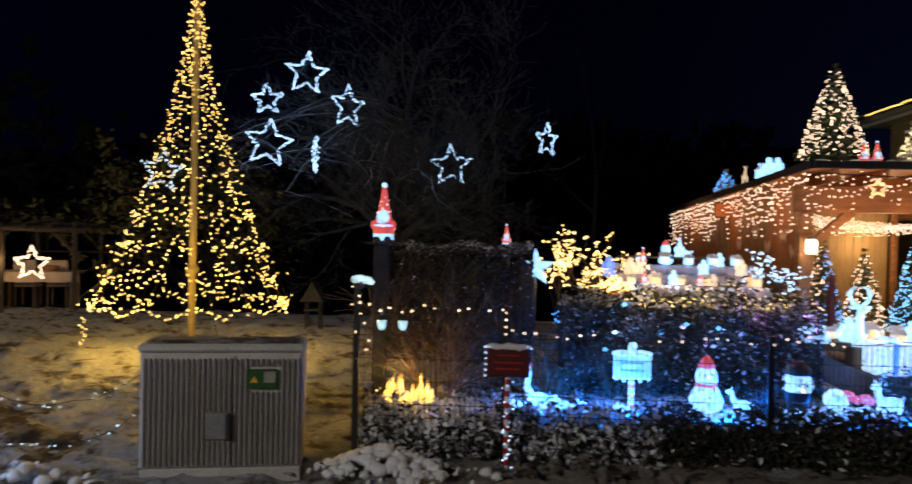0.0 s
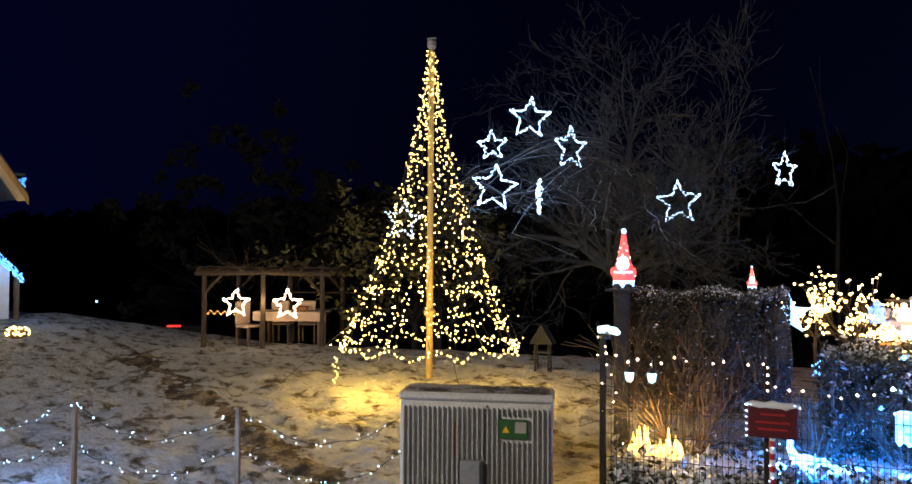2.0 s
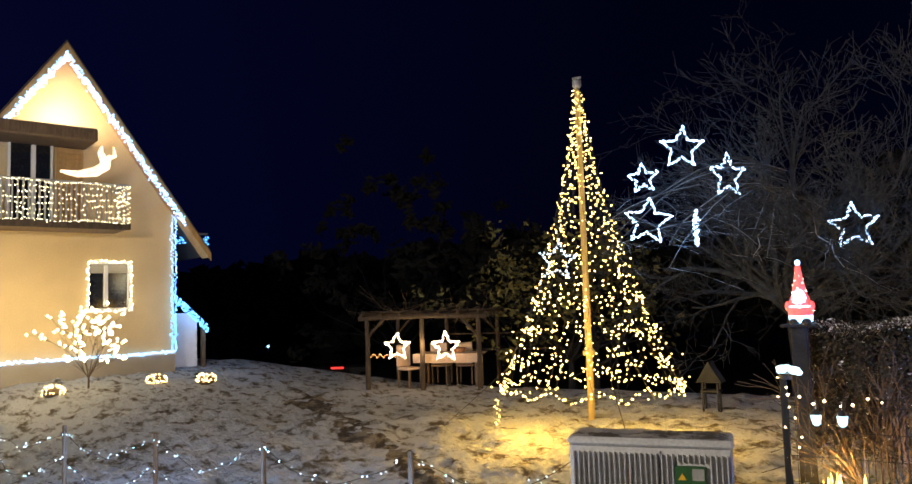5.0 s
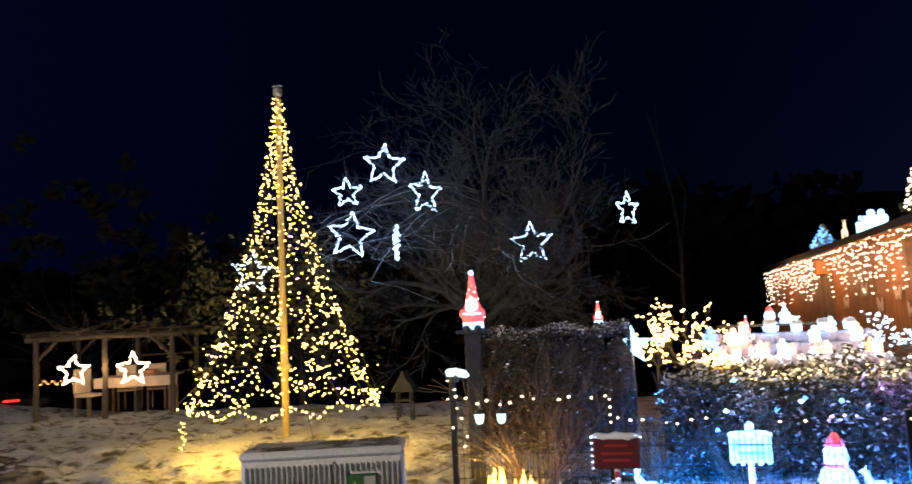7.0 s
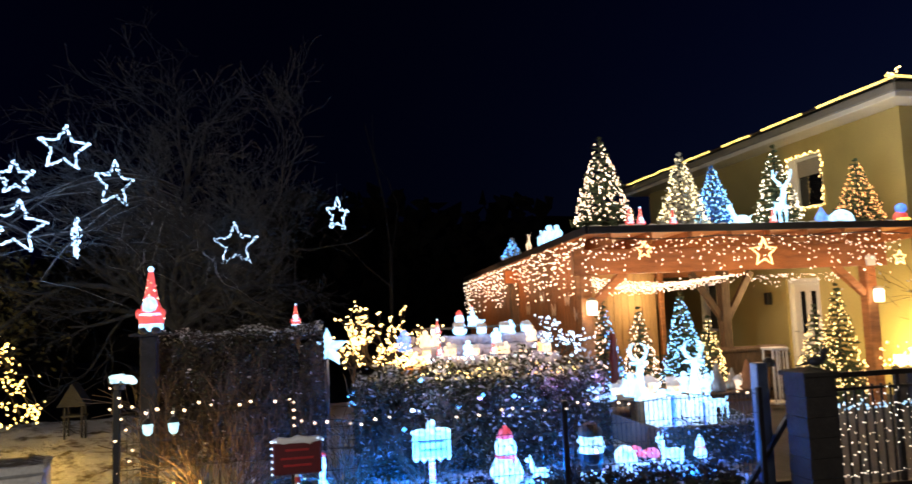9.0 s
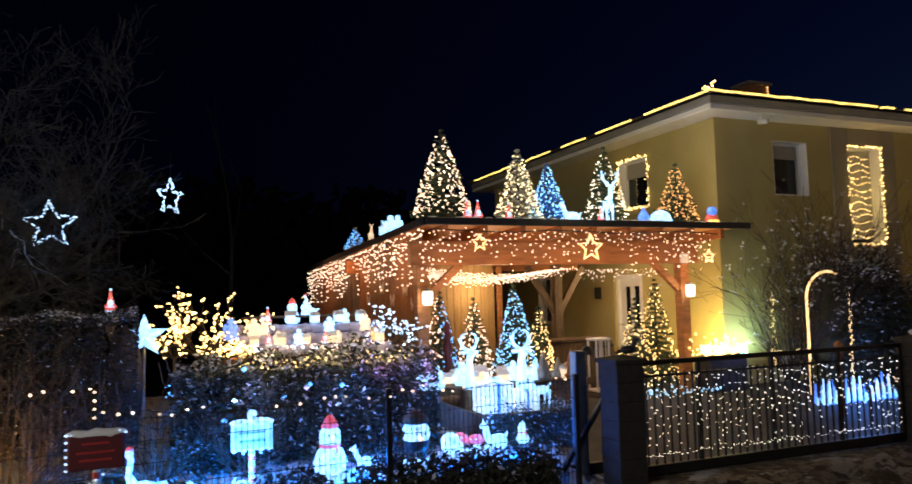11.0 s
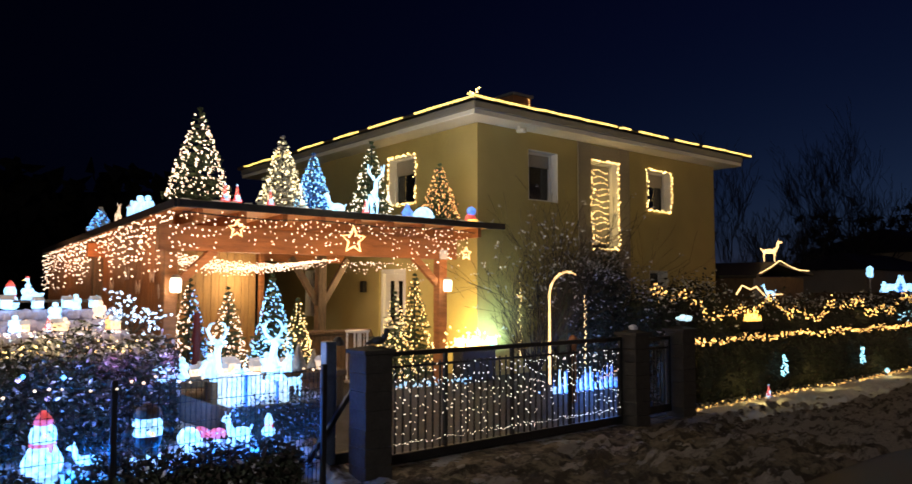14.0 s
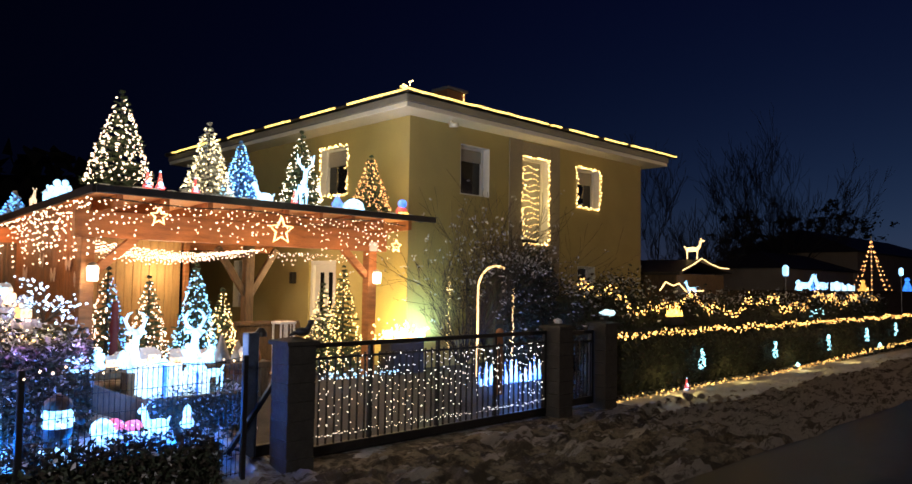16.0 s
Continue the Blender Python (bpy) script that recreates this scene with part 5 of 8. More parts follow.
def leafy_tree(name, at, h, w, label, seed, m, n=1500, size=0.2):
    global rnd
    keep, rnd = rnd, random.Random(seed)
    t = thing(name, at, label, "tree")
    s, q, tips = Shape(), Shape(), []
    s.tube([(0, 0, -0.2), (0.05, 0, h * 0.35)], [0.1, 0.07], 8)
    for k in range(9):
        a = k * 0.7 + rnd.random()
        branch(s, (0, 0, h * rnd.uniform(0.2, 0.36)), (math.cos(a) * w, math.sin(a) * w, rnd.uniform(0.4, 1.2)), h * 0.45, 0.04, 2, 0.3, 3, 0.8, 0.1, 0, tips)
    part("trunk", s, bark, t)
    for k in range(n):
        p = rnd.choice(tips)
        q.leaf((p.x + rnd.gauss(0, 0.16), p.y + rnd.gauss(0, 0.16), p.z + rnd.gauss(0, 0.14)), size * rnd.uniform(0.6, 1.3), 0)
    part("crown", q, m, t, kind="stuff")
    rnd = keep


leafy_tree("leafy_bush", (-7.5, 18.2, -0.3), 4.7, 1.0, "tall olive-leaved bush catching golden light", 41, leaf_olive, 1000, 0.2)
leafy_tree("leafy_bush", (-6.4, 17.2, -0.1), 4.2, 1.0, "tall olive-leaved bush catching golden light", 42, leaf_olive, 1000, 0.18)
leafy_tree("dark_tree", (-17.5, 24.0, -1.7), 8.5, 0.8, "dark tree against the night sky", 43, far_dark, 1500, 0.5)
leafy_tree("dark_tree", (-13.0, 26.0, -1.7), 7.5, 0.8, "dark tree against the night sky", 44, far_dark, 1500, 0.5)
for x, h, sd in ((57.5, 6.6, 45), (66.5, 7.2, 46), (74.5, 8.2, 47)):
    leafy_tree("far_conifer", (x, 23.5, 0.2), h * 1.12, 0.9, "dark conifer crown over a far roof", sd, leaf_dark, 1300, 0.4)


def far_woods():
    s = Shape()
    q = random.Random(5)
    for k in range(3600):
        a = radians(q.uniform(-62, 22))
        d = q.uniform(48, 62)
        x, y = d * math.sin(a), d * math.cos(a)
        if x > 16 and y < 60:
            continue
        top = 6.6 + 1.5 * noise.noise(Vector((a * 7, 0, 0))) + 0.6 * noise.noise(Vector((a * 31, 1, 0))) - 2.0 * ease(-20, -62, math.degrees(a)) + 3.4 * ease(-14, 2, math.degrees(a))
        s.leaf((x, y, q.uniform(-0.5, top)), q.uniform(1.0, 2.3), 0, slim=0.9)
    solid("far_woods", s, far_dark, "black wooded slope behind the gardens", "woods", kind="stuff")
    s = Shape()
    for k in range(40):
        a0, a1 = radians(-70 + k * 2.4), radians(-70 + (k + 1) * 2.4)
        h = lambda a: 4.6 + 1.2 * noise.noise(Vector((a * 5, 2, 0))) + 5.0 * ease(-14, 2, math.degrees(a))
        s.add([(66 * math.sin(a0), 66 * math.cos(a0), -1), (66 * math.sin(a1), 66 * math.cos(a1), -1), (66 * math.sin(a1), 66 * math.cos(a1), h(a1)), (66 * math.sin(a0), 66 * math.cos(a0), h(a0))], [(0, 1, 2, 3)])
    solid("backdrop", s, far_dark, "dark distant hillside", "hill", kind="structure")


far_woods()


# ---------------------------------------------------------------- lit fir trees
def lit_fir(at, h, r, label, group, lights, needles=needle, n=90, seed=0, bulb=0.016, second=None):
    global rnd
    keep, rnd = rnd, random.Random(seed)
    t = thing("artificial_fir", at, label, "fir tree", group)
    part("stand", Shape().tube([(0, 0, 0), (0, 0, h * 0.95)], [0.03, 0.008], 6).tube([(-r * 0.5, 0, 0.02), (r * 0.5, 0, 0.02)], 0.012, 5).tube([(0, -r * 0.5, 0.02), (0, r * 0.5, 0.02)], 0.012, 5), dark_grey, t)
    s, b = Shape(), Shape()
    tiers = max(9, int(h / 0.085))
    for k in range(tiers):
        f = k / (tiers - 1)
        z = h * (0.09 + 0.89 * f)
        rr = r * (1 - f) ** 0.9 + 0.02
        for j in range(max(5, int(17 * (1 - f) + 4))):
            a = rnd.uniform(0, 6.28)
            L = rr * rnd.uniform(0.8, 1.15)
            e = Vector((math.cos(a), math.sin(a), rnd.uniform(-0.25, 0.12)))
            for i in range(max(3, int(L / 0.045))):
                p = Vector((0, 0, z)) + e * L * (i + 1) / max(3, int(L / 0.045))
                for side in (-1, 1):
                    aim = e + Vector((-e.y, e.x, rnd.uniform(-0.3, 0.5))) * side * 0.9
                    s.leaf(p + Vector((0, 0, rnd.gauss(0, 0.01))), 0.075, 0, aim, 0.32)
    for k in range(n):
        f = (k + rnd.random()) / n
        f = 1 - math.sqrt(1 - f * 0.995)
        a = k * 2.4 + rnd.gauss(0, 0.3)
        rr = (r * (1 - f) ** 0.9 + 0.02) * rnd.uniform(0.86, 1.08)
        b.bulb((rr * math.cos(a), rr * math.sin(a), h * (0.08 + 0.91 * f) + rnd.gauss(0, 0.012)), bulb * rnd.uniform(0.7, 1.25), 1 if second and math.cos(a + 0.4) > 0.1 else 0)
    part("branch_mass", s, needles, t, kind="stuff")
    part("light_string", b, [lights, second or lights], t, kind="stuff")
    rnd = keep
    return t


RT = "fir trees on the carport roof"
rz = roof_z(10.5) + 0.058
lit_fir((5.42, 10.8, rz), 1.47, 0.44, "green artificial fir with warm white lights on the carport roof", RT, g_warm, needle, 340, 1, 0.015)
lit_fir((6.73, 10.8, rz), 1.22, 0.36, "flocked pale fir with dense golden lights on the carport roof", RT, glow("champagne_bulb", (1.0, 0.78, 0.42), 5), needle_white, 230, 2, 0.016)
lit_fir((7.30, 10.85, rz), 1.02, 0.30, "white fir lit in ice blue on the carport roof", RT, glow("aqua_bulb", (0.22, 0.62, 1.0), 5), needle_lit_blue, 260, 3, 0.015)
lit_fir((8.41, 10.85, rz), 1.36, 0.36, "green artificial fir with white lights on the carport roof", RT, glow("soft_white_bulb", (1.0, 0.85, 0.62), 5), needle, 150, 4, 0.016)
lit_fir((9.87, 10.8, rz), 1.12, 0.36, "dark fir with amber lights on the carport roof", RT, g_amber, needle, 260, 5, 0.014)
CT = "fir trees under the carport"
lit_fir((5.40, 11.0, 0.85), 1.46, 0.30, "fir with blue and warm lights under the carport", CT, g_warm, needle, 220, 6, 0.014, g_ice)
lit_fir((5.98, 11.0, 0.85), 1.34, 0.30, "fir with amber lights under the carport", CT, g_warm, needle, 210, 7, 0.014)
lit_fir((6.70, 11.0, 0.85), 1.55, 0.36, "fir densely lit in cold blue-white under the carport", CT, glow("frost_bulb", (0.18, 0.55, 1.0), 5), needle, 340, 8, 0.015)
lit_fir((7.14, 11.0, 0.85), 1.15, 0.26, "small fir with golden lights under the carport", CT, g_gold, needle, 200, 9, 0.014)
lit_fir((8.96, 10.9, 0.5), 1.62, 0.38, "fir with golden lights beside the carport post", CT, g_gold, needle, 210, 10, 0.016)
lit_fir((9.42, 10.95, 0.5), 1.95, 0.40, "taller fir with warm lights beside the carport post", CT, g_gold, needle, 210, 11, 0.015)


# ---------------------------------------------------------------- lit figures
def gnome(at, h, label, turn=0, group=""):
    """A pot-bellied figure with a tall pointed hat and beard."""
    s = Shape().lathe((0, 0, 0), [(0.12, 0, 1), (0.20, 0.03, 1), (0.205, 0.12, 0), (0.215, 0.20, 0), (0.21, 0.25, 1), (0.205, 0.28, 0), (0.15, 0.42, 0), (0.125, 0.46, 0), (0.12, 0.5, 0), (0.07, 0.74, 0), (0.045, 0.90, 0), (0.03, 0.93, 0)], n=16)
    s.ball((0, -0.10, 0.37), (0.125, 0.11, 0.17), 1, 10, 7)
    s.ball((0, 0, 0.96), 0.05, 1, 10, 7)
    for x in (-0.2, 0.2):
        s.ball((x, -0.05, 0.27), (0.05, 0.07, 0.08), 0, 8, 5)
    for x in (-0.1, 0.1):
        s.ball((x, -0.14, 0.02), (0.09, 0.12, 0.06), 2, 8, 5)
    for k in range(26):
        a = k * 2.4
        z = 0.2 + 0.62 * k / 26
        r = 0.215 if z < 0.3 else 0.17 * (1 - (z - 0.3) / 0.7)
        s.bulb((r * math.cos(a), r * math.sin(a), z), 0.018, 3)
    s.v = [(x * 0.88, y * 0.88, z) for x, y, z in s.v]
    return solid("gnome_figure", s, [g_red, g_body, dark_grey, g_warm], label, "garden figure", group, at=at, turn=turn, smooth=True, size=h)


gnome((-0.57, 8.3, 2.17), 0.66, "lit red and white acrylic gnome on a wooden post")
gnome((0.82, 10.2, 2.12), 0.30, "small lit red and white gnome behind the hedge", group="")
gnome((15.77, 7.7, 0.02), 0.24, "small lit red gnome at the foot of the hedge")
solid("gnome_post", Shape().box((0, 0, 0.75), (0.1, 0.1, 1.9), 0, 0.01), raw_and_shaded_wood, "thin wooden post that carries the small gnome", "post", at=(0.82, 10.2, 0.42))
s = Shape().box((0, 0, 0.85), (0.16, 0.14, 2.5), 0, 0.012).box((0, 0, 2.11), (0.34, 0.28, 0.03), 0, 0.008)
solid("gnome_post", s, bark, "grey wooden post that carries the gnome", "post", at=(-0.6, 8.36, 0.03))


def snowman(at, h, label, hat=True, turn=0):
    s = Shape().lathe((0, 0, 0), [(0.14, 0), (0.26, 0.06), (0.29, 0.2), (0.22, 0.38), (0.17, 0.44, 1), (0.19, 0.48, 1), (0.17, 0.5), (0.19, 0.6), (0.17, 0.7), (0.12, 0.76, 1 if hat else 0), (0.15, 0.78, 1 if hat else 0), (0.10, 0.88, 1 if hat else 0), (0.03, 0.97, 1 if hat else 0)], n=14)
    s.tube([(0, -0.16, 0.63), (0, -0.28, 0.62)], [0.03, 0.005], 6, 3)
    s.box((0.08, -0.2, 0.36), (0.07, 0.03, 0.2), 1, 0.01)
    for z in (0.2, 0.3):
        s.bulb((0, -0.27, z), 0.022, 2)
    for x in (-0.06, 0.06):
        s.bulb((x, -0.17, 0.67), 0.02, 2)
    return solid("snowman_figure", s, [g_body, g_red, dark_grey, g_flame], label, "garden figure", at=at, turn=turn, smooth=True, size=h)


snowman((3.02, 8.0, 0.42), 0.62, "lit acrylic snowman with red hat and scarf")
snowman((3.06, 10.5, 1.90), 0.36, "small lit snowman with red hat on a shelf")
snowman((5.38, 8.25, 0.46), 0.27, "small lit white snowman beside the bush", False)


def quad_figure(name, at, size, label, mats, legs=True, neck=0.5, turn=0, antlers=False, lying=False):
    """A four-legged lit figure: body, neck, head and legs in one mesh."""
    s = Shape()
    z = 0.26 if lying else 0.5
    k = 1.0 if lying else 0.7
    s.ball((0, 0, z), (0.34, 0.15 * k, 0.17 * k), 0, 10, 7)
    s.tube([(0.24, 0, z + 0.04), (0.36, 0, z + 0.2), (0.40, 0, z + neck * 0.8)], [0.12 * k, 0.085 * k, 0.07 * k], 8)
    s.ball((0.47, 0, z + neck * 0.85), (0.13, 0.075 * k, 0.08 * k), 0, 8, 6)
    s.tube([(-0.32, 0, z + 0.06), (-0.4, 0, z + 0.16)], [0.04, 0.02], 5)
    for x, y in ((0.22, 0.08), (0.22, -0.08), (-0.24, 0.08), (-0.24, -0.08)):
        if lying:
            s.tube([(x, y, z - 0.05), (x + 0.12, y * 1.4, 0.04)], [0.06, 0.04], 6)
        else:
            s.tube([(x, y, z), (x * 1.05, y, 0.25), (x, y, 0)], [0.055, 0.03, 0.022], 6)
    for y in (-0.05, 0.05):
        s.tube([(0.42, y, z + neck * 0.85 + 0.06), (0.40, y * 1.8, z + neck * 0.85 + 0.16)], [0.025, 0.008], 5)
        if antlers:
            s.tube([(0.42, y, z + neck * 0.9), (0.36, y * 4.0, z + neck * 0.9 + 0.22), (0.40, y * 4.4, z + neck * 0.9 + 0.42)], [0.03, 0.025, 0.015], 5)
            s.tube([(0.36, y * 4.0, z + neck * 0.9 + 0.22), (0.46, y * 2.5, z + neck * 0.9 + 0.36)], [0.022, 0.012], 5)
    return solid(name, s, mats, label, "garden figure", at=at, turn=turn, smooth=True, size=size)


def deer_head(at, size, label):
    s = Shape().tube([(0, 0, -0.19), (0, 0, 0.02), (0, 0, 0.3), (0, -0.06, 0.52)], [0.13, 0.11, 0.075, 0.065], 10)
    s.ball((0, -0.12, 0.58), (0.08, 0.16, 0.09), 0, 10, 7)
    for x in (-1, 1):
        s.tube([(0.04 * x, -0.03, 0.64), (0.15 * x, 0, 0.72), (0.20 * x, 0, 0.85), (0.15 * x, 0, 0.98), (0.06 * x, 0, 1.02)], [0.035, 0.035, 0.03, 0.026, 0.012], 6)
        s.tube([(0.19 * x, 0, 0.80), (0.25 * x, 0, 0.92)], [0.024, 0.010], 5)
        s.ball((0.14 * x, -0.02, 0.60), (0.09, 0.03, 0.04), 0, 6, 4)
    return solid("deer_figure", s, g_body, label, "garden figure", "lit deer busts", at=at, smooth=True, size=size)


for x, y, z in ((5.14, 9.25, 1.005), (5.80, 9.05, 0.978)):
    g0 = gz(x, y) - 0.05
    solid("figure_pedestal", Shape().box((0, 0, (z - g0) / 2), (0.22, 0.22, z - g0), 0, 0.012), raw_and_shaded_wood, "low wooden pedestal under a glowing deer bust", "pedestal", "deer pedestals", at=(x, y, g0))
deer_head((5.14, 9.25, 1.12), 0.60, "white glowing deer bust with curved antlers")
deer_head((5.80, 9.05, 1.10), 0.64, "white glowing deer bust with curved antlers")
quad_figure("deer_figure", (5.85, 8.62, 0.78), 0.46, "white glowing standing deer by the gift lights", g_body, turn=200, antlers=True)
quad_figure("deer_figure", (8.25, 10.55, rz), 0.62, "white glowing deer with antlers on the carport roof", g_body, turn=250, antlers=True)
quad_figure("deer_figure", (7.55, 10.5, rz), 0.42, "pale blue glowing lying deer on the carport roof", g_body, turn=180, lying=True)
quad_figure("deer_figure", (5.05, 13.6, roof_z(13.6) + 0.06), 0.36, "warm glowing deer on the carport roof edge", g_bodyw, turn=70)
quad_figure("deer_figure", (21.68, 10.7, 2.94), 0.58, "golden wire deer of lights on a shed roof", g_tube, turn=-63, antlers=False)
quad_figure("bear_figure", (5.02, 8.2, 0.42), 0.45, "lit white bear lying in the bed", g_body, turn=200, lying=True)
quad_figure("seal_figure", (3.42, 8.0, 0.42), 0.32, "lit white dog figure sitting in the bed", g_body, turn=170, lying=True)


def goose(at, size, label):
    s = Shape().ball((0, 0, 0.2), (0.26, 0.17, 0.18), 0, 10, 7)
    s.tube([(-0.16, 0, 0.28), (-0.26, 0, 0.5), (-0.22, 0, 0.78), (-0.26, 0, 0.86)], [0.1, 0.06, 0.05, 0.06], 8)
    s.ball((-0.26, 0, 0.88), (0.08, 0.065, 0.07), 0, 8, 6).ball((-0.24, 0, 0.96), (0.07, 0.07, 0.05), 1, 8, 5)
    s.tube([(-0.32, 0, 0.87), (-0.44, 0, 0.84)], [0.03, 0.006], 5, 2)
    s.tube([(0.2, 0, 0.24), (0.38, 0, 0.32)], [0.1, 0.02], 6)
    return solid("goose_figure", s, [g_body, g_red, g_flame], label, "garden figure", at=at, smooth=True, size=size)


goose((1.24, 8.0, 0.36), 0.52, "lit white goose with red cap in the bed")


def small_bird(at, size):
    s = Shape().ball((0, 0, 0.4), (0.6, 0.42, 0.4), 0, 10, 6).ball((-0.42, 0, 0.8), (0.26, 0.24, 0.26), 0, 8, 6).tube([(0.5, 0, 0.45), (0.95, 0, 0.7)], [0.2, 0.05], 6).tube([(-0.64, 0, 0.8), (-0.84, 0, 0.76)], [0.07, 0.01], 5)
    return solid("bird_figure", s, g_body, "small lit white bird on the snowy bed", "garden figure", "lit birds in the bed", at=at, smooth=True, size=size)


for x, sz in ((1.50, 0.15), (1.70, 0.15), (2.12, 0.13), (0.99, 0.13)):
    small_bird((x, 7.98, 0.36), sz)


def penguin(at, size):
    s = Shape().lathe((0, 0, 0), [(0.1, 0.2, 1), (0.22, 0.26, 1), (0.25, 0.36, 1), (0.24, 0.44, 0), (0.27, 0.54, 0), (0.25, 0.66, 0), (0.2, 0.74, 2), (0.25, 0.76, 2), (0.22, 0.88, 2), (0.12, 0.96, 2), (0.03, 1.0, 2)], n=14)
    s.ball((0, 0, 0.03), (0.3, 0.22, 0.04), 0, 10, 5)
    for x in (-1, 1):
        s.tube([(0.1 * x, 0, 0.3), (0.11 * x, 0, 0.02)], [0.1, 0.09], 8, 1)
        s.tube([(0.26 * x, 0, 0.6), (0.42 * x, -0.05, 0.46)], [0.09, 0.05], 6, 1)
        s.bulb((0.08 * x, -0.3, 0.58), 0.03, 1)
    s.tube([(0, -0.28, 0.5), (0, -0.4, 0.48)], [0.04, 0.01], 5, 3)
    return solid("penguin_figure", s, [g_body, dark_grey, raw_and_shaded_wood, g_flame], "lit blue-white penguin in dark clothes and cap", "garden figure", at=at, smooth=True, size=size)


penguin((3.92, 7.88, 0.46), 0.56)


def mushroom(at, size):
    s = Shape().lathe((0, 0, 0), [(0.14, 0, 1), (0.11, 0.3, 1), (0.12, 0.45, 1), (0.4, 0.46, 0), (0.42, 0.52, 0), (0.3, 0.75, 0), (0.1, 0.86, 0)], n=14)
    for k in range(7):
        a = k * 0.9
        s.ball((0.3 * math.cos(a), 0.3 * math.sin(a), 0.68), 0.05, 1, 6, 4)
    return solid("mushroom_figure", s, [g_red, g_body], "lit red toadstool with white dots", "garden figure", "lit toadstools", at=at, smooth=True, size=size)


for x, y, sz in ((4.60, 8.3, 0.26), (4.74, 8.2, 0.24), (4.84, 8.35, 0.2)):
    mushroom((x, y, gz(x, y) + 0.02), sz)
solid("ball_light", Shape().ball((0, 0, 0.12), 0.12, 0, 14, 9), g_body, "glowing white ball lamp in the bed", "lamp", at=(4.46, 8.25, 0.43), smooth=True)


def lit_sign(at):
    t = thing("lit_sign", at, "lit blue-white snow-topped sign on a striped pole", "sign")
    pole = part("pole", Shape().tube([(0, 0, 0), (0, 0, 0.5)], 0.03, 10), g_body, t, "red and white striped pole")
    for k in range(4):
        part("stripe", Shape().tube([(0, 0, 0.06 + 0.11 * k), (0, 0, 0.11 + 0.11 * k)], 0.033, 10), g_red, pole)
    bd = part("sign_board", Shape().box((0, -0.02, 0.52), (0.40, 0.05, 0.27), 0, 0.02), glow("sign_glow", (0.3, 0.8, 1.0), 1.5, 0.4, scale=9), t)
    part("snow_top", Shape().ball((-0.1, -0.02, 0.66), (0.12, 0.05, 0.035), 0, 8, 5).ball((0.08, -0.02, 0.66), (0.14, 0.05, 0.04), 0, 8, 5).ball((0, -0.02, 0.72), (0.05, 0.04, 0.07), 0, 8, 5), g_body, bd, smooth=True)
    for k in range(5):
        part("icicle", Shape().tube([(-0.17 + 0.085 * k, -0.03, 0.4), (-0.17 + 0.085 * k, -0.03, 0.36 - 0.01 * (k % 2))], [0.035, 0.008], 6), g_body, bd)
    for k in range(2):
        part("writing_bar", Shape().box((0, -0.048, 0.56 - 0.08 * k), (0.26, 0.006, 0.02)), g_bodyb, bd)


lit_sign((2.23, 8.0, 0.36))


def red_sign():
    t = thing("letter_sign", (0.90, 7.0, 0.02), "dark red board on a striped pole wound with lights", "sign", turn=0)
    pole = part("pole", Shape().tube([(0, 0, 0), (0, 0, 0.92)], 0.025, 10), white_paint, t, "red and white striped pole")
    for k in range(8):
        part("stripe", Shape().tube([(0, 0, 0.04 + 0.11 * k), (0.0, 0, 0.095 + 0.11 * k)], 0.0275, 10), red_paint, pole)
    bd = part("sign_board", Shape().box((0, -0.03, 1.03), (0.42, 0.035, 0.28), 0, 0.015), red_dark, t)
    for z, w in ((1.1, 0.2), (1.03, 0.28), (0.97, 0.24)):
        part("writing_bar", Shape().box((0, -0.05, z), (w, 0.004, 0.018)), red_paint, bd)
    s = Shape().tube([(-0.22 + 0.055 * k, -0.02, 1.175 + 0.008 * math.sin(k * 1.9)) for k in range(9)], [0.012, 0.03, 0.036, 0.03, 0.038, 0.034, 0.038, 0.028, 0.012], 8)
    part("snow_top", s, snow, bd, smooth=True)
    s = Shape()
    for k in range(26):
        a = k * 1.5
        s.bulb((0.035 * math.cos(a) + rnd.gauss(0, 0.012), 0.035 * math.sin(a) - 0.02, 0.02 + 0.033 * k), 0.010)
    for k in range(11):
        s.bulb((-0.22 + 0.044 * k, -0.04, 1.175 + rnd.gauss(0, 0.008)), 0.009)
        if k < 6:
            s.bulb((-0.215, -0.04, 0.9 + 0.055 * k), 0.011)
    part("light_string", s, g_cold, t, kind="stuff")


red_sign()


def flame_box(at, w, label, turn=0, base=stone, d=0.22, h=0.2):
    t = thing("flame_lamp", at, label, "flame lamp", turn=turn)
    part("box", Shape().box((0, 0, h / 2), (w, d, h), 0, 0.012), base, t)
    q = random.Random(int(at[0] * 10))
    s = Shape()
    for k in range(44):
        x = q.uniform(-w / 2 + 0.03, w / 2 - 0.03)
        hh = q.uniform(0.04, 0.30) * (0.3 + 0.8 * abs(math.sin(x * 11)))
        s.lathe((x, q.uniform(-d / 3, d / 3), h - 0.005), [(0.016, 0), (0.030, hh * 0.25), (0.015, hh * 0.6), (0.002, hh)], n=6)
    part("flame_cluster", s, g_flame, t, "flickering amber flame lights", smooth=True, kind="stuff")


flame_box((-0.2, 7.95, 0.27), 0.6, "white planter box with glowing artificial flames", base=white_paint, h=0.16)
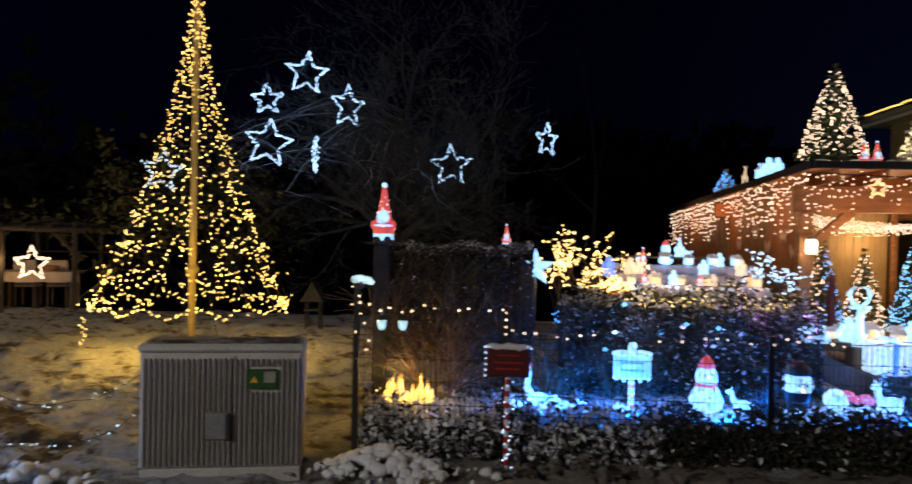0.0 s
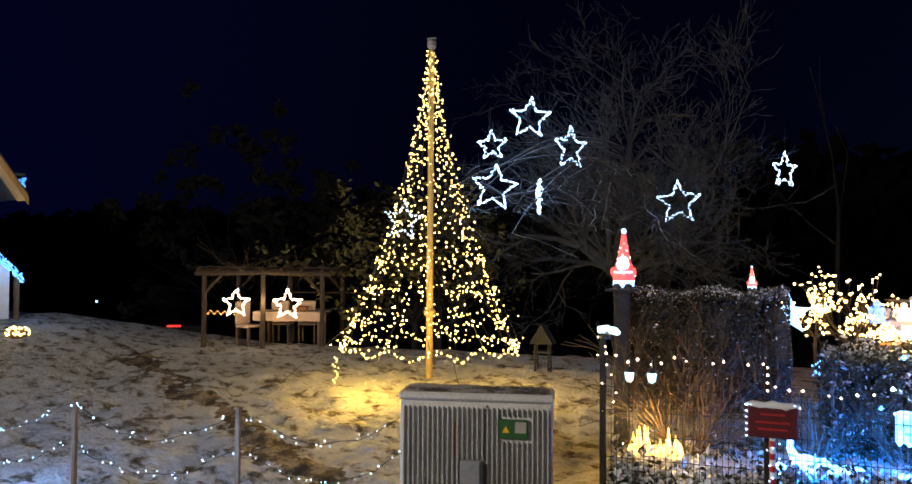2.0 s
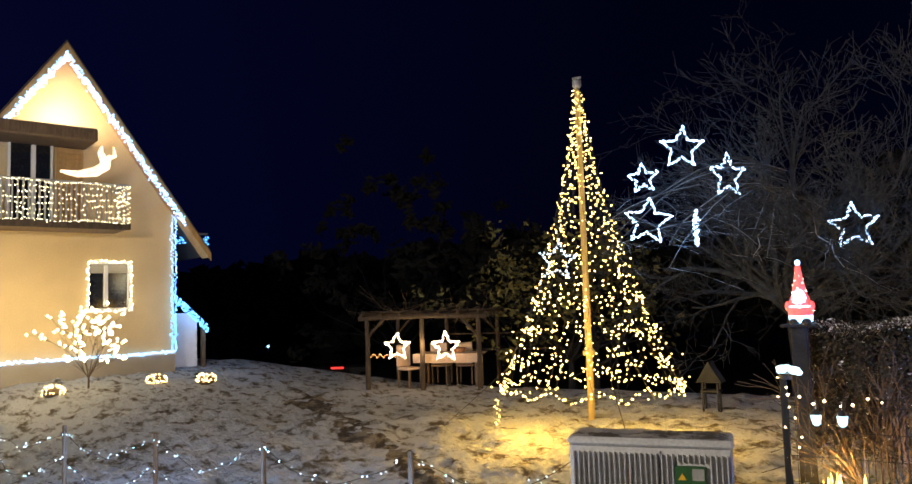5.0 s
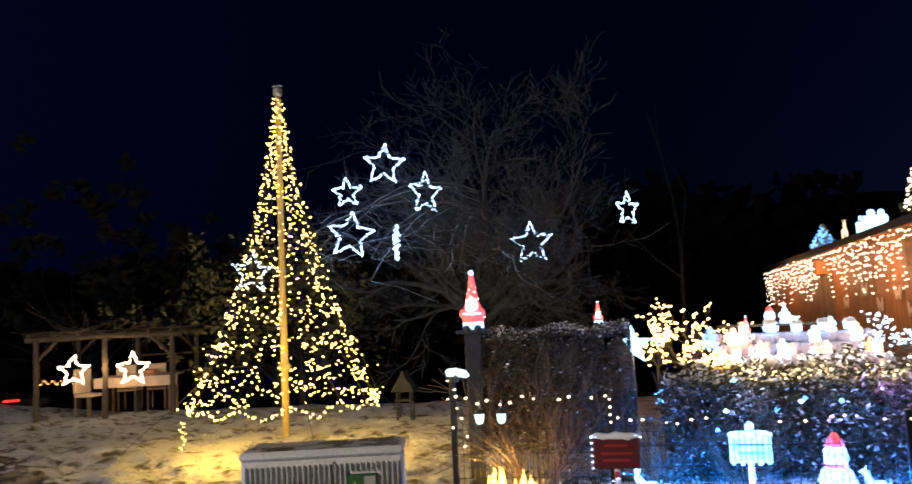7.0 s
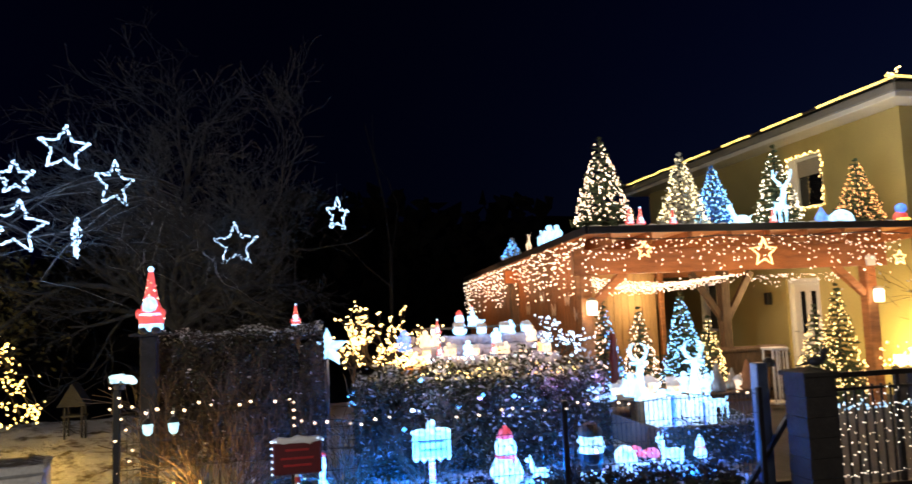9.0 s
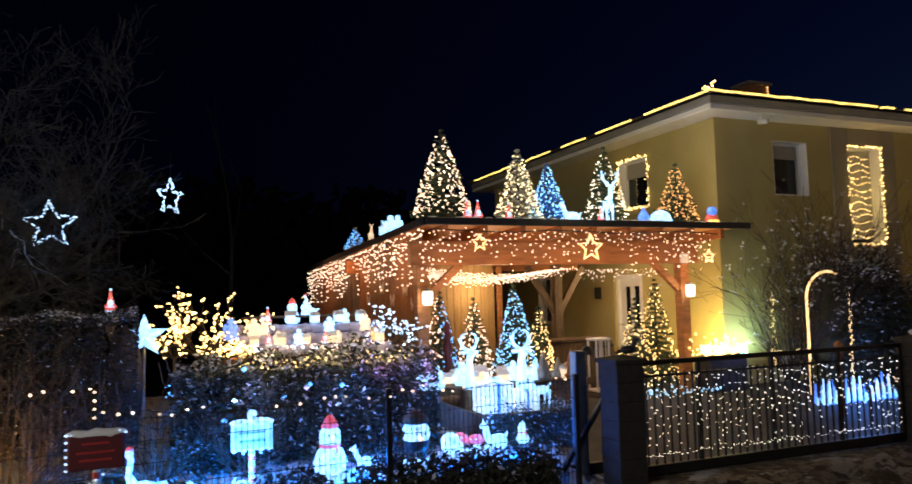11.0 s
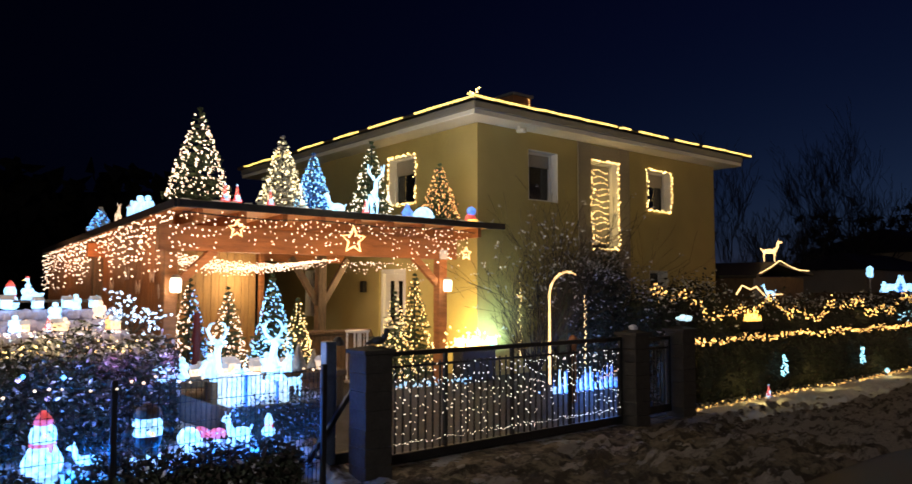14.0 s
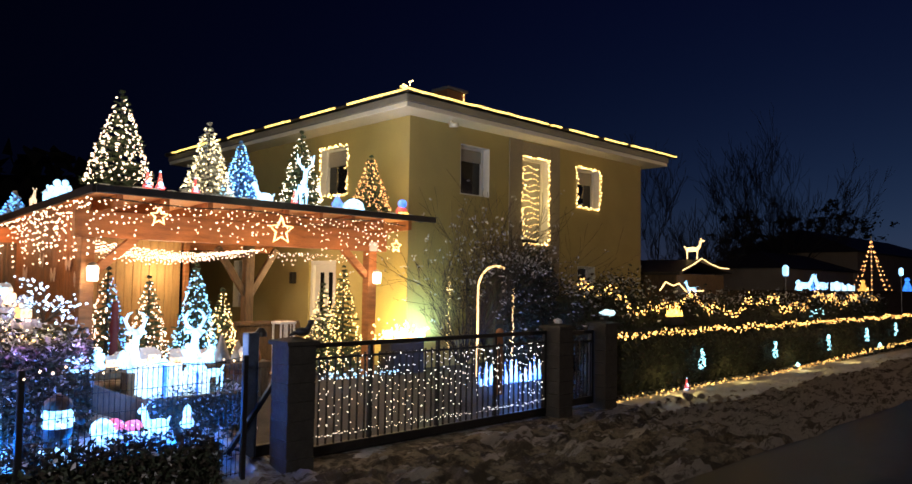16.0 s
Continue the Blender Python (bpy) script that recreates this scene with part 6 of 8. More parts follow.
flame_box((18.2, 9.35, 1.2), 0.62, "dark bowl with glowing artificial flames", base=dark_grey)


def lantern(at, label="frosted cold white lantern hanging on the fence"):
    t = thing("hanging_lantern", at, label, "lantern", "fence lanterns")
    part("lantern_glass", Shape().lathe((0, 0, -0.1), [(0.015, 0), (0.035, 0.02), (0.045, 0.08), (0.042, 0.10)], n=8), glow("lantern_glow", (0.55, 0.9, 1.0), 1.6, 0.4, scale=30), t)
    part("lantern_cap", Shape().lathe((0, 0, 0.03), [(0.055, -0.03), (0.035, 0.0), (0.01, 0.015)], n=8), dark_grey, t)
    part("hook", Shape().tube([(0, 0, 0.03), (0, 0.02, 0.12)], 0.005, 4), steel, t)


lantern((-0.36, FENCE(-0.36) - 0.05, 1.40))
lantern((-0.15, FENCE(-0.15) - 0.05, 1.40))


def star_on_stick(at):
    t = thing("star_stake", at, "glowing white paper star on a thin garden stake", "star light")
    part("stake", Shape().tube([(0, 0, 0), (0, 0, 1.25)], 0.014, 6), steel, t)
    p = star_points(0.26, 0.42)[:10]
    s = Shape().add([(x, 0, 1.3 + z) for x, z in p] + [(0, -0.07, 1.3), (0, 0.07, 1.3)], [(i, (i + 1) % 10, 10) for i in range(10)] + [((i + 1) % 10, i, 11) for i in range(10)])
    part("star_body", s, g_body, t)


star_on_stick((1.21, 9.55, 0.55))


def bulb_tree(name, at, h, w, label, lights, seed, depth=3, bulb=0.018, limbs=9, flat=0.7, per=1):
    global rnd
    keep, rnd = rnd, random.Random(seed)
    t = thing(name, at, label, "light tree")
    s, b, tips = Shape(), Shape(), []
    for k in range(limbs):
        a = 2 * math.pi * k / limbs + rnd.random() * 0.5
        branch(s, (0, 0, h * 0.15), (math.cos(a) * w, math.sin(a) * w * flat, rnd.uniform(0.4, 1.2)), h * 0.5, 0.012, depth - 1, 0.2, 3, 0.6, 0.15, 0, tips)
    s.tube([(0, 0, -0.3), (0, 0, h * 0.16)], 0.02, 6)
    for p in tips:
        for k in range(per):
            b.bulb((p.x + rnd.gauss(0, 0.02), p.y + rnd.gauss(0, 0.02), p.z + rnd.gauss(0, 0.02)), bulb * rnd.uniform(0.8, 1.2))
    part("branch_mass", s, twig, t, kind="stuff")
    part("light_string", b, lights, t, kind="stuff")
    rnd = keep


bulb_tree("golden_twig_tree", (1.95, 10.0, 1.3), 1.05, 1.3, "bare twig tree wound with golden lights", g_gold, 51, 3, 0.015, 11, 0.6, 2)
bulb_tree("golden_twig_tree", (1.55, 10.1, 1.45), 0.6, 1.2, "bare twig tree wound with golden lights", g_gold, 54, 3, 0.016, 7, 0.6, 2)
bulb_tree("white_twig_tree", (4.21, 9.6, 1.50), 0.62, 0.9, "white branch tree with cold white bulbs", g_cold, 52, 3, 0.016, 9, 0.9, 1)


# ---------------------------------------------------------------- village display behind the bush
def display_table():
    t = thing("display_table", (3.25, 10.05, 0.5), "stepped display table under white fleece", "table")
    part("tabletop", Shape().box((0, 0, 1.03), (1.95, 1.0, 0.05), 0, 0.01), raw_and_shaded_wood, t)
    for x in (-0.9, 0.9):
        for y in (-0.42, 0.42):
            part("leg", Shape().box((x, y, 0.5), (0.07, 0.07, 1.02)), raw_and_shaded_wood, t)
    s = Shape()
    for lev in range(3):
        z = 1.06 + 0.12 * lev
        s.box((0, 0.16 * lev, z + 0.04), (1.9 - 0.15 * lev, 0.96 - 0.3 * lev, 0.11), 0, 0.04)
        for k in range(18):
            s.ball((-0.9 + 1.8 * k / 17 + rnd.gauss(0, 0.02), 0.16 * lev - 0.46 + 0.15 * lev + rnd.gauss(0, 0.02), z + 0.03 + rnd.gauss(0, 0.015)), (rnd.uniform(0.06, 0.11), 0.06, rnd.uniform(0.05, 0.08)), 0, 8, 5)
    part("fleece", s, lavender, t, "pale violet-white artificial snow")
    part("shelf", Shape().box((-0.1, 0.45, 1.5), (1.5, 0.25, 0.03), 0, 0.005), raw_and_shaded_wood, t)
    part("shelf_post", Shape().box((-0.75, 0.45, 1.25), (0.04, 0.04, 0.5)), raw_and_shaded_wood, t)
    part("shelf_post", Shape().box((0.55, 0.45, 1.25), (0.04, 0.04, 0.5)), raw_and_shaded_wood, t)


display_table()


def lit_house(at, size, turn, body, kind=0):
    t = thing("lit_village_house", at, "tiny glowing village house with snowy roof", "model house", "village houses", turn, size)
    part("wall", Shape().box((0, 0, 0.4), (0.9, 0.8, 0.8), 0, 0.03), body, t)
    s = Shape().add([(-0.55, -0.5, 0.78), (0.55, -0.5, 0.78), (0.55, 0.5, 0.78), (-0.55, 0.5, 0.78), (-0.55, 0, 1.25), (0.55, 0, 1.25)], [(0, 1, 5, 4), (2, 3, 4, 5), (0, 4, 3), (1, 2, 5), (0, 3, 2, 1)])
    part("roof", s, snow, t)
    part("chimney", Shape().box((0.25, 0.15, 1.15), (0.14, 0.14, 0.3), 0, 0.01), body, t)
    for x in (-0.22, 0.22):
        part("window", Shape().box((x, -0.41, 0.45), (0.2, 0.02, 0.26)), g_flame, t)


q = random.Random(3)
for k in range(16):
    x, lev = 2.4 + 1.7 * (k + 0.5) / 16, k % 3
    if k % 3 != 1:
        lit_house((x, 9.65 + 0.28 * lev + q.uniform(-0.04, 0.04), 1.67 + 0.125 * lev), q.uniform(0.08, 0.13), q.uniform(-25, 25), (g_bodyw, g_bodyw, g_body)[k % 3], k % 2)
s = Shape()
for k in range(150):
    s.bulb((q.uniform(2.35, 4.15), 9.56 + rnd.gauss(0, 0.03), 1.62 + rnd.gauss(0, 0.035)), q.uniform(0.008, 0.018), k % 3 // 2)
solid("table_lights", s, [g_warm, g_cold], "warm and cold fairy lights along the display table", "string lights", kind="stuff")


def angel(at, size, label="small lit white figure with a round head", body=None):
    s = Shape().lathe((0, 0, 0), [(0.3, 0), (0.34, 0.08), (0.2, 0.45), (0.12, 0.6), (0.1, 0.66)], n=12).ball((0, 0, 0.8), 0.16, 0, 10, 7)
    for x in (-0.2, 0.2):
        s.ball((x, 0.06, 0.5), (0.14, 0.04, 0.2), 0, 8, 5)
    return solid("lit_figure", s, body or g_body, label, "garden figure", "small lit figures", at=at, smooth=True, size=size)


for x, y, z, sz in ((2.48, 9.9, 1.78, 0.26), (3.24, 10.45, 2.01, 0.24), (3.72, 10.2, 1.9, 0.22), (2.75, 9.7, 1.67, 0.2), (3.5, 9.66, 1.67, 0.18), (4.0, 9.7, 1.67, 0.2), (3.0, 9.66, 1.67, 0.22), (2.6, 9.95, 1.79, 0.2), (3.45, 9.95, 1.79, 0.24), (3.95, 10.0, 1.79, 0.26)):
    angel((x, y, z), sz * 0.9, *((), ("small lit golden figure with a round head", g_candle), ("small lit warm white figure with a round head", g_bodyw))[int(x * 100) % 3])
for x, y, z, sz in ((2.62, 9.62, 1.66, 0.2), (3.32, 9.62, 1.66, 0.18), (2.68, 10.12, 1.9, 0.24)):
    gnome((x, y, z), sz, "tiny lit red and white gnome on the display table", group="table gnomes")
goose((3.3, 10.42, 2.0), 0.3, "small lit white goose on the shelf of the display table")
for x, y, z, m, label in ((2.2, 9.35, 1.40, terracotta, "terracotta bowl of golden lights on the bush"), (4.28, 9.35, 1.45, raw_and_shaded_wood, "small brown pot standing beside the white branch tree")):
    t = thing("flower_pot", (x, y, z), label, "pot")
    part("pot_body", Shape().lathe((0, 0, 0), [(0.08, 0), (0.13, 0.12), (0.14, 0.13), (0.14, 0.16), (0.12, 0.15)], n=14), m, t, smooth=True)
    if m is terracotta:
        s = Shape()
        for k in range(110):
            a, d = rnd.uniform(0, 6.28), rnd.uniform(0, 0.26)
            s.bulb((d * math.cos(a), d * math.sin(a), 0.19 + 0.2 * rnd.random() * (1 - d * 2)), rnd.uniform(0.010, 0.018))
        part("light_string", s, g_gold, t, kind="stuff")
angel((2.2, 9.9, 1.75), 0.28, "small lit blue figure with a round head", g_bodyb)

# candles, violet and blue bulbs on the bush
s = Shape()
for k in range(9):
    s.bulb((rnd.uniform(1.8, 4.4), 8.58 + rnd.gauss(0, 0.02), rnd.uniform(0.95, 1.5)), 0.03, rnd.choice((0, 1, 2)))
solid("bush_lights", s, [g_violet, g_ice, g_cold], "violet and blue bulbs in the evergreen bush", "string lights", kind="stuff")
s = Shape()
for k in range(90):
    s.bulb((2.2 + 2.1 * k / 90, 8.95 + rnd.gauss(0, 0.08), 1.50 + rnd.gauss(0, 0.035)), rnd.uniform(0.008, 0.015))
solid("bush_lights", s, g_gold, "golden string lights along the bush top", "string lights", kind="stuff")
s = Shape()
for k in range(16):
    s.bulb((1.5 + rnd.gauss(0, 0.04), 9.3 + rnd.gauss(0, 0.05), 1.28 + rnd.gauss(0, 0.07)), 0.012)
solid("bush_lights", s, g_ice, "cluster of small blue lights beside the bush", "string lights", kind="stuff")

# platform with houses, box of gifts, lit parasol
s = Shape().box((6.0, 10.55, 0.91), (2.7, 1.5, 0.10), 0, 0.015)
for x in (4.75, 6.0, 7.25):
    for y in (9.88, 11.2):
        s.box((x, y, 0.66), (0.1, 0.1, 0.5))
solid("display_platform", s, raw_and_shaded_wood, "low timber platform covered with lit decorations", "platform")
q = random.Random(9)
for k in range(17):
    lit_house((4.78 + 2.4 * k / 16, 9.95 + q.uniform(-0.02, 0.55), 0.965), q.uniform(0.12, 0.2), q.uniform(-25, 25), (g_bodyw, g_body, g_bodyw)[k % 3], k % 2)
for x, y, sz in ((5.0, 10.1, 0.3), (5.35, 10.0, 0.34), (6.2, 10.1, 0.3), (6.5, 10.0, 0.26)):
    angel((x, y, 0.965), sz)
for x, y, h_, m in ((6.62, 9.95, 0.4, steel), (7.1, 9.95, 0.42, terracotta), (6.95, 10.1, 0.3, steel)):
    solid("cone_gnome", Shape().lathe((0, 0, 0), [(0.3, 0), (0.32, 0.1), (0.26, 0.35), (0.2, 0.45), (0.05, 0.95), (0.02, 1.0)], n=12), m, "unlit cone-shaped gnome on the platform", "garden figure", "cone gnomes", at=(x, y, 0.965), smooth=True, size=h_)


def gift_box(at, w, h_):
    t = thing("gift_box_light", at, "white glowing wire gift box with ribbon", "light box", "glowing gift boxes")
    part("box_body", Shape().box((0, 0, h_ / 2), (w, w * 0.8, h_), 0, 0.015), glow("gift_glow", (0.55, 0.8, 1.0), 1.8, 0.6, scale=30), t)
    part("ribbon", Shape().box((0, 0, h_ / 2), (w * 0.14, w * 0.82, h_ + 0.01), 0, 0.004), g_bodyb, t)
    part("bow", Shape().ball((-0.05, 0, h_ + 0.03), (0.06, 0.03, 0.04), 0, 8, 5).ball((0.05, 0, h_ + 0.03), (0.06, 0.03, 0.04), 0, 8, 5), g_body, t)


solid("gift_stand", Shape().box((0, 0, 0), (1.15, 0.5, 0.4), 0, 0.02), raw_and_shaded_wood, "low wooden stand under the gift lights", "stand", at=(5.55, 8.65, 0.575))
gift_box((5.22, 8.7, 0.78), 0.42, 0.36)
gift_box((5.60, 8.62, 0.78), 0.30, 0.26)
t = thing("lit_parasol", (4.40, 8.8, 0.55), "white glowing mushroom-shaped lamp on a thin stand", "lamp")
part("shade", Shape().lathe((0, 0, 0.56), [(0.2, 0), (0.21, 0.03), (0.17, 0.12), (0.08, 0.18), (0.02, 0.2)], n=16), g_body, t, smooth=True)
part("stand", Shape().tube([(0, 0, 0), (0, 0, 0.57)], 0.014, 6), steel, t)
s = Shape().box((0, 0, 0), (1.25, 0.06, 0.28), 0, 0.01, Euler((0, radians(22), 0)).to_matrix())
solid("sloped_board", s, raw_and_shaded_wood, "sloping weathered board beside the gift lights", "board", at=(4.75, 8.75, 0.72))

# nutcracker-like red post figure, butterflies, lantern, wood store
solid("red_post_figure", Shape().lathe((0, 0, 0), [(0.07, 0), (0.07, 0.2), (0.06, 0.5), (0.085, 0.55), (0.055, 0.75), (0.06, 0.8), (0.05, 1.0)], n=10), red_dark, "slim unlit red painted wooden figure", "garden figure", at=(5.35, 10.55, 0.965), smooth=True, size=0.85)
for y, z in ((11.4, 2.35), (12.1, 2.18), (12.7, 2.40), (13.6, 2.20), (11.0, 2.12)):
    s = Shape()
    for sy in (-1, 1):
        s.add([(0, 0, -0.02), (0, sy * 0.10, 0.10), (0, sy * 0.12, 0.0), (0, sy * 0.07, -0.11), (-0.012, 0, -0.02), (-0.012, sy * 0.10, 0.10), (-0.012, sy * 0.12, 0.0), (-0.012, sy * 0.07, -0.11)], [(0, 1, 2, 3), (7, 6, 5, 4), (0, 4, 5, 1), (1, 5, 6, 2), (2, 6, 7, 3), (3, 7, 4, 0)])
    solid("wall_butterfly", s, cloth, "flat wooden butterfly on the boarded wall", "wall decoration", "wall butterflies", at=(4.985, y, z))
t = thing("floor_lantern", (8.1, 10.75, 0.6), "white metal floor lantern with lattice sides", "lantern")
for x in (-0.12, 0.12):
    for y in (-0.12, 0.12):
        part("lantern_post", Shape().box((x, y, 0.42), (0.025, 0.025, 0.84)), white_paint, t)
part("lantern_top", Shape().box((0, 0, 0.85), (0.3, 0.3, 0.04), 0, 0.008), white_paint, t)
part("lantern_base", Shape().box((0, 0, 0.02), (0.3, 0.3, 0.04), 0, 0.008), white_paint, t)
for x in (-0.06, 0.0, 0.06):
    part("lattice_bar", Shape().box((x, -0.12, 0.44), (0.012, 0.012, 0.8)), white_paint, t)
t = thing("storage_bench", (8.2, 12.0, 0.5), "dark wooden bench piled with boxes under the carport", "bench")
part("bench_body", Shape().box((0, 0, 0.42), (0.9, 0.5, 0.84), 0, 0.015), raw_and_shaded_wood, t)
part("lid", Shape().box((0, 0, 0.87), (0.96, 0.56, 0.05), 0, 0.01), raw_and_shaded_wood, t)
t = thing("barrel", (8.95, 12.1, 0.5), "dark wooden barrel under the carport", "barrel")
part("staves", Shape().lathe((0, 0, 0), [(0.25, 0), (0.31, 0.25), (0.32, 0.45), (0.31, 0.65), (0.25, 0.9)], n=16), raw_and_shaded_wood, t)
for z in (0.15, 0.72):
    part("hoop", Shape().lathe((0, 0, z), [(0.305, 0), (0.305, 0.05)], n=16), black_metal, t)

# more roof decorations
gnome((6.40, 10.5, rz), 0.30, "small lit red and white gnome on the carport roof")
gnome((8.05, 10.45, rz), 0.28, "small lit red and white gnome on the carport roof")
for x in (5.70, 5.88):
    gnome((x, 10.5, rz), 0.33, "small lit red and white gnome beside the roof fir", group="roof gnomes")
solid("igloo_light", Shape().lathe((0, 0, 0), [(0.2, 0), (0.2, 0.06), (0.16, 0.16), (0.08, 0.22), (0.02, 0.24)], n=14), g_body, "white glowing dome on the carport roof", "lamp", at=(9.27, 10.5, rz), smooth=True)
solid("lit_figure", Shape().lathe((0, 0, 0), [(0.08, 0), (0.1, 0.12), (0.05, 0.2), (0.01, 0.28)], n=10), g_bodyb, "pale blue glowing cone on the carport roof", "garden figure", at=(8.93, 10.5, rz), smooth=True)
s = Shape().ball((0, 0, 0.1), (0.12, 0.09, 0.1), 0, 10, 6).ball((0, -0.02, 0.24), 0.085, 1, 10, 6).ball((0.02, -0.04, 0.06), (0.13, 0.06, 0.04), 2, 8, 5)
solid("lit_figure", s, [g_red, g_bodyb, g_flame], "small lit red and blue figure on the carport roof", "garden figure", at=(10.36, 10.5, rz), smooth=True)
for y, sz in ((12.3, 0.36), (11.9, 0.3)):
    angel((5.04, y, roof_z(y) + 0.06), sz, "white glowing figure on the carport roof edge")
lit_house((5.06, 12.7, roof_z(12.7) + 0.06), 0.24, 80, g_body)
lit_fir((5.08, 14.9, roof_z(14.9) + 0.06), 0.46, 0.2, "small ice blue fir on the carport roof edge", RT, g_ice, needle_white, 60, 12, 0.018)
s = Shape()
for k in range(26):
    x = 5.05 + k * 0.22
    s.ball((x, 10.24 + rnd.gauss(0, 0.02), roof_z(10.24) + 0.06), (rnd.uniform(0.06, 0.16), 0.06, rnd.uniform(0.015, 0.035)), 0, 8, 5)
solid("roof_snow", s, snow, "thin snow patches along the carport edge", "snow", kind="stuff", smooth=True)

# corner lights, rose arch, ice fountain
s = Shape()
for k in range(190):
    s.bulb((10.15 + rnd.gauss(0, 0.24), 10.2 + rnd.gauss(0, 0.05), 1.13 + abs(rnd.gauss(0, 0.13))), rnd.uniform(0.015, 0.03), 0)
for k in range(10):
    s.bulb((10.62 + rnd.gauss(0, 0.06), 10.15, 1.2 + rnd.gauss(0, 0.06)), 0.022, 1)
s.ball((9.98, 10.35, 1.2), 0.09, 0, 10, 6)
s.ball((10.2, 10.3, 1.16), 0.08, 0, 10, 6)
s.ball((10.66, 10.25, 1.2), 0.08, 1, 10, 6)
s.box((10.3, 10.32, 0.8), (0.8, 0.3, 0.6), 2, 0.02)
solid("corner_floodlight", s, [g_gold, g_cyan, dark_grey], "cluster of golden and green floodlights by the house corner", "lamp", kind="stuff")
t = thing("light_arch", (12.0, 9.6, 0.42), "garden arch outlined with a warm light tube", "arch")
arc = [(-0.5, 0, 0)] + [(-0.5, 0, 0.4 * k) for k in range(1, 5)] + [(-0.5 * math.cos(a), 0, 1.6 + 0.46 * math.sin(a)) for a in [math.pi * k / 14 for k in range(1, 10)]]
part("light_tube", Shape().tube(arc, 0.022, 6), g_tube, t)
part("arch_frame", Shape().tube([(-0.52, 0.05, 0), (-0.52, 0.05, 1.6)] + [(-0.52 * math.cos(math.pi * k / 10), 0.05, 1.6 + 0.48 * math.sin(math.pi * k / 10)) for k in range(1, 10)] + [(0.52, 0.05, 1.6), (0.52, 0.05, 0)], 0.014, 5), black_metal, t)
s = Shape()
for k in range(46):
    s.bulb((0.48 + rnd.gauss(0, 0.02), 0, 0.1 + 0.035 * k), 0.013)
    s.bulb((-0.95 + rnd.gauss(0, 0.03), 0.3, 0.5 + 0.03 * k if rnd.random() < 0.8 else 1.6), 0.010)
for k in range(14):
    s.bulb((-0.95 + 0.06 * k, 0.3, 0.72 + rnd.gauss(0, 0.02)), 0.012)
part("light_string", s, g_gold, t, kind="stuff")
s = Shape()
for x in (-0.18, 0.0, 0.18):
    s.box((x, 0.62, 1.2), (0.02, 0.02, 1.4))
for z in (0.7, 1.0, 1.3, 1.6):
    s.box((0, 0.62, z), (0.42, 0.02, 0.02))
part("trellis", s, black_metal, t)
g_spike = glow("ice_spike", (0.3, 0.55, 1.0), 3.5, 0.4, scale=9)
t = thing("ice_fountain", (12.2, 9.3, 0.3), "row of glowing blue-white light spikes on the ground", "light fountain")
for k in range(40):
    x = -0.9 + 1.8 * k / 39
    h_ = 0.12 + 0.36 * abs(math.sin(k * 1.7)) * abs(math.sin(k * 0.23 + 0.4))
    part("light_spike", Shape().tube([(x, 0.1 * math.sin(k * 2.1), 0), (x, 0.1 * math.sin(k * 2.1), h_)], [0.030, 0.010], 6), (g_spike, g_bodyb, g_bodyb)[k % 3], t)
s = Shape()
for k in range(90):
    s.bulb((rnd.gauss(0, 0.5), rnd.gauss(0, 0.12), 0.03 + abs(rnd.gauss(0, 0.05))), rnd.uniform(0.014, 0.03))
part("bulb_string", s, g_ice, t, "blue lights at the foot", kind="stuff")
s = Shape()
for k in range(40):
    s.bulb((8.3 + 0.04 * k, 9.9 + rnd.gauss(0, 0.05), 0.62 + rnd.gauss(0, 0.03)), 0.022)
solid("ground_lights", s, g_body, "cold white lights along the edge of the driveway", "string lights", kind="stuff")
for x, y, m, c in ((11.35, 8.9, terracotta, "brown"), (13.2, 8.9, grey_paint, "pale")):
    s = Shape().box((0, 0, 0.55), (0.16, 0.03, 1.1), 0, 0.012).lathe((0, 0, 1.1), [(0.08, 0), (0.07, 0.05), (0.03, 0.08)], n=10)
    solid("wooden_sign_post", s, m, f"slim {c} wooden sign board standing in the garden", "sign", at=(x, y, gz(x, y)))

# ---------------------------------------------------------------- lights on the long hedge
g_honey = glow("honey_bulb", (1.0, 0.52, 0.13), 4.5, 0.7)
s = Shape()
for k in range(600):
    f = (k / 600) ** 1.15
    x = 13.1 + 20.6 * f
    s.bulb((x, 7.80 + rnd.gauss(0, 0.045), 1.20 + 0.03 * math.sin(x * 3) + rnd.gauss(0, 0.032)), rnd.uniform(0.007, 0.024))
    if k % 3:
        s.bulb((x + 0.1, 7.74 + rnd.gauss(0, 0.04), 0.02 + 0.24 * ease(19, 33, x) + rnd.gauss(0, 0.03)), rnd.uniform(0.008, 0.018))
solid("hedge_lights", s, g_honey, "golden string lights along the hedge top and foot", "string lights", kind="stuff")
s = Shape()
for k in range(420):
    x = 14.3 + 20 * rnd.random() ** 1.1
    s.bulb((x, 9.38 + rnd.gauss(0, 0.05), 1.62 + 0.34 * (1 - ease(14.5, 18.5, x)) + 0.22 * ease(24, 33, x) + 0.18 * math.sin(x * 1.4) + 0.1 * math.sin(x * 3.7) + rnd.gauss(0, 0.08)), rnd.uniform(0.010, 0.028))
solid("hedge_lights", s, g_honey, "golden string lights wound through the ragged hedge", "string lights", kind="stuff")
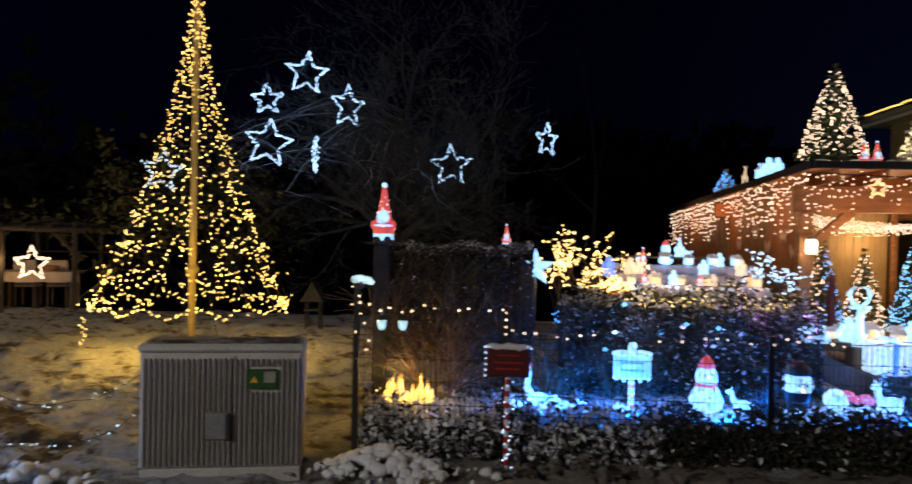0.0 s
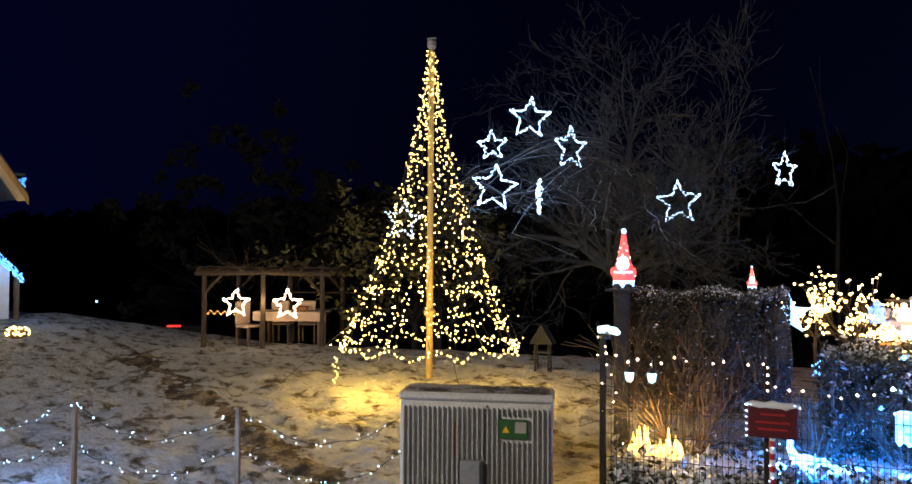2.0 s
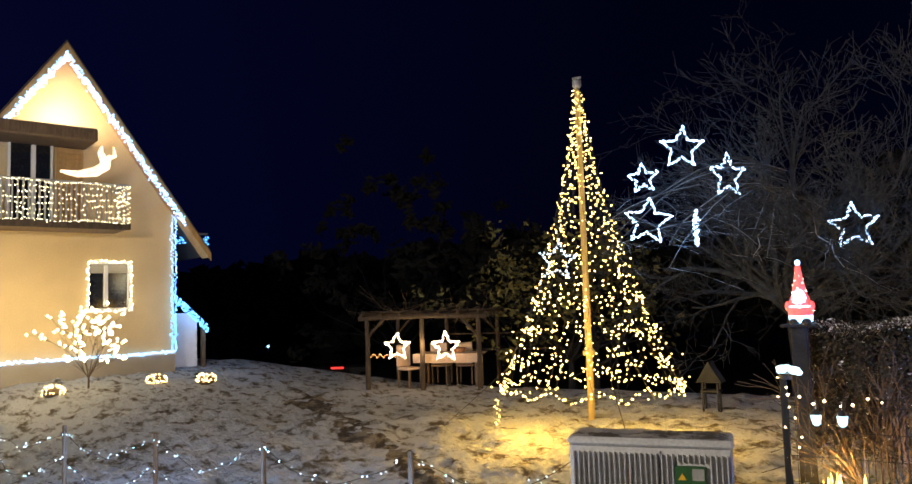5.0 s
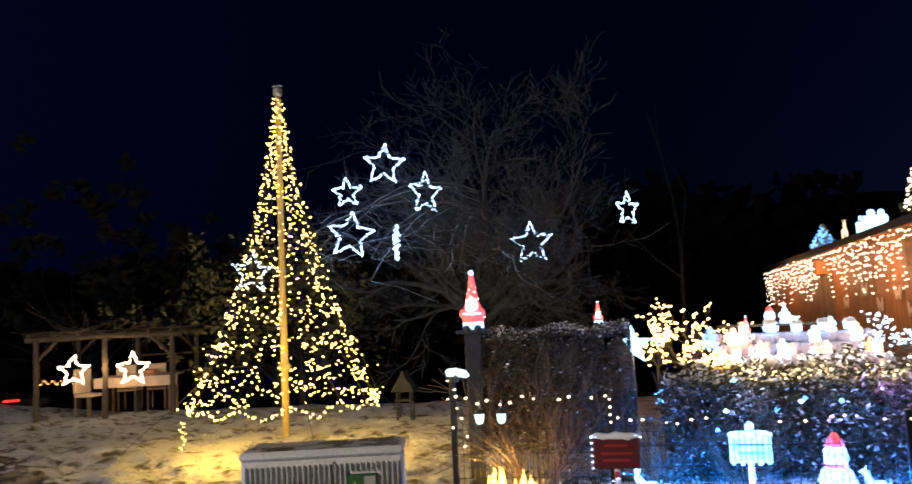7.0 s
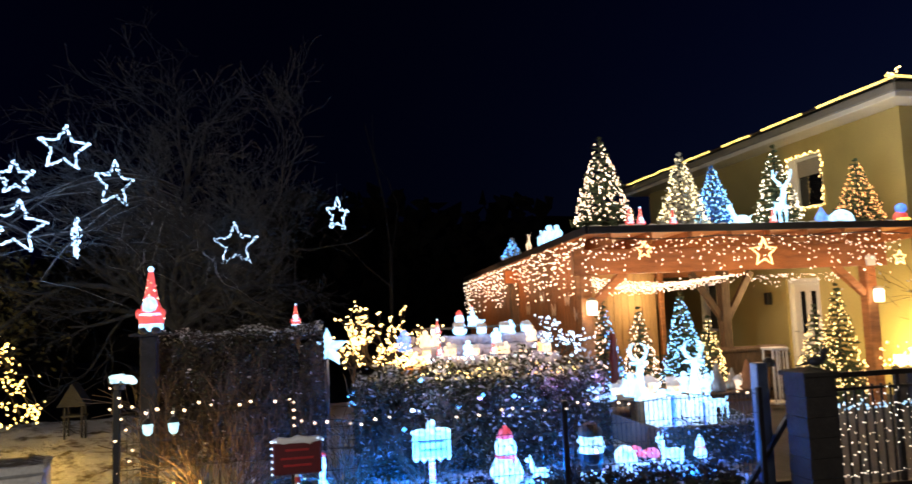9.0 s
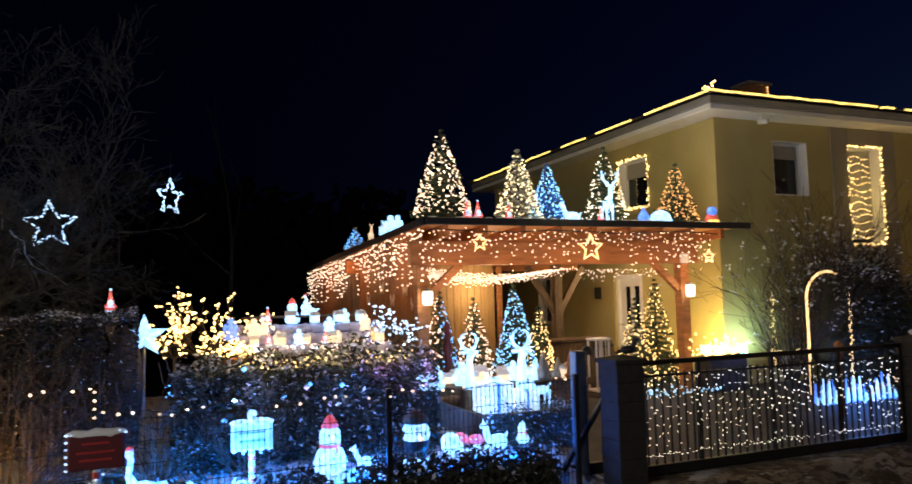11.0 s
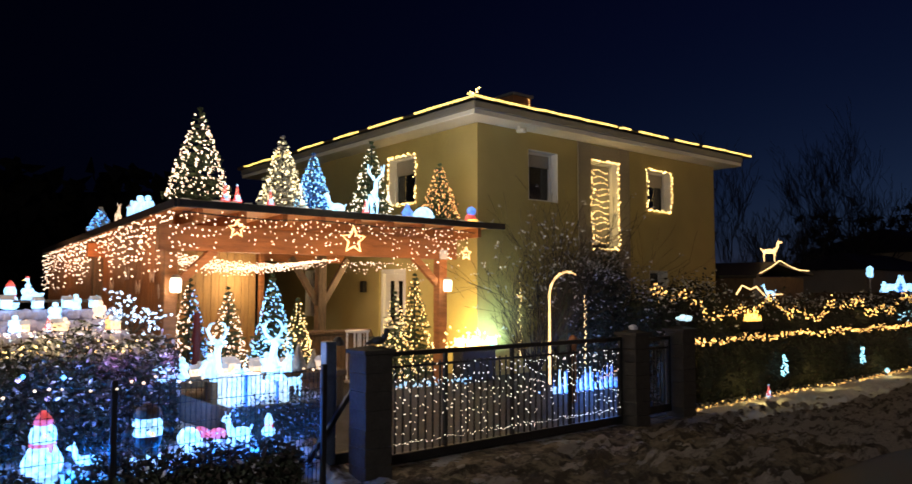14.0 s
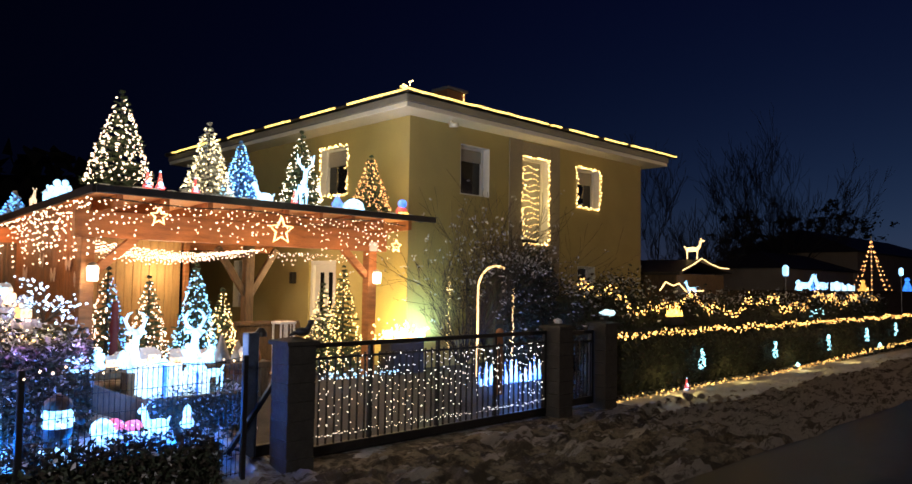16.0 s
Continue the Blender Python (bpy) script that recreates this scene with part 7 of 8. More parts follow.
for x in (16.48, 20.26, 23.94, 27.28, 30.36):
    t = thing("light_fir_stake", (x, 7.72, 0.34 + 0.2 * ease(22, 33, x)), "flat fir-shaped stake of cyan-white lights", "light tree", "light firs along the hedge")
    s = Shape()
    for k in range(46):
        f = rnd.random()
        s.bulb((rnd.uniform(-1, 1) * 0.16 * (1 - f), rnd.gauss(0, 0.02), 0.05 + 0.42 * f), 0.017)
    part("bulb_string", s, g_cyan, t, kind="stuff")
    part("stake", Shape().tube([(0, 0, -0.32), (0, 0, 0.45)], 0.008, 5), dark_grey, t)
s = Shape()
for k in range(14):
    s.bulb((21.6 + rnd.gauss(0, 0.06), 7.7, 0.14 + rnd.gauss(0, 0.04)), 0.02)
    s.bulb((28.5 + rnd.gauss(0, 0.09), 7.7, 0.34 + rnd.gauss(0, 0.04)), 0.022)
    s.bulb((27.6 + rnd.gauss(0, 0.4), 9.3, 1.33 + rnd.gauss(0, 0.1)), 0.02)
solid("hedge_lights", s, g_cyan, "small cyan lights at the foot of the hedge", "string lights", kind="stuff")


# ---------------------------------------------------------------- shed and far decorations to the side
def shed():
    t = thing("garden_shed", (21.68, 10.45, 0.3), "dark timber shed with a roofline of light tube", "shed")
    part("shed_wall", Shape().box((0.45, 1.5, 1.1), (2.9, 2.6, 2.2), 0, 0.02), raw_and_shaded_wood, t)
    s = Shape().add([(-1.2, 0, 2.16), (0, 0, 2.55), (2.1, 0, 2.25), (-1.2, 3.0, 2.16), (0, 3.0, 2.55), (2.1, 3.0, 2.25), (-1.2, 0, 2.24), (0, 0, 2.63), (2.1, 0, 2.33), (-1.2, 3.0, 2.24), (0, 3.0, 2.63), (2.1, 3.0, 2.33)],
                    [(6, 7, 10, 9), (7, 8, 11, 10), (0, 3, 4, 1), (1, 4, 5, 2), (0, 1, 7, 6), (1, 2, 8, 7), (3, 9, 10, 4), (4, 10, 11, 5), (0, 6, 9, 3), (2, 5, 11, 8)])
    part("shed_roof", s, roof_tile, t)
    part("light_tube", Shape().tube([(-1.1, -0.05, 2.29), (-0.5, -0.05, 2.47), (0, -0.05, 2.66), (0.5, -0.05, 2.52), (1.1, -0.05, 2.41), (1.7, -0.05, 2.40)], 0.015, 5), g_tube, t)
    s = Shape().tube([(-2.6, -0.2, 1.72), (-2.3, -0.2, 1.95), (-1.9, -0.2, 1.85), (-1.6, -0.2, 1.92), (-1.2, -0.2, 1.7), (-0.2, -0.2, 1.72)], 0.02, 5)
    part("light_tube", s, g_tube, t)


shed()
solid("deer_stand", Shape().box((0, 0, 0.75), (0.3, 0.2, 1.5), 0, 0.01), raw_and_shaded_wood, "dark wooden stand behind the hedge", "stand", at=(20.9, 10.3, 0.38))
quad_figure("deer_figure", (20.9, 10.3, 1.87), 0.4, "small white glowing deer beside the shed", g_body, turn=140)
t = thing("light_cone", (37.0, 10.4, 1.6), "cone of warm lights on a mast", "light tree")
s = Shape()
for k in range(8):
    a = 6.283 * k / 8 + 0.3
    for i in range(11):
        f = (i + rnd.uniform(-0.25, 0.25)) / 11
        w = 0.75 * (1 - f) ** 1.3
        s.bulb((w * math.cos(a), w * math.sin(a), 0.5 + 2.3 * f), 0.030)
part("bulb_string", s, g_amber, t, kind="stuff")
part("mast", Shape().tube([(0, 0, -1.4), (0, 0, 2.85)], 0.03, 6), steel, t)
for x, z, sz, body in ((29.1, 2.05, 0.4, g_body), (30.5, 2.05, 0.3, g_bodyb), (36.2, 2.05, 0.5, g_candle), (42.8, 2.05, 0.7, g_bodyb)):
    angel((x, 10.5, z), sz, "small glowing figure above the back hedge", body)
quad_figure("deer_figure", (31.4, 10.5, 2.05), 0.75, "white glowing lying deer above the back hedge", g_body, turn=150, lying=True)
quad_figure("deer_figure", (29.6, 10.5, 2.05), 0.7, "blue-white glowing lying deer above the back hedge", g_body, turn=-60, lying=True)
for x in (33.0, 33.7, 34.4):
    gift_box((x, 10.5, 2.05), 0.42, 0.22 + 0.1 * (x < 33.5))
for x, z in ((27.7, 2.55), (41.4, 2.8)):
    t = thing("stake_lamp", (x, 10.4, 0.2), "small blue-white lamp on a tall garden stake", "lamp", "stake lamps")
    part("lamp_glass", Shape().lathe((0, 0, z - 0.2), [(0.06, 0), (0.10, 0.06), (0.10, 0.3), (0.04, 0.38)], n=10), g_body, t)
    part("stake", Shape().tube([(0, 0, -0.2), (0, 0, z - 0.2)], 0.02, 6), steel, t)
t = thing("board_fence", (34.0, 10.5, 0.25), "dark board fence behind the lit hedge", "fence")
for k in range(100):
    part("board", Shape().box((-10.4 + 0.21 * k, 0, 0.87 + 0.01 * (k % 3)), (0.2, 0.025, 1.76), 0, 0.004), old_wood, t)
part("cap_board", Shape().box((0, 0, 1.785), (21.0, 0.36, 0.03), 0, 0.004), old_wood, t)
for z in (0.4, 1.45):
    part("rail", Shape().box((0, 0.045, z), (21.0, 0.06, 0.09)), old_wood, t)


def far_house(at, w, d, h, rise, label, turn=0):
    t = thing("far_house", at, label, "house", turn=turn)
    part("wall", Shape().box((0, 0, h / 2), (w, d, h)), plaster_grey, t)
    s = Shape().add([(-w / 2 - 0.4, -d / 2 - 0.4, h), (w / 2 + 0.4, -d / 2 - 0.4, h), (w / 2 + 0.4, d / 2 + 0.4, h), (-w / 2 - 0.4, d / 2 + 0.4, h), (-w / 2 + 2, 0, h + rise), (w / 2 - 2, 0, h + rise)], [(0, 1, 5, 4), (1, 2, 5), (2, 3, 4, 5), (3, 0, 4), (0, 3, 2, 1)])
    part("roof", s, roof_tile, t)
    return t


far_house((60.0, 18.5, 0), 23, 8, 4.3, 1.6, "dark low neighbouring house with hipped roof")
far_house((43.0, 16.6, 0), 10, 4, 3.1, 0.9, "dark low outbuilding behind the hedge")


# ---------------------------------------------------------------- lawn: stakes, pergola, birdhouse
def lawn_string():
    posts = [(-11.6, 5.55), (-9.6, 5.6), (-7.75, 5.7), (-6.0, 5.85), (-4.1, 6.1), (-2.5, 6.75)]
    t = thing("stake_fence", (0, 0, 0), "wooden stakes carrying two strings of cold white lights", "fence")
    for x, y in posts:
        z = gz(x, y)
        part("stake", Shape().box((x, y, z + 0.42), (0.05, 0.045, 1.1), 0, 0.006), raw_and_shaded_wood, t)
    for lev, top in ((0, 0.93), (1, 0.55)):
        b, w = Shape(), Shape()
        for (x0, y0), (x1, y1) in zip(posts, posts[1:]):
            pts = []
            for i in range(11):
                f = i / 10
                x, y = x0 + (x1 - x0) * f, y0 + (y1 - y0) * f
                pts.append((x, y - 0.03 + rnd.gauss(0, 0.02), gz(x, y) + top - 0.34 * math.sin(math.pi * f) + rnd.gauss(0, 0.025)))
            w.tube(pts, 0.004, 3, caps=False)
            for i in range(19):
                f = min(0.999, max(0.0, (i // 3 * 3 + 1.5 + rnd.gauss(0, 0.9)) / 19)) * 10
                j = min(9, int(f))
                p = Vector(pts[j]).lerp(Vector(pts[j + 1]), f - j)
                b.bulb((p.x, p.y - 0.01, p.z + rnd.gauss(0, 0.022)), rnd.uniform(0.006, 0.012), rnd.choice((0, 0, 0, 1)))
        part("light_string", b, [g_cold, g_cyan], t, kind="stuff")
        part("cable", w, black_metal, t)


lawn_string()


def pergola():
    t = thing("pergola", (-8.97, 13.38, 0.52), "rustic round-timber pergola with a vine-covered roof", "pergola", turn=18)
    for x in (-1.3, 0.0, 1.3):
        for y in (0.0, 2.2):
            part("post", Shape().tube([(x, y, -0.15), (x + 0.01, y, 0.8), (x, y, 1.62)], [0.062, 0.055, 0.05], 9), old_wood, t)
    for y in (0.0, 2.2):
        part("beam", Shape().tube([(-1.5, y, 1.64), (0, y, 1.67), (1.5, y, 1.64)], 0.055, 8), old_wood, t)
    for k in range(7):
        x = -1.35 + 0.45 * k
        part("rafter", Shape().tube([(x, -0.25, 1.73), (x + 0.03, 2.45, 1.74)], 0.035, 6), old_wood, t)
    for a, b in (((-1.3, 0, 1.2), (-0.9, 0, 1.62)), ((1.3, 0, 1.2), (0.9, 0, 1.62)), ((-1.3, 2.2, 1.2), (-0.9, 2.2, 1.62)), ((1.3, 2.2, 1.2), (0.9, 2.2, 1.62))):
        part("brace", Shape().tube([a, b], 0.035, 6), old_wood, t)
    for z in (0.75, 1.15):
        part("rail", Shape().tube([(0.0, 2.2, z), (2.6, 2.3, z)], 0.02, 5), old_wood, t)
    s = Shape()
    for k in range(34):
        branch(s, (rnd.uniform(-1.3, 1.3), rnd.uniform(0, 2.2), 1.77), (rnd.gauss(0, 1), rnd.gauss(0, 0.6), 0.1), 0.7, 0.012, 1, 0.4, 2, 0.8, -0.05)
    part("vine", s, twig, t, kind="stuff")


pergola()
t = thing("garden_table", (-8.75, 14.25, 0.55), "long table under a pale tablecloth in the pergola", "table", turn=18)
part("tabletop", Shape().box((0, 0, 0.72), (1.5, 0.7, 0.04), 0, 0.01), raw_and_shaded_wood, t)
for x in (-0.65, 0.65):
    for y in (-0.28, 0.28):
        part("leg", Shape().box((x, y, 0.35), (0.06, 0.06, 0.7)), raw_and_shaded_wood, t)
s = Shape().box((0, 0, 0.755), (1.58, 0.78, 0.015), 0, 0.005)
for k in range(26):
    x = -0.78 + 1.56 * k / 25
    s.box((x, -0.39 - 0.012 * math.sin(k * 1.4), 0.66), (0.066, 0.015, 0.2))
solid("tablecloth", s, cloth, "pale tablecloth draped over the garden table", "tablecloth", at=(-8.75, 14.25, 0.55), turn=18)
for dx, dy, turn in ((-0.95, -0.25, 60), (0.2, 0.6, 180), (-0.4, 0.6, 175)):
    t = thing("garden_chair", (-8.75 + dx * 0.95 - dy * 0.31, 14.25 + dx * 0.31 + dy * 0.95, 0.55), "garden chair with a pale padded cover", "chair", "pergola chairs", 18 + turn)
    part("seat", Shape().box((0, 0, 0.43), (0.42, 0.42, 0.06), 0, 0.02), cloth, t)
    part("backrest", Shape().box((0, 0.2, 0.72), (0.42, 0.06, 0.5), 0, 0.02), cloth, t)
    for x in (-0.18, 0.18):
        for y in (-0.18, 0.18):
            part("leg", Shape().box((x, y, 0.2), (0.035, 0.035, 0.42)), raw_and_shaded_wood, t)
solid("bread_basket", Shape().lathe((0, 0, 0), [(0.12, 0), (0.16, 0.08), (0.15, 0.1)], n=12), terracotta, "small brown basket on the garden table", "basket", at=(-8.6, 14.35, 1.32))
s = Shape()
for k in range(30):
    s.bulb((-10.6 + 0.03 * k, 13.4, 1.28 + 0.04 * math.sin(k)), 0.013)
solid("string_lights", s, g_amber, "short amber light string on the pergola post", "string lights", kind="stuff")


def birdhouse():
    t = thing("birdhouse", (-2.45, 12.2, 0.46), "weathered wooden bird feeder with a steep roof", "birdhouse", size=0.84)
    for x in (-0.14, 0.14):
        for y in (-0.1, 0.1):
            part("leg", Shape().box((x, y, 0.3), (0.035, 0.035, 0.8)), bark, t)
    part("tray", Shape().box((0, 0, 0.55), (0.36, 0.3, 0.04), 0, 0.006), bark, t)
    s = Shape().add([(-0.24, -0.2, 0.72), (0.24, -0.2, 0.72), (0, -0.2, 1.12), (-0.24, 0.2, 0.72), (0.24, 0.2, 0.72), (0, 0.2, 1.12)], [(0, 1, 2), (3, 5, 4), (0, 2, 5, 3), (1, 4, 5, 2), (0, 3, 4, 1)])
    part("roof", s, bark, t)


birdhouse()


# ---------------------------------------------------------------- neighbouring gabled house
def neighbour():
    t = thing("gabled_house", (-15.3, 11.65, 0.7), "beige gabled house outlined with pale blue lights", "house", turn=72)
    W, D, E, R = 5.2, 8.0, 4.15, 3.74
    a = -W
    hole = (-1.98, -1.02, 1.84, 3.0)
    s = wall_with_holes(Shape(), W, -0.4, E, [(hole[0] + W, hole[1] + W, hole[2], hole[3])])
    s.v = [(x - W, y, z) for x, y, z in s.v]
    part("wall", s, plaster_beige, t, "beige rendered gable wall")
    s = Shape().add([(a, 0, E), (0, 0, E), (a / 2, 0, E + R), (a, 0.3, E), (0, 0.3, E), (a / 2, 0.3, E + R)], [(0, 1, 2), (5, 4, 3), (0, 2, 5, 3), (1, 4, 5, 2), (0, 3, 4, 1)])
    part("gable", s, plaster_beige, t, "beige rendered gable top")
    s = Shape().box((-0.15, D / 2 + 0.15, (E - 0.4) / 2), (0.3, D - 0.3, E + 0.4)).box((a + 0.15, D / 2 + 0.15, (E - 0.4) / 2), (0.3, D - 0.3, E + 0.4)).box((a / 2, D, (E - 0.4) / 2), (W, 0.3, E + 0.4))
    part("wall", s, plaster_beige, t)
    part("plinth", Shape().box((a / 2, -0.02, 0.15), (W + 0.04, 0.06, 1.1)), plaster_grey, t, "grey plinth")
    roof = new("roof")
    roof.parent = t
    k = R / (W / 2)
    for sx in (-1, 1):
        x0, x1 = a / 2, a / 2 + sx * (W / 2 + 0.72)
        z0, z1 = E + R + 0.02, E + R + 0.02 - k * (W / 2 + 0.72)
        s = Shape().add([(x0, -0.6, z0), (x1, -0.6, z1), (x1, D + 0.4, z1), (x0, D + 0.4, z0), (x0, -0.6, z0 + 0.12), (x1, -0.6, z1 + 0.12), (x1, D + 0.4, z1 + 0.12), (x0, D + 0.4, z0 + 0.12)],
                        [(0, 1, 2, 3), (7, 6, 5, 4), (0, 4, 5, 1), (1, 5, 6, 2), (2, 6, 7, 3), (3, 7, 4, 0)])
        part("roof_slope", s, roof_tile, roof)
        s = Shape().add([(x0, -0.63, z0 + 0.05), (x1, -0.63, z1 + 0.05), (x1, -0.63, z1 - 0.14), (x0, -0.63, z0 - 0.24), (x0, -0.602, z0 + 0.05), (x1, -0.602, z1 + 0.05), (x1, -0.602, z1 - 0.14), (x0, -0.602, z0 - 0.24)],
                        [(0, 3, 2, 1), (4, 5, 6, 7), (0, 1, 5, 4), (1, 2, 6, 5), (2, 3, 7, 6), (3, 0, 4, 7)])
        part("barge_board", s, ochre_board, roof, "ochre timber barge board")
        # purlin soffit boards between wall and verge
        s = Shape().add([(x0, -0.6, z0 - 0.02), (x1, -0.6, z1 - 0.02), (x1, 0.0, z1 - 0.02), (x0, 0.0, z0 - 0.02)], [(0, 1, 2, 3)])
        s.add([(x0, -0.6, z0 - 0.04), (x1, -0.6, z1 - 0.04), (x1, 0.0, z1 - 0.04), (x0, 0.0, z0 - 0.04)], [(3, 2, 1, 0)])
        part("soffit", s, ochre_board, roof)
        s = Shape()
        end = 0.80
        for i in range(150):
            f = end * i / 150
            for j in range(3):
                s.bulb((x0 + (x1 - x0) * f + rnd.gauss(0, 0.02), -0.66, z0 - 0.2 + (z1 - z0 + 0.1) * f - 0.06 * j + rnd.gauss(0, 0.03)), rnd.uniform(0.016, 0.028), 0)
        part("verge_light_string", s, glow("pale_blue_bulb", (0.22, 0.50, 1.0), 3.5), roof, "pale blue lights along the verge", kind="stuff")
    s = Shape()
    for i in range(80):
        z = 0.8 + (E - 0.7) * i / 80
        s.bulb((0.03 + rnd.gauss(0, 0.02), -0.05, z), rnd.uniform(0.018, 0.026), 0 if z < 2.6 else 1)
        s.bulb((-0.05 + rnd.gauss(0, 0.02), -0.05, z), rnd.uniform(0.014, 0.022), 0 if z < 2.6 else 1)
    for i in range(210):
        s.bulb((a * i / 210, -0.08, 0.76 + rnd.gauss(0, 0.02)), rnd.uniform(0.018, 0.026), 1)
    part("wall_lights", s, [g_ice, glow("pale_blue_bulb", (0.22, 0.50, 1.0), 3.5)], t, "cold lights along the corner and plinth", kind="stuff")
    b = new("balcony")
    b.parent = t
    part("balcony_floor", Shape().box((-3.3, -0.6, 3.72), (3.8, 1.2, 0.12), 0, 0.02), raw_and_shaded_wood, b)
    part("fascia", Shape().box((-3.3, -1.21, 3.72), (3.84, 0.02, 0.16), 0, 0.004), old_wood, b)
    for i in range(37):
        part("baluster", Shape().box((-5.15 + 0.102 * i, -1.17, 4.22), (0.03, 0.03, 0.86)), steel, b)
    part("handrail", Shape().box((-3.3, -1.17, 4.66), (3.84, 0.07, 0.05), 0, 0.01), steel, b)
    part("side_rail", Shape().box((-1.42, -0.6, 4.66), (0.06, 1.08, 0.05), 0, 0.01), steel, b)
    s = Shape()
    for row in range(8):
        for i in range(78):
            if rnd.random() < (1.0 if row in (0, 7) else 0.62):
                x = -5.2 + 3.8 * i / 78
                s.bulb((x + rnd.gauss(0, 0.015), -1.22, 3.8 + 0.118 * row + 0.02 * math.sin(x * 5 + row) + rnd.gauss(0, 0.012)), rnd.uniform(0.010, 0.017))
    for row in range(8):
        for i in range(20):
            if rnd.random() < 0.7:
                s.bulb((-1.38, -1.17 + 0.058 * i, 3.8 + 0.118 * row + rnd.gauss(0, 0.012)), rnd.uniform(0.010, 0.017))
    part("light_net", s, glow("cream_bulb", (1.0, 0.86, 0.5), 4), b, "rows of cream fairy lights", kind="stuff")
    part("awning", Shape().box((-3.75, -0.55, 5.78), (3.4, 1.1, 0.30), 0, 0.03), raw_and_shaded_wood, b, "brown timber canopy beam")
    part("shutter_panel", Shape().box((-2.39, -0.03, 4.75), (0.56, 0.05, 1.75), 0, 0.01), ochre_board, b, "ochre slatted shutter")
    for i in range(14):
        part("shutter_slat", Shape().box((-2.39, -0.065, 3.98 + 0.118 * i), (0.48, 0.02, 0.05), 0, 0.006), ochre_board, b)
    window_unit("window", hole[1] - hole[0], hole[3] - hole[2], t, ((hole[0] + hole[1]) / 2, 0.14, hole[2]), 0, 0.22, lights=glow("ivory_bulb", (1.0, 0.88, 0.55), 5), out=0.18, deep=0.12, mullion=-0.06)
    window_unit("balcony_door", 0.9, 1.9, t, (-3.2, -0.06, 3.8), 0, trim=False, mullion=0.05)
    part("sleigh_light", Shape().tube([(-2.85, -1.3, 4.86), (-2.5, -1.3, 4.82), (-2.15, -1.3, 4.9), (-1.95, -1.3, 5.05), (-1.85, -1.3, 5.3)], [0.03, 0.08, 0.11, 0.12, 0.03], 7).tube([(-1.95, -1.3, 5.1), (-2.05, -1.3, 5.35), (-2.02, -1.3, 5.5)], [0.09, 0.06, 0.02], 6).tube([(-1.9, -1.3, 5.2), (-1.75, -1.3, 5.3), (-1.78, -1.3, 5.5)], [0.05, 0.05, 0.015], 6), g_bodyw, t, "lit sleigh on the balcony", smooth=True)
    p = new("porch")
    p.parent = t
    s = Shape().add([(0.02, 0.6, 2.25), (1.1, 0.6, 1.25), (1.1, 3.6, 1.25), (0.02, 3.6, 2.25), (0.02, 0.6, 2.35), (1.1, 0.6, 1.35), (1.1, 3.6, 1.35), (0.02, 3.6, 2.35)], [(0, 1, 2, 3), (7, 6, 5, 4), (0, 4, 5, 1), (1, 5, 6, 2), (2, 6, 7, 3), (3, 7, 4, 0)])
    part("porch_roof", s, roof_tile, p)
    part("porch_wall", Shape().box((0.45, 0.75, 1.0), (0.8, 0.08, 1.4)), white_paint, p)
    s = Shape()
    for i in range(190):
        f = rnd.random()
        s.bulb((0.05 + 1.05 * f, 0.55, 2.38 - 1.0 * f - 0.24 * rnd.random()), rnd.uniform(0.012, 0.022))
    for i in range(60):
        s.bulb((0.1 + 0.95 * rnd.random(), 0.4, 3.5 + 0.26 * rnd.random()), rnd.uniform(0.012, 0.02))
    part("icicle_light_string", s, g_ice, p, kind="stuff")
    part("gutter_board", Shape().box((0.55, 0.46, 3.78), (0.98, 0.08, 0.05)), raw_and_shaded_wood, p)
    part("porch_post", Shape().box((1.0, 0.68, 0.45), (0.1, 0.1, 1.7)), raw_and_shaded_wood, p)


neighbour()
bulb_tree("lit_shrub", (-14.6, 9.0, 0.85), 1.75, 1.1, "bare shrub densely wound with warm lights before the gable", glow("butter_bulb", (1.0, 0.82, 0.45), 6), 53, 3, 0.035, 8, 0.4, 2)
for x, y in ((-14.7, 8.3), (-13.9, 10.15), (-13.3, 11.0)):
    t = thing("basket_light", (x, y, gz(x, y) - 0.02), "low ball of golden wire lights on the snow", "lamp", "golden lawn lights")
    part("wire_body", Shape().ball((0, 0, 0.12), (0.2, 0.2, 0.12), 0, 10, 6), raw_and_shaded_wood, t)
    s = Shape()
    for k in range(60):
        a, f = rnd.uniform(0, 6.28), rnd.uniform(-0.4, 1)
        c = math.sqrt(max(0, 1 - f * f))
        s.bulb((0.22 * c * math.cos(a), 0.22 * c * math.sin(a), 0.14 + 0.13 * f), 0.02)
    part("bulb_string", s, g_gold, t, kind="stuff")


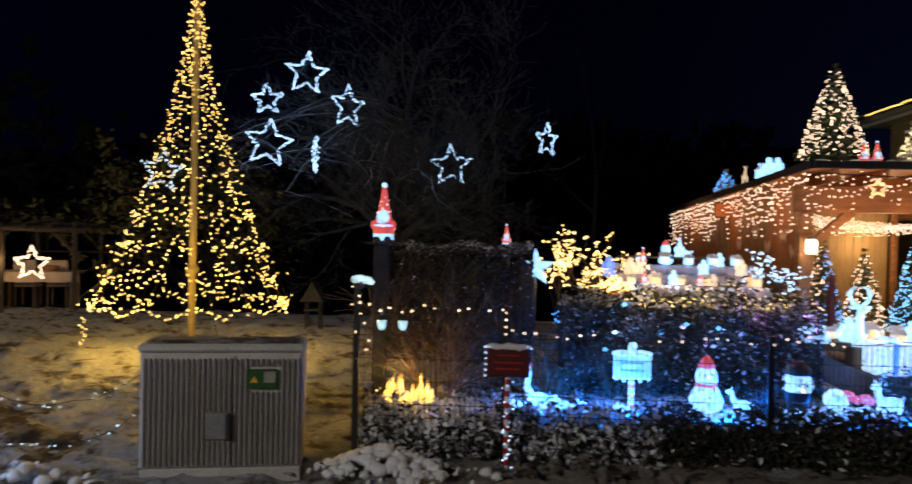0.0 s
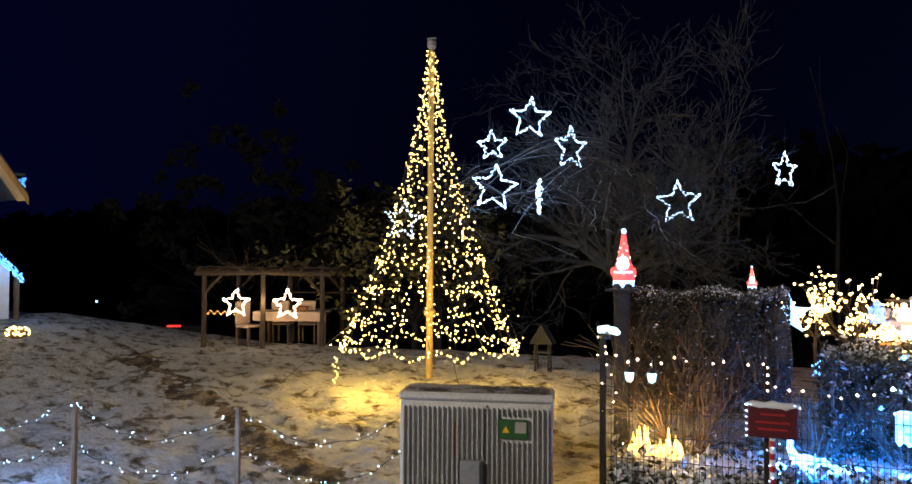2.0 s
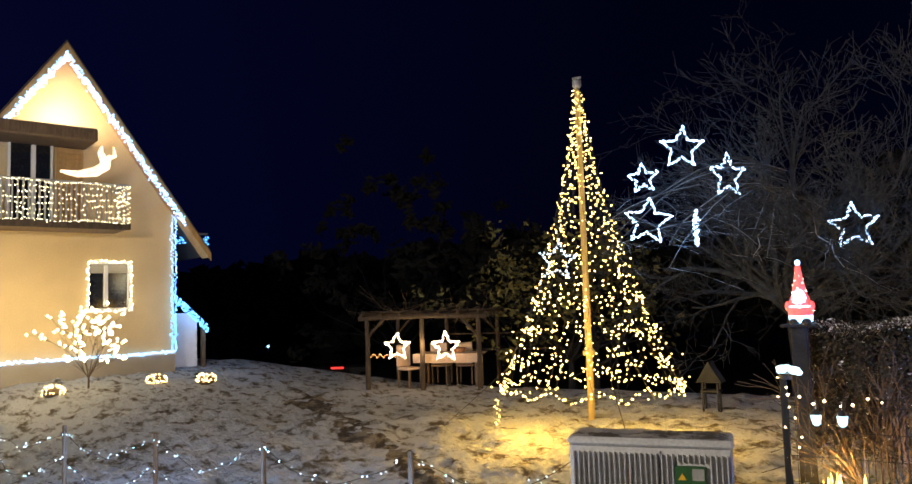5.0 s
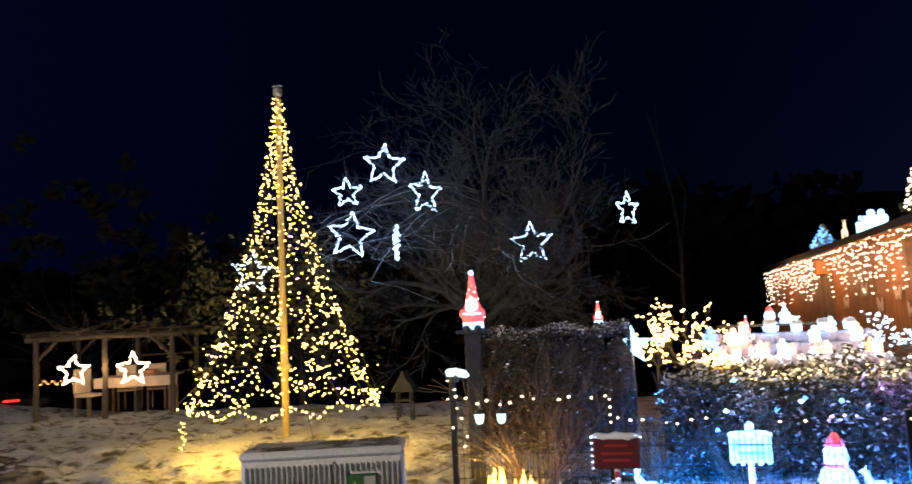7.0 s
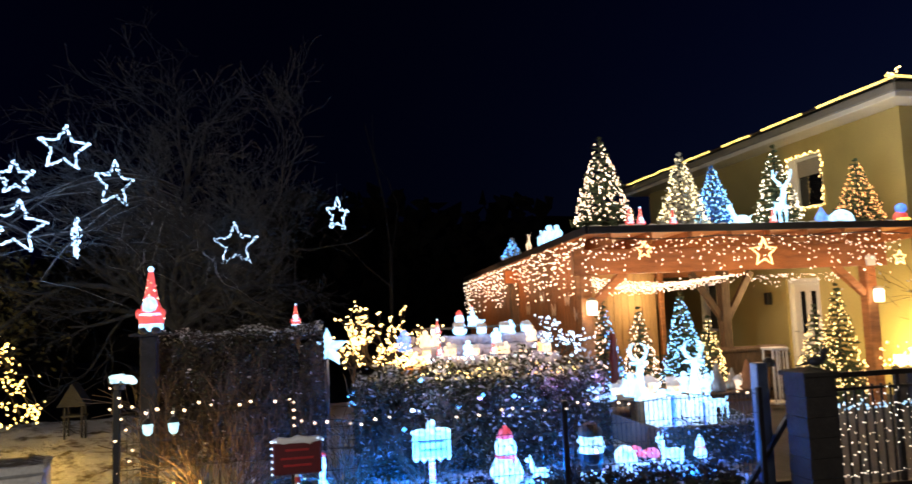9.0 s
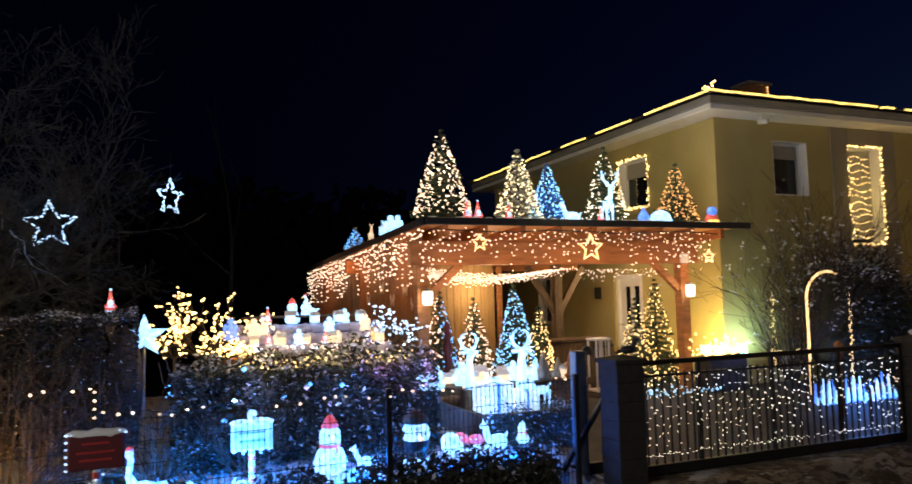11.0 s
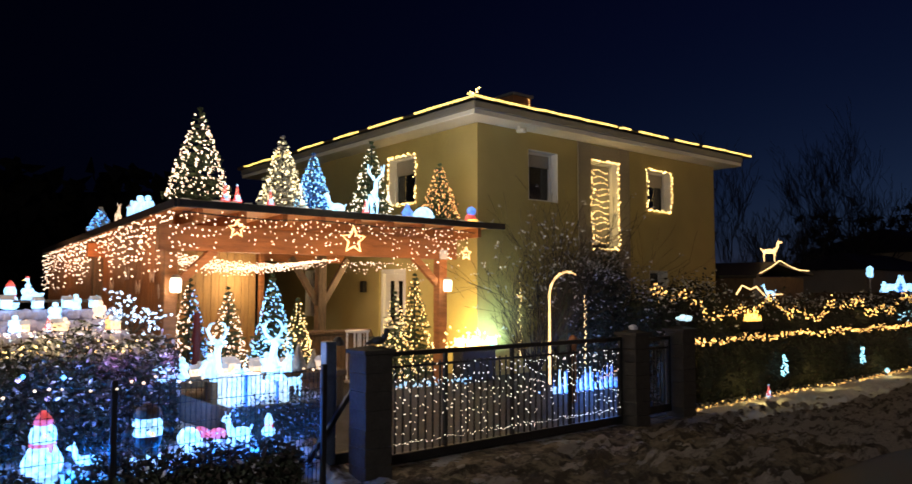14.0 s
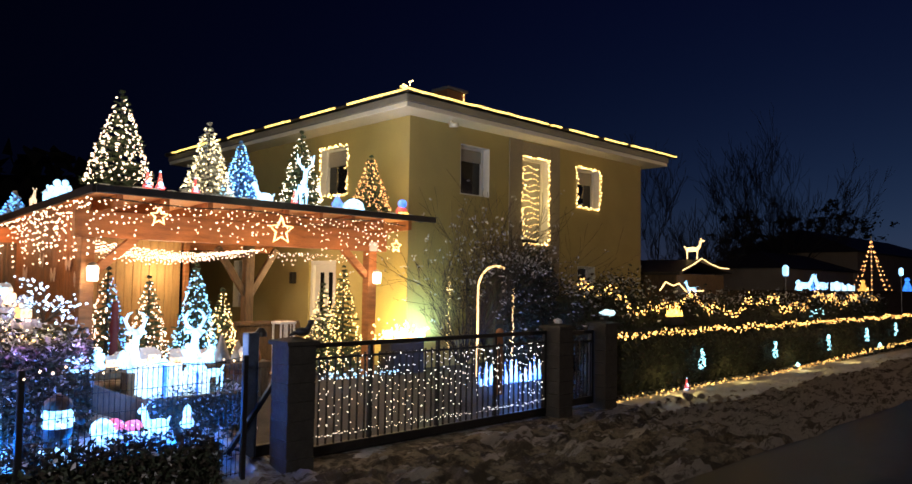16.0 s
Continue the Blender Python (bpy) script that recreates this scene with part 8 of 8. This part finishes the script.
t = thing("parked_car", (-27.5, 31.2, -1.68), "dark parked car with one red tail light far off", "car", turn=40)
part("body", Shape().box((0, 0, 0.55), (4.0, 1.7, 0.55), 0, 0.15), dark_grey, t)
part("cabin", Shape().box((-0.2, 0, 1.05), (2.0, 1.5, 0.55), 0, 0.22), pane, t)
for x in (-1.25, 1.25):
    for y in (-0.8, 0.8):
        part("wheel", Shape().tube([(x, y - 0.09, 0.31), (x, y + 0.09, 0.31)], 0.31, 14), dark_grey, t)
part("tail_light", Shape().box((0.3, -0.87, 0.68), (0.7, 0.05, 0.12), 0, 0.02), g_red, t)
for x, y, z in ((-32.1, 30.8, 1.75),):
    t = thing("garden_lamp", (x, y, -1.68), "small white lamp on a far garden post", "lamp", "far garden lamps")
    part("post", Shape().tube([(0, 0, 0), (0, 0, z)], 0.03, 6), dark_grey, t)
    part("lamp_glass", Shape().lathe((0, 0, z), [(0.04, 0), (0.07, 0.03), (0.07, 0.10), (0.03, 0.13)], n=10), g_body, t)


# ---------------------------------------------------------------- snow lumps by the road
def snow_heap(at, w, n, seed, m, label):
    q = random.Random(seed)
    s = Shape()
    for k in range(n):
        r = q.uniform(0.015, 0.07) * (1 if q.random() < 0.7 else 0.5)
        x, y = q.gauss(0, w), q.gauss(0, 0.17)
        z = max(0, 0.20 * math.exp(-(x / w) ** 2 - (y / 0.2) ** 2)) - 0.02
        rr = (r * q.uniform(0.8, 1.3), r * q.uniform(0.8, 1.3), r * q.uniform(0.7, 1.0))
        n0 = len(s.v)
        s.ball((x, y, z), rr, 0, 8, 6)
        for i in range(n0, len(s.v)):
            v = Vector(s.v[i])
            s.v[i] = tuple(v + Vector((1, 1, 1)) * 0.02 * noise.noise(v * 23))
    return solid("snow_heap", s, m, label, "snow", "snow heaps on the verge", at=at, kind="stuff", smooth=True)


snow_heap((-0.25, 6.75, 0.06), 0.36, 260, 61, snow, "heap of dirty snow lumps beside the cabinet")
snow_heap((-3.6, 5.95, 0.05), 0.5, 60, 62, snow, "heap of shovelled snow before the stakes")
snow_heap((1.7, 6.75, 0.03), 0.7, 60, 63, slush, "low heap of crusted snow along the fence")
snow_heap((13.5, 6.6, 0.05), 1.2, 80, 65, slush, "low heap of crusted snow on the verge")

# fallen leaves and twigs on the snowy bed
s = Shape()
q = random.Random(77)
for k in range(2600):
    x, y = q.uniform(-0.4, 5.8), q.uniform(7.6, 8.7)
    if noise.noise(Vector((x * 2.2, y * 3, 6))) > -0.05:
        s.leaf((x, y, gz(x, y) + q.uniform(0.0, 0.11)), q.uniform(0.04, 0.10), 0 if q.random() < 0.8 else 1)
solid("bed_litter", s, [leaf_dark, leaf_snow], "dark leaves and stalks poking through the snowy bed", "plants", kind="stuff")
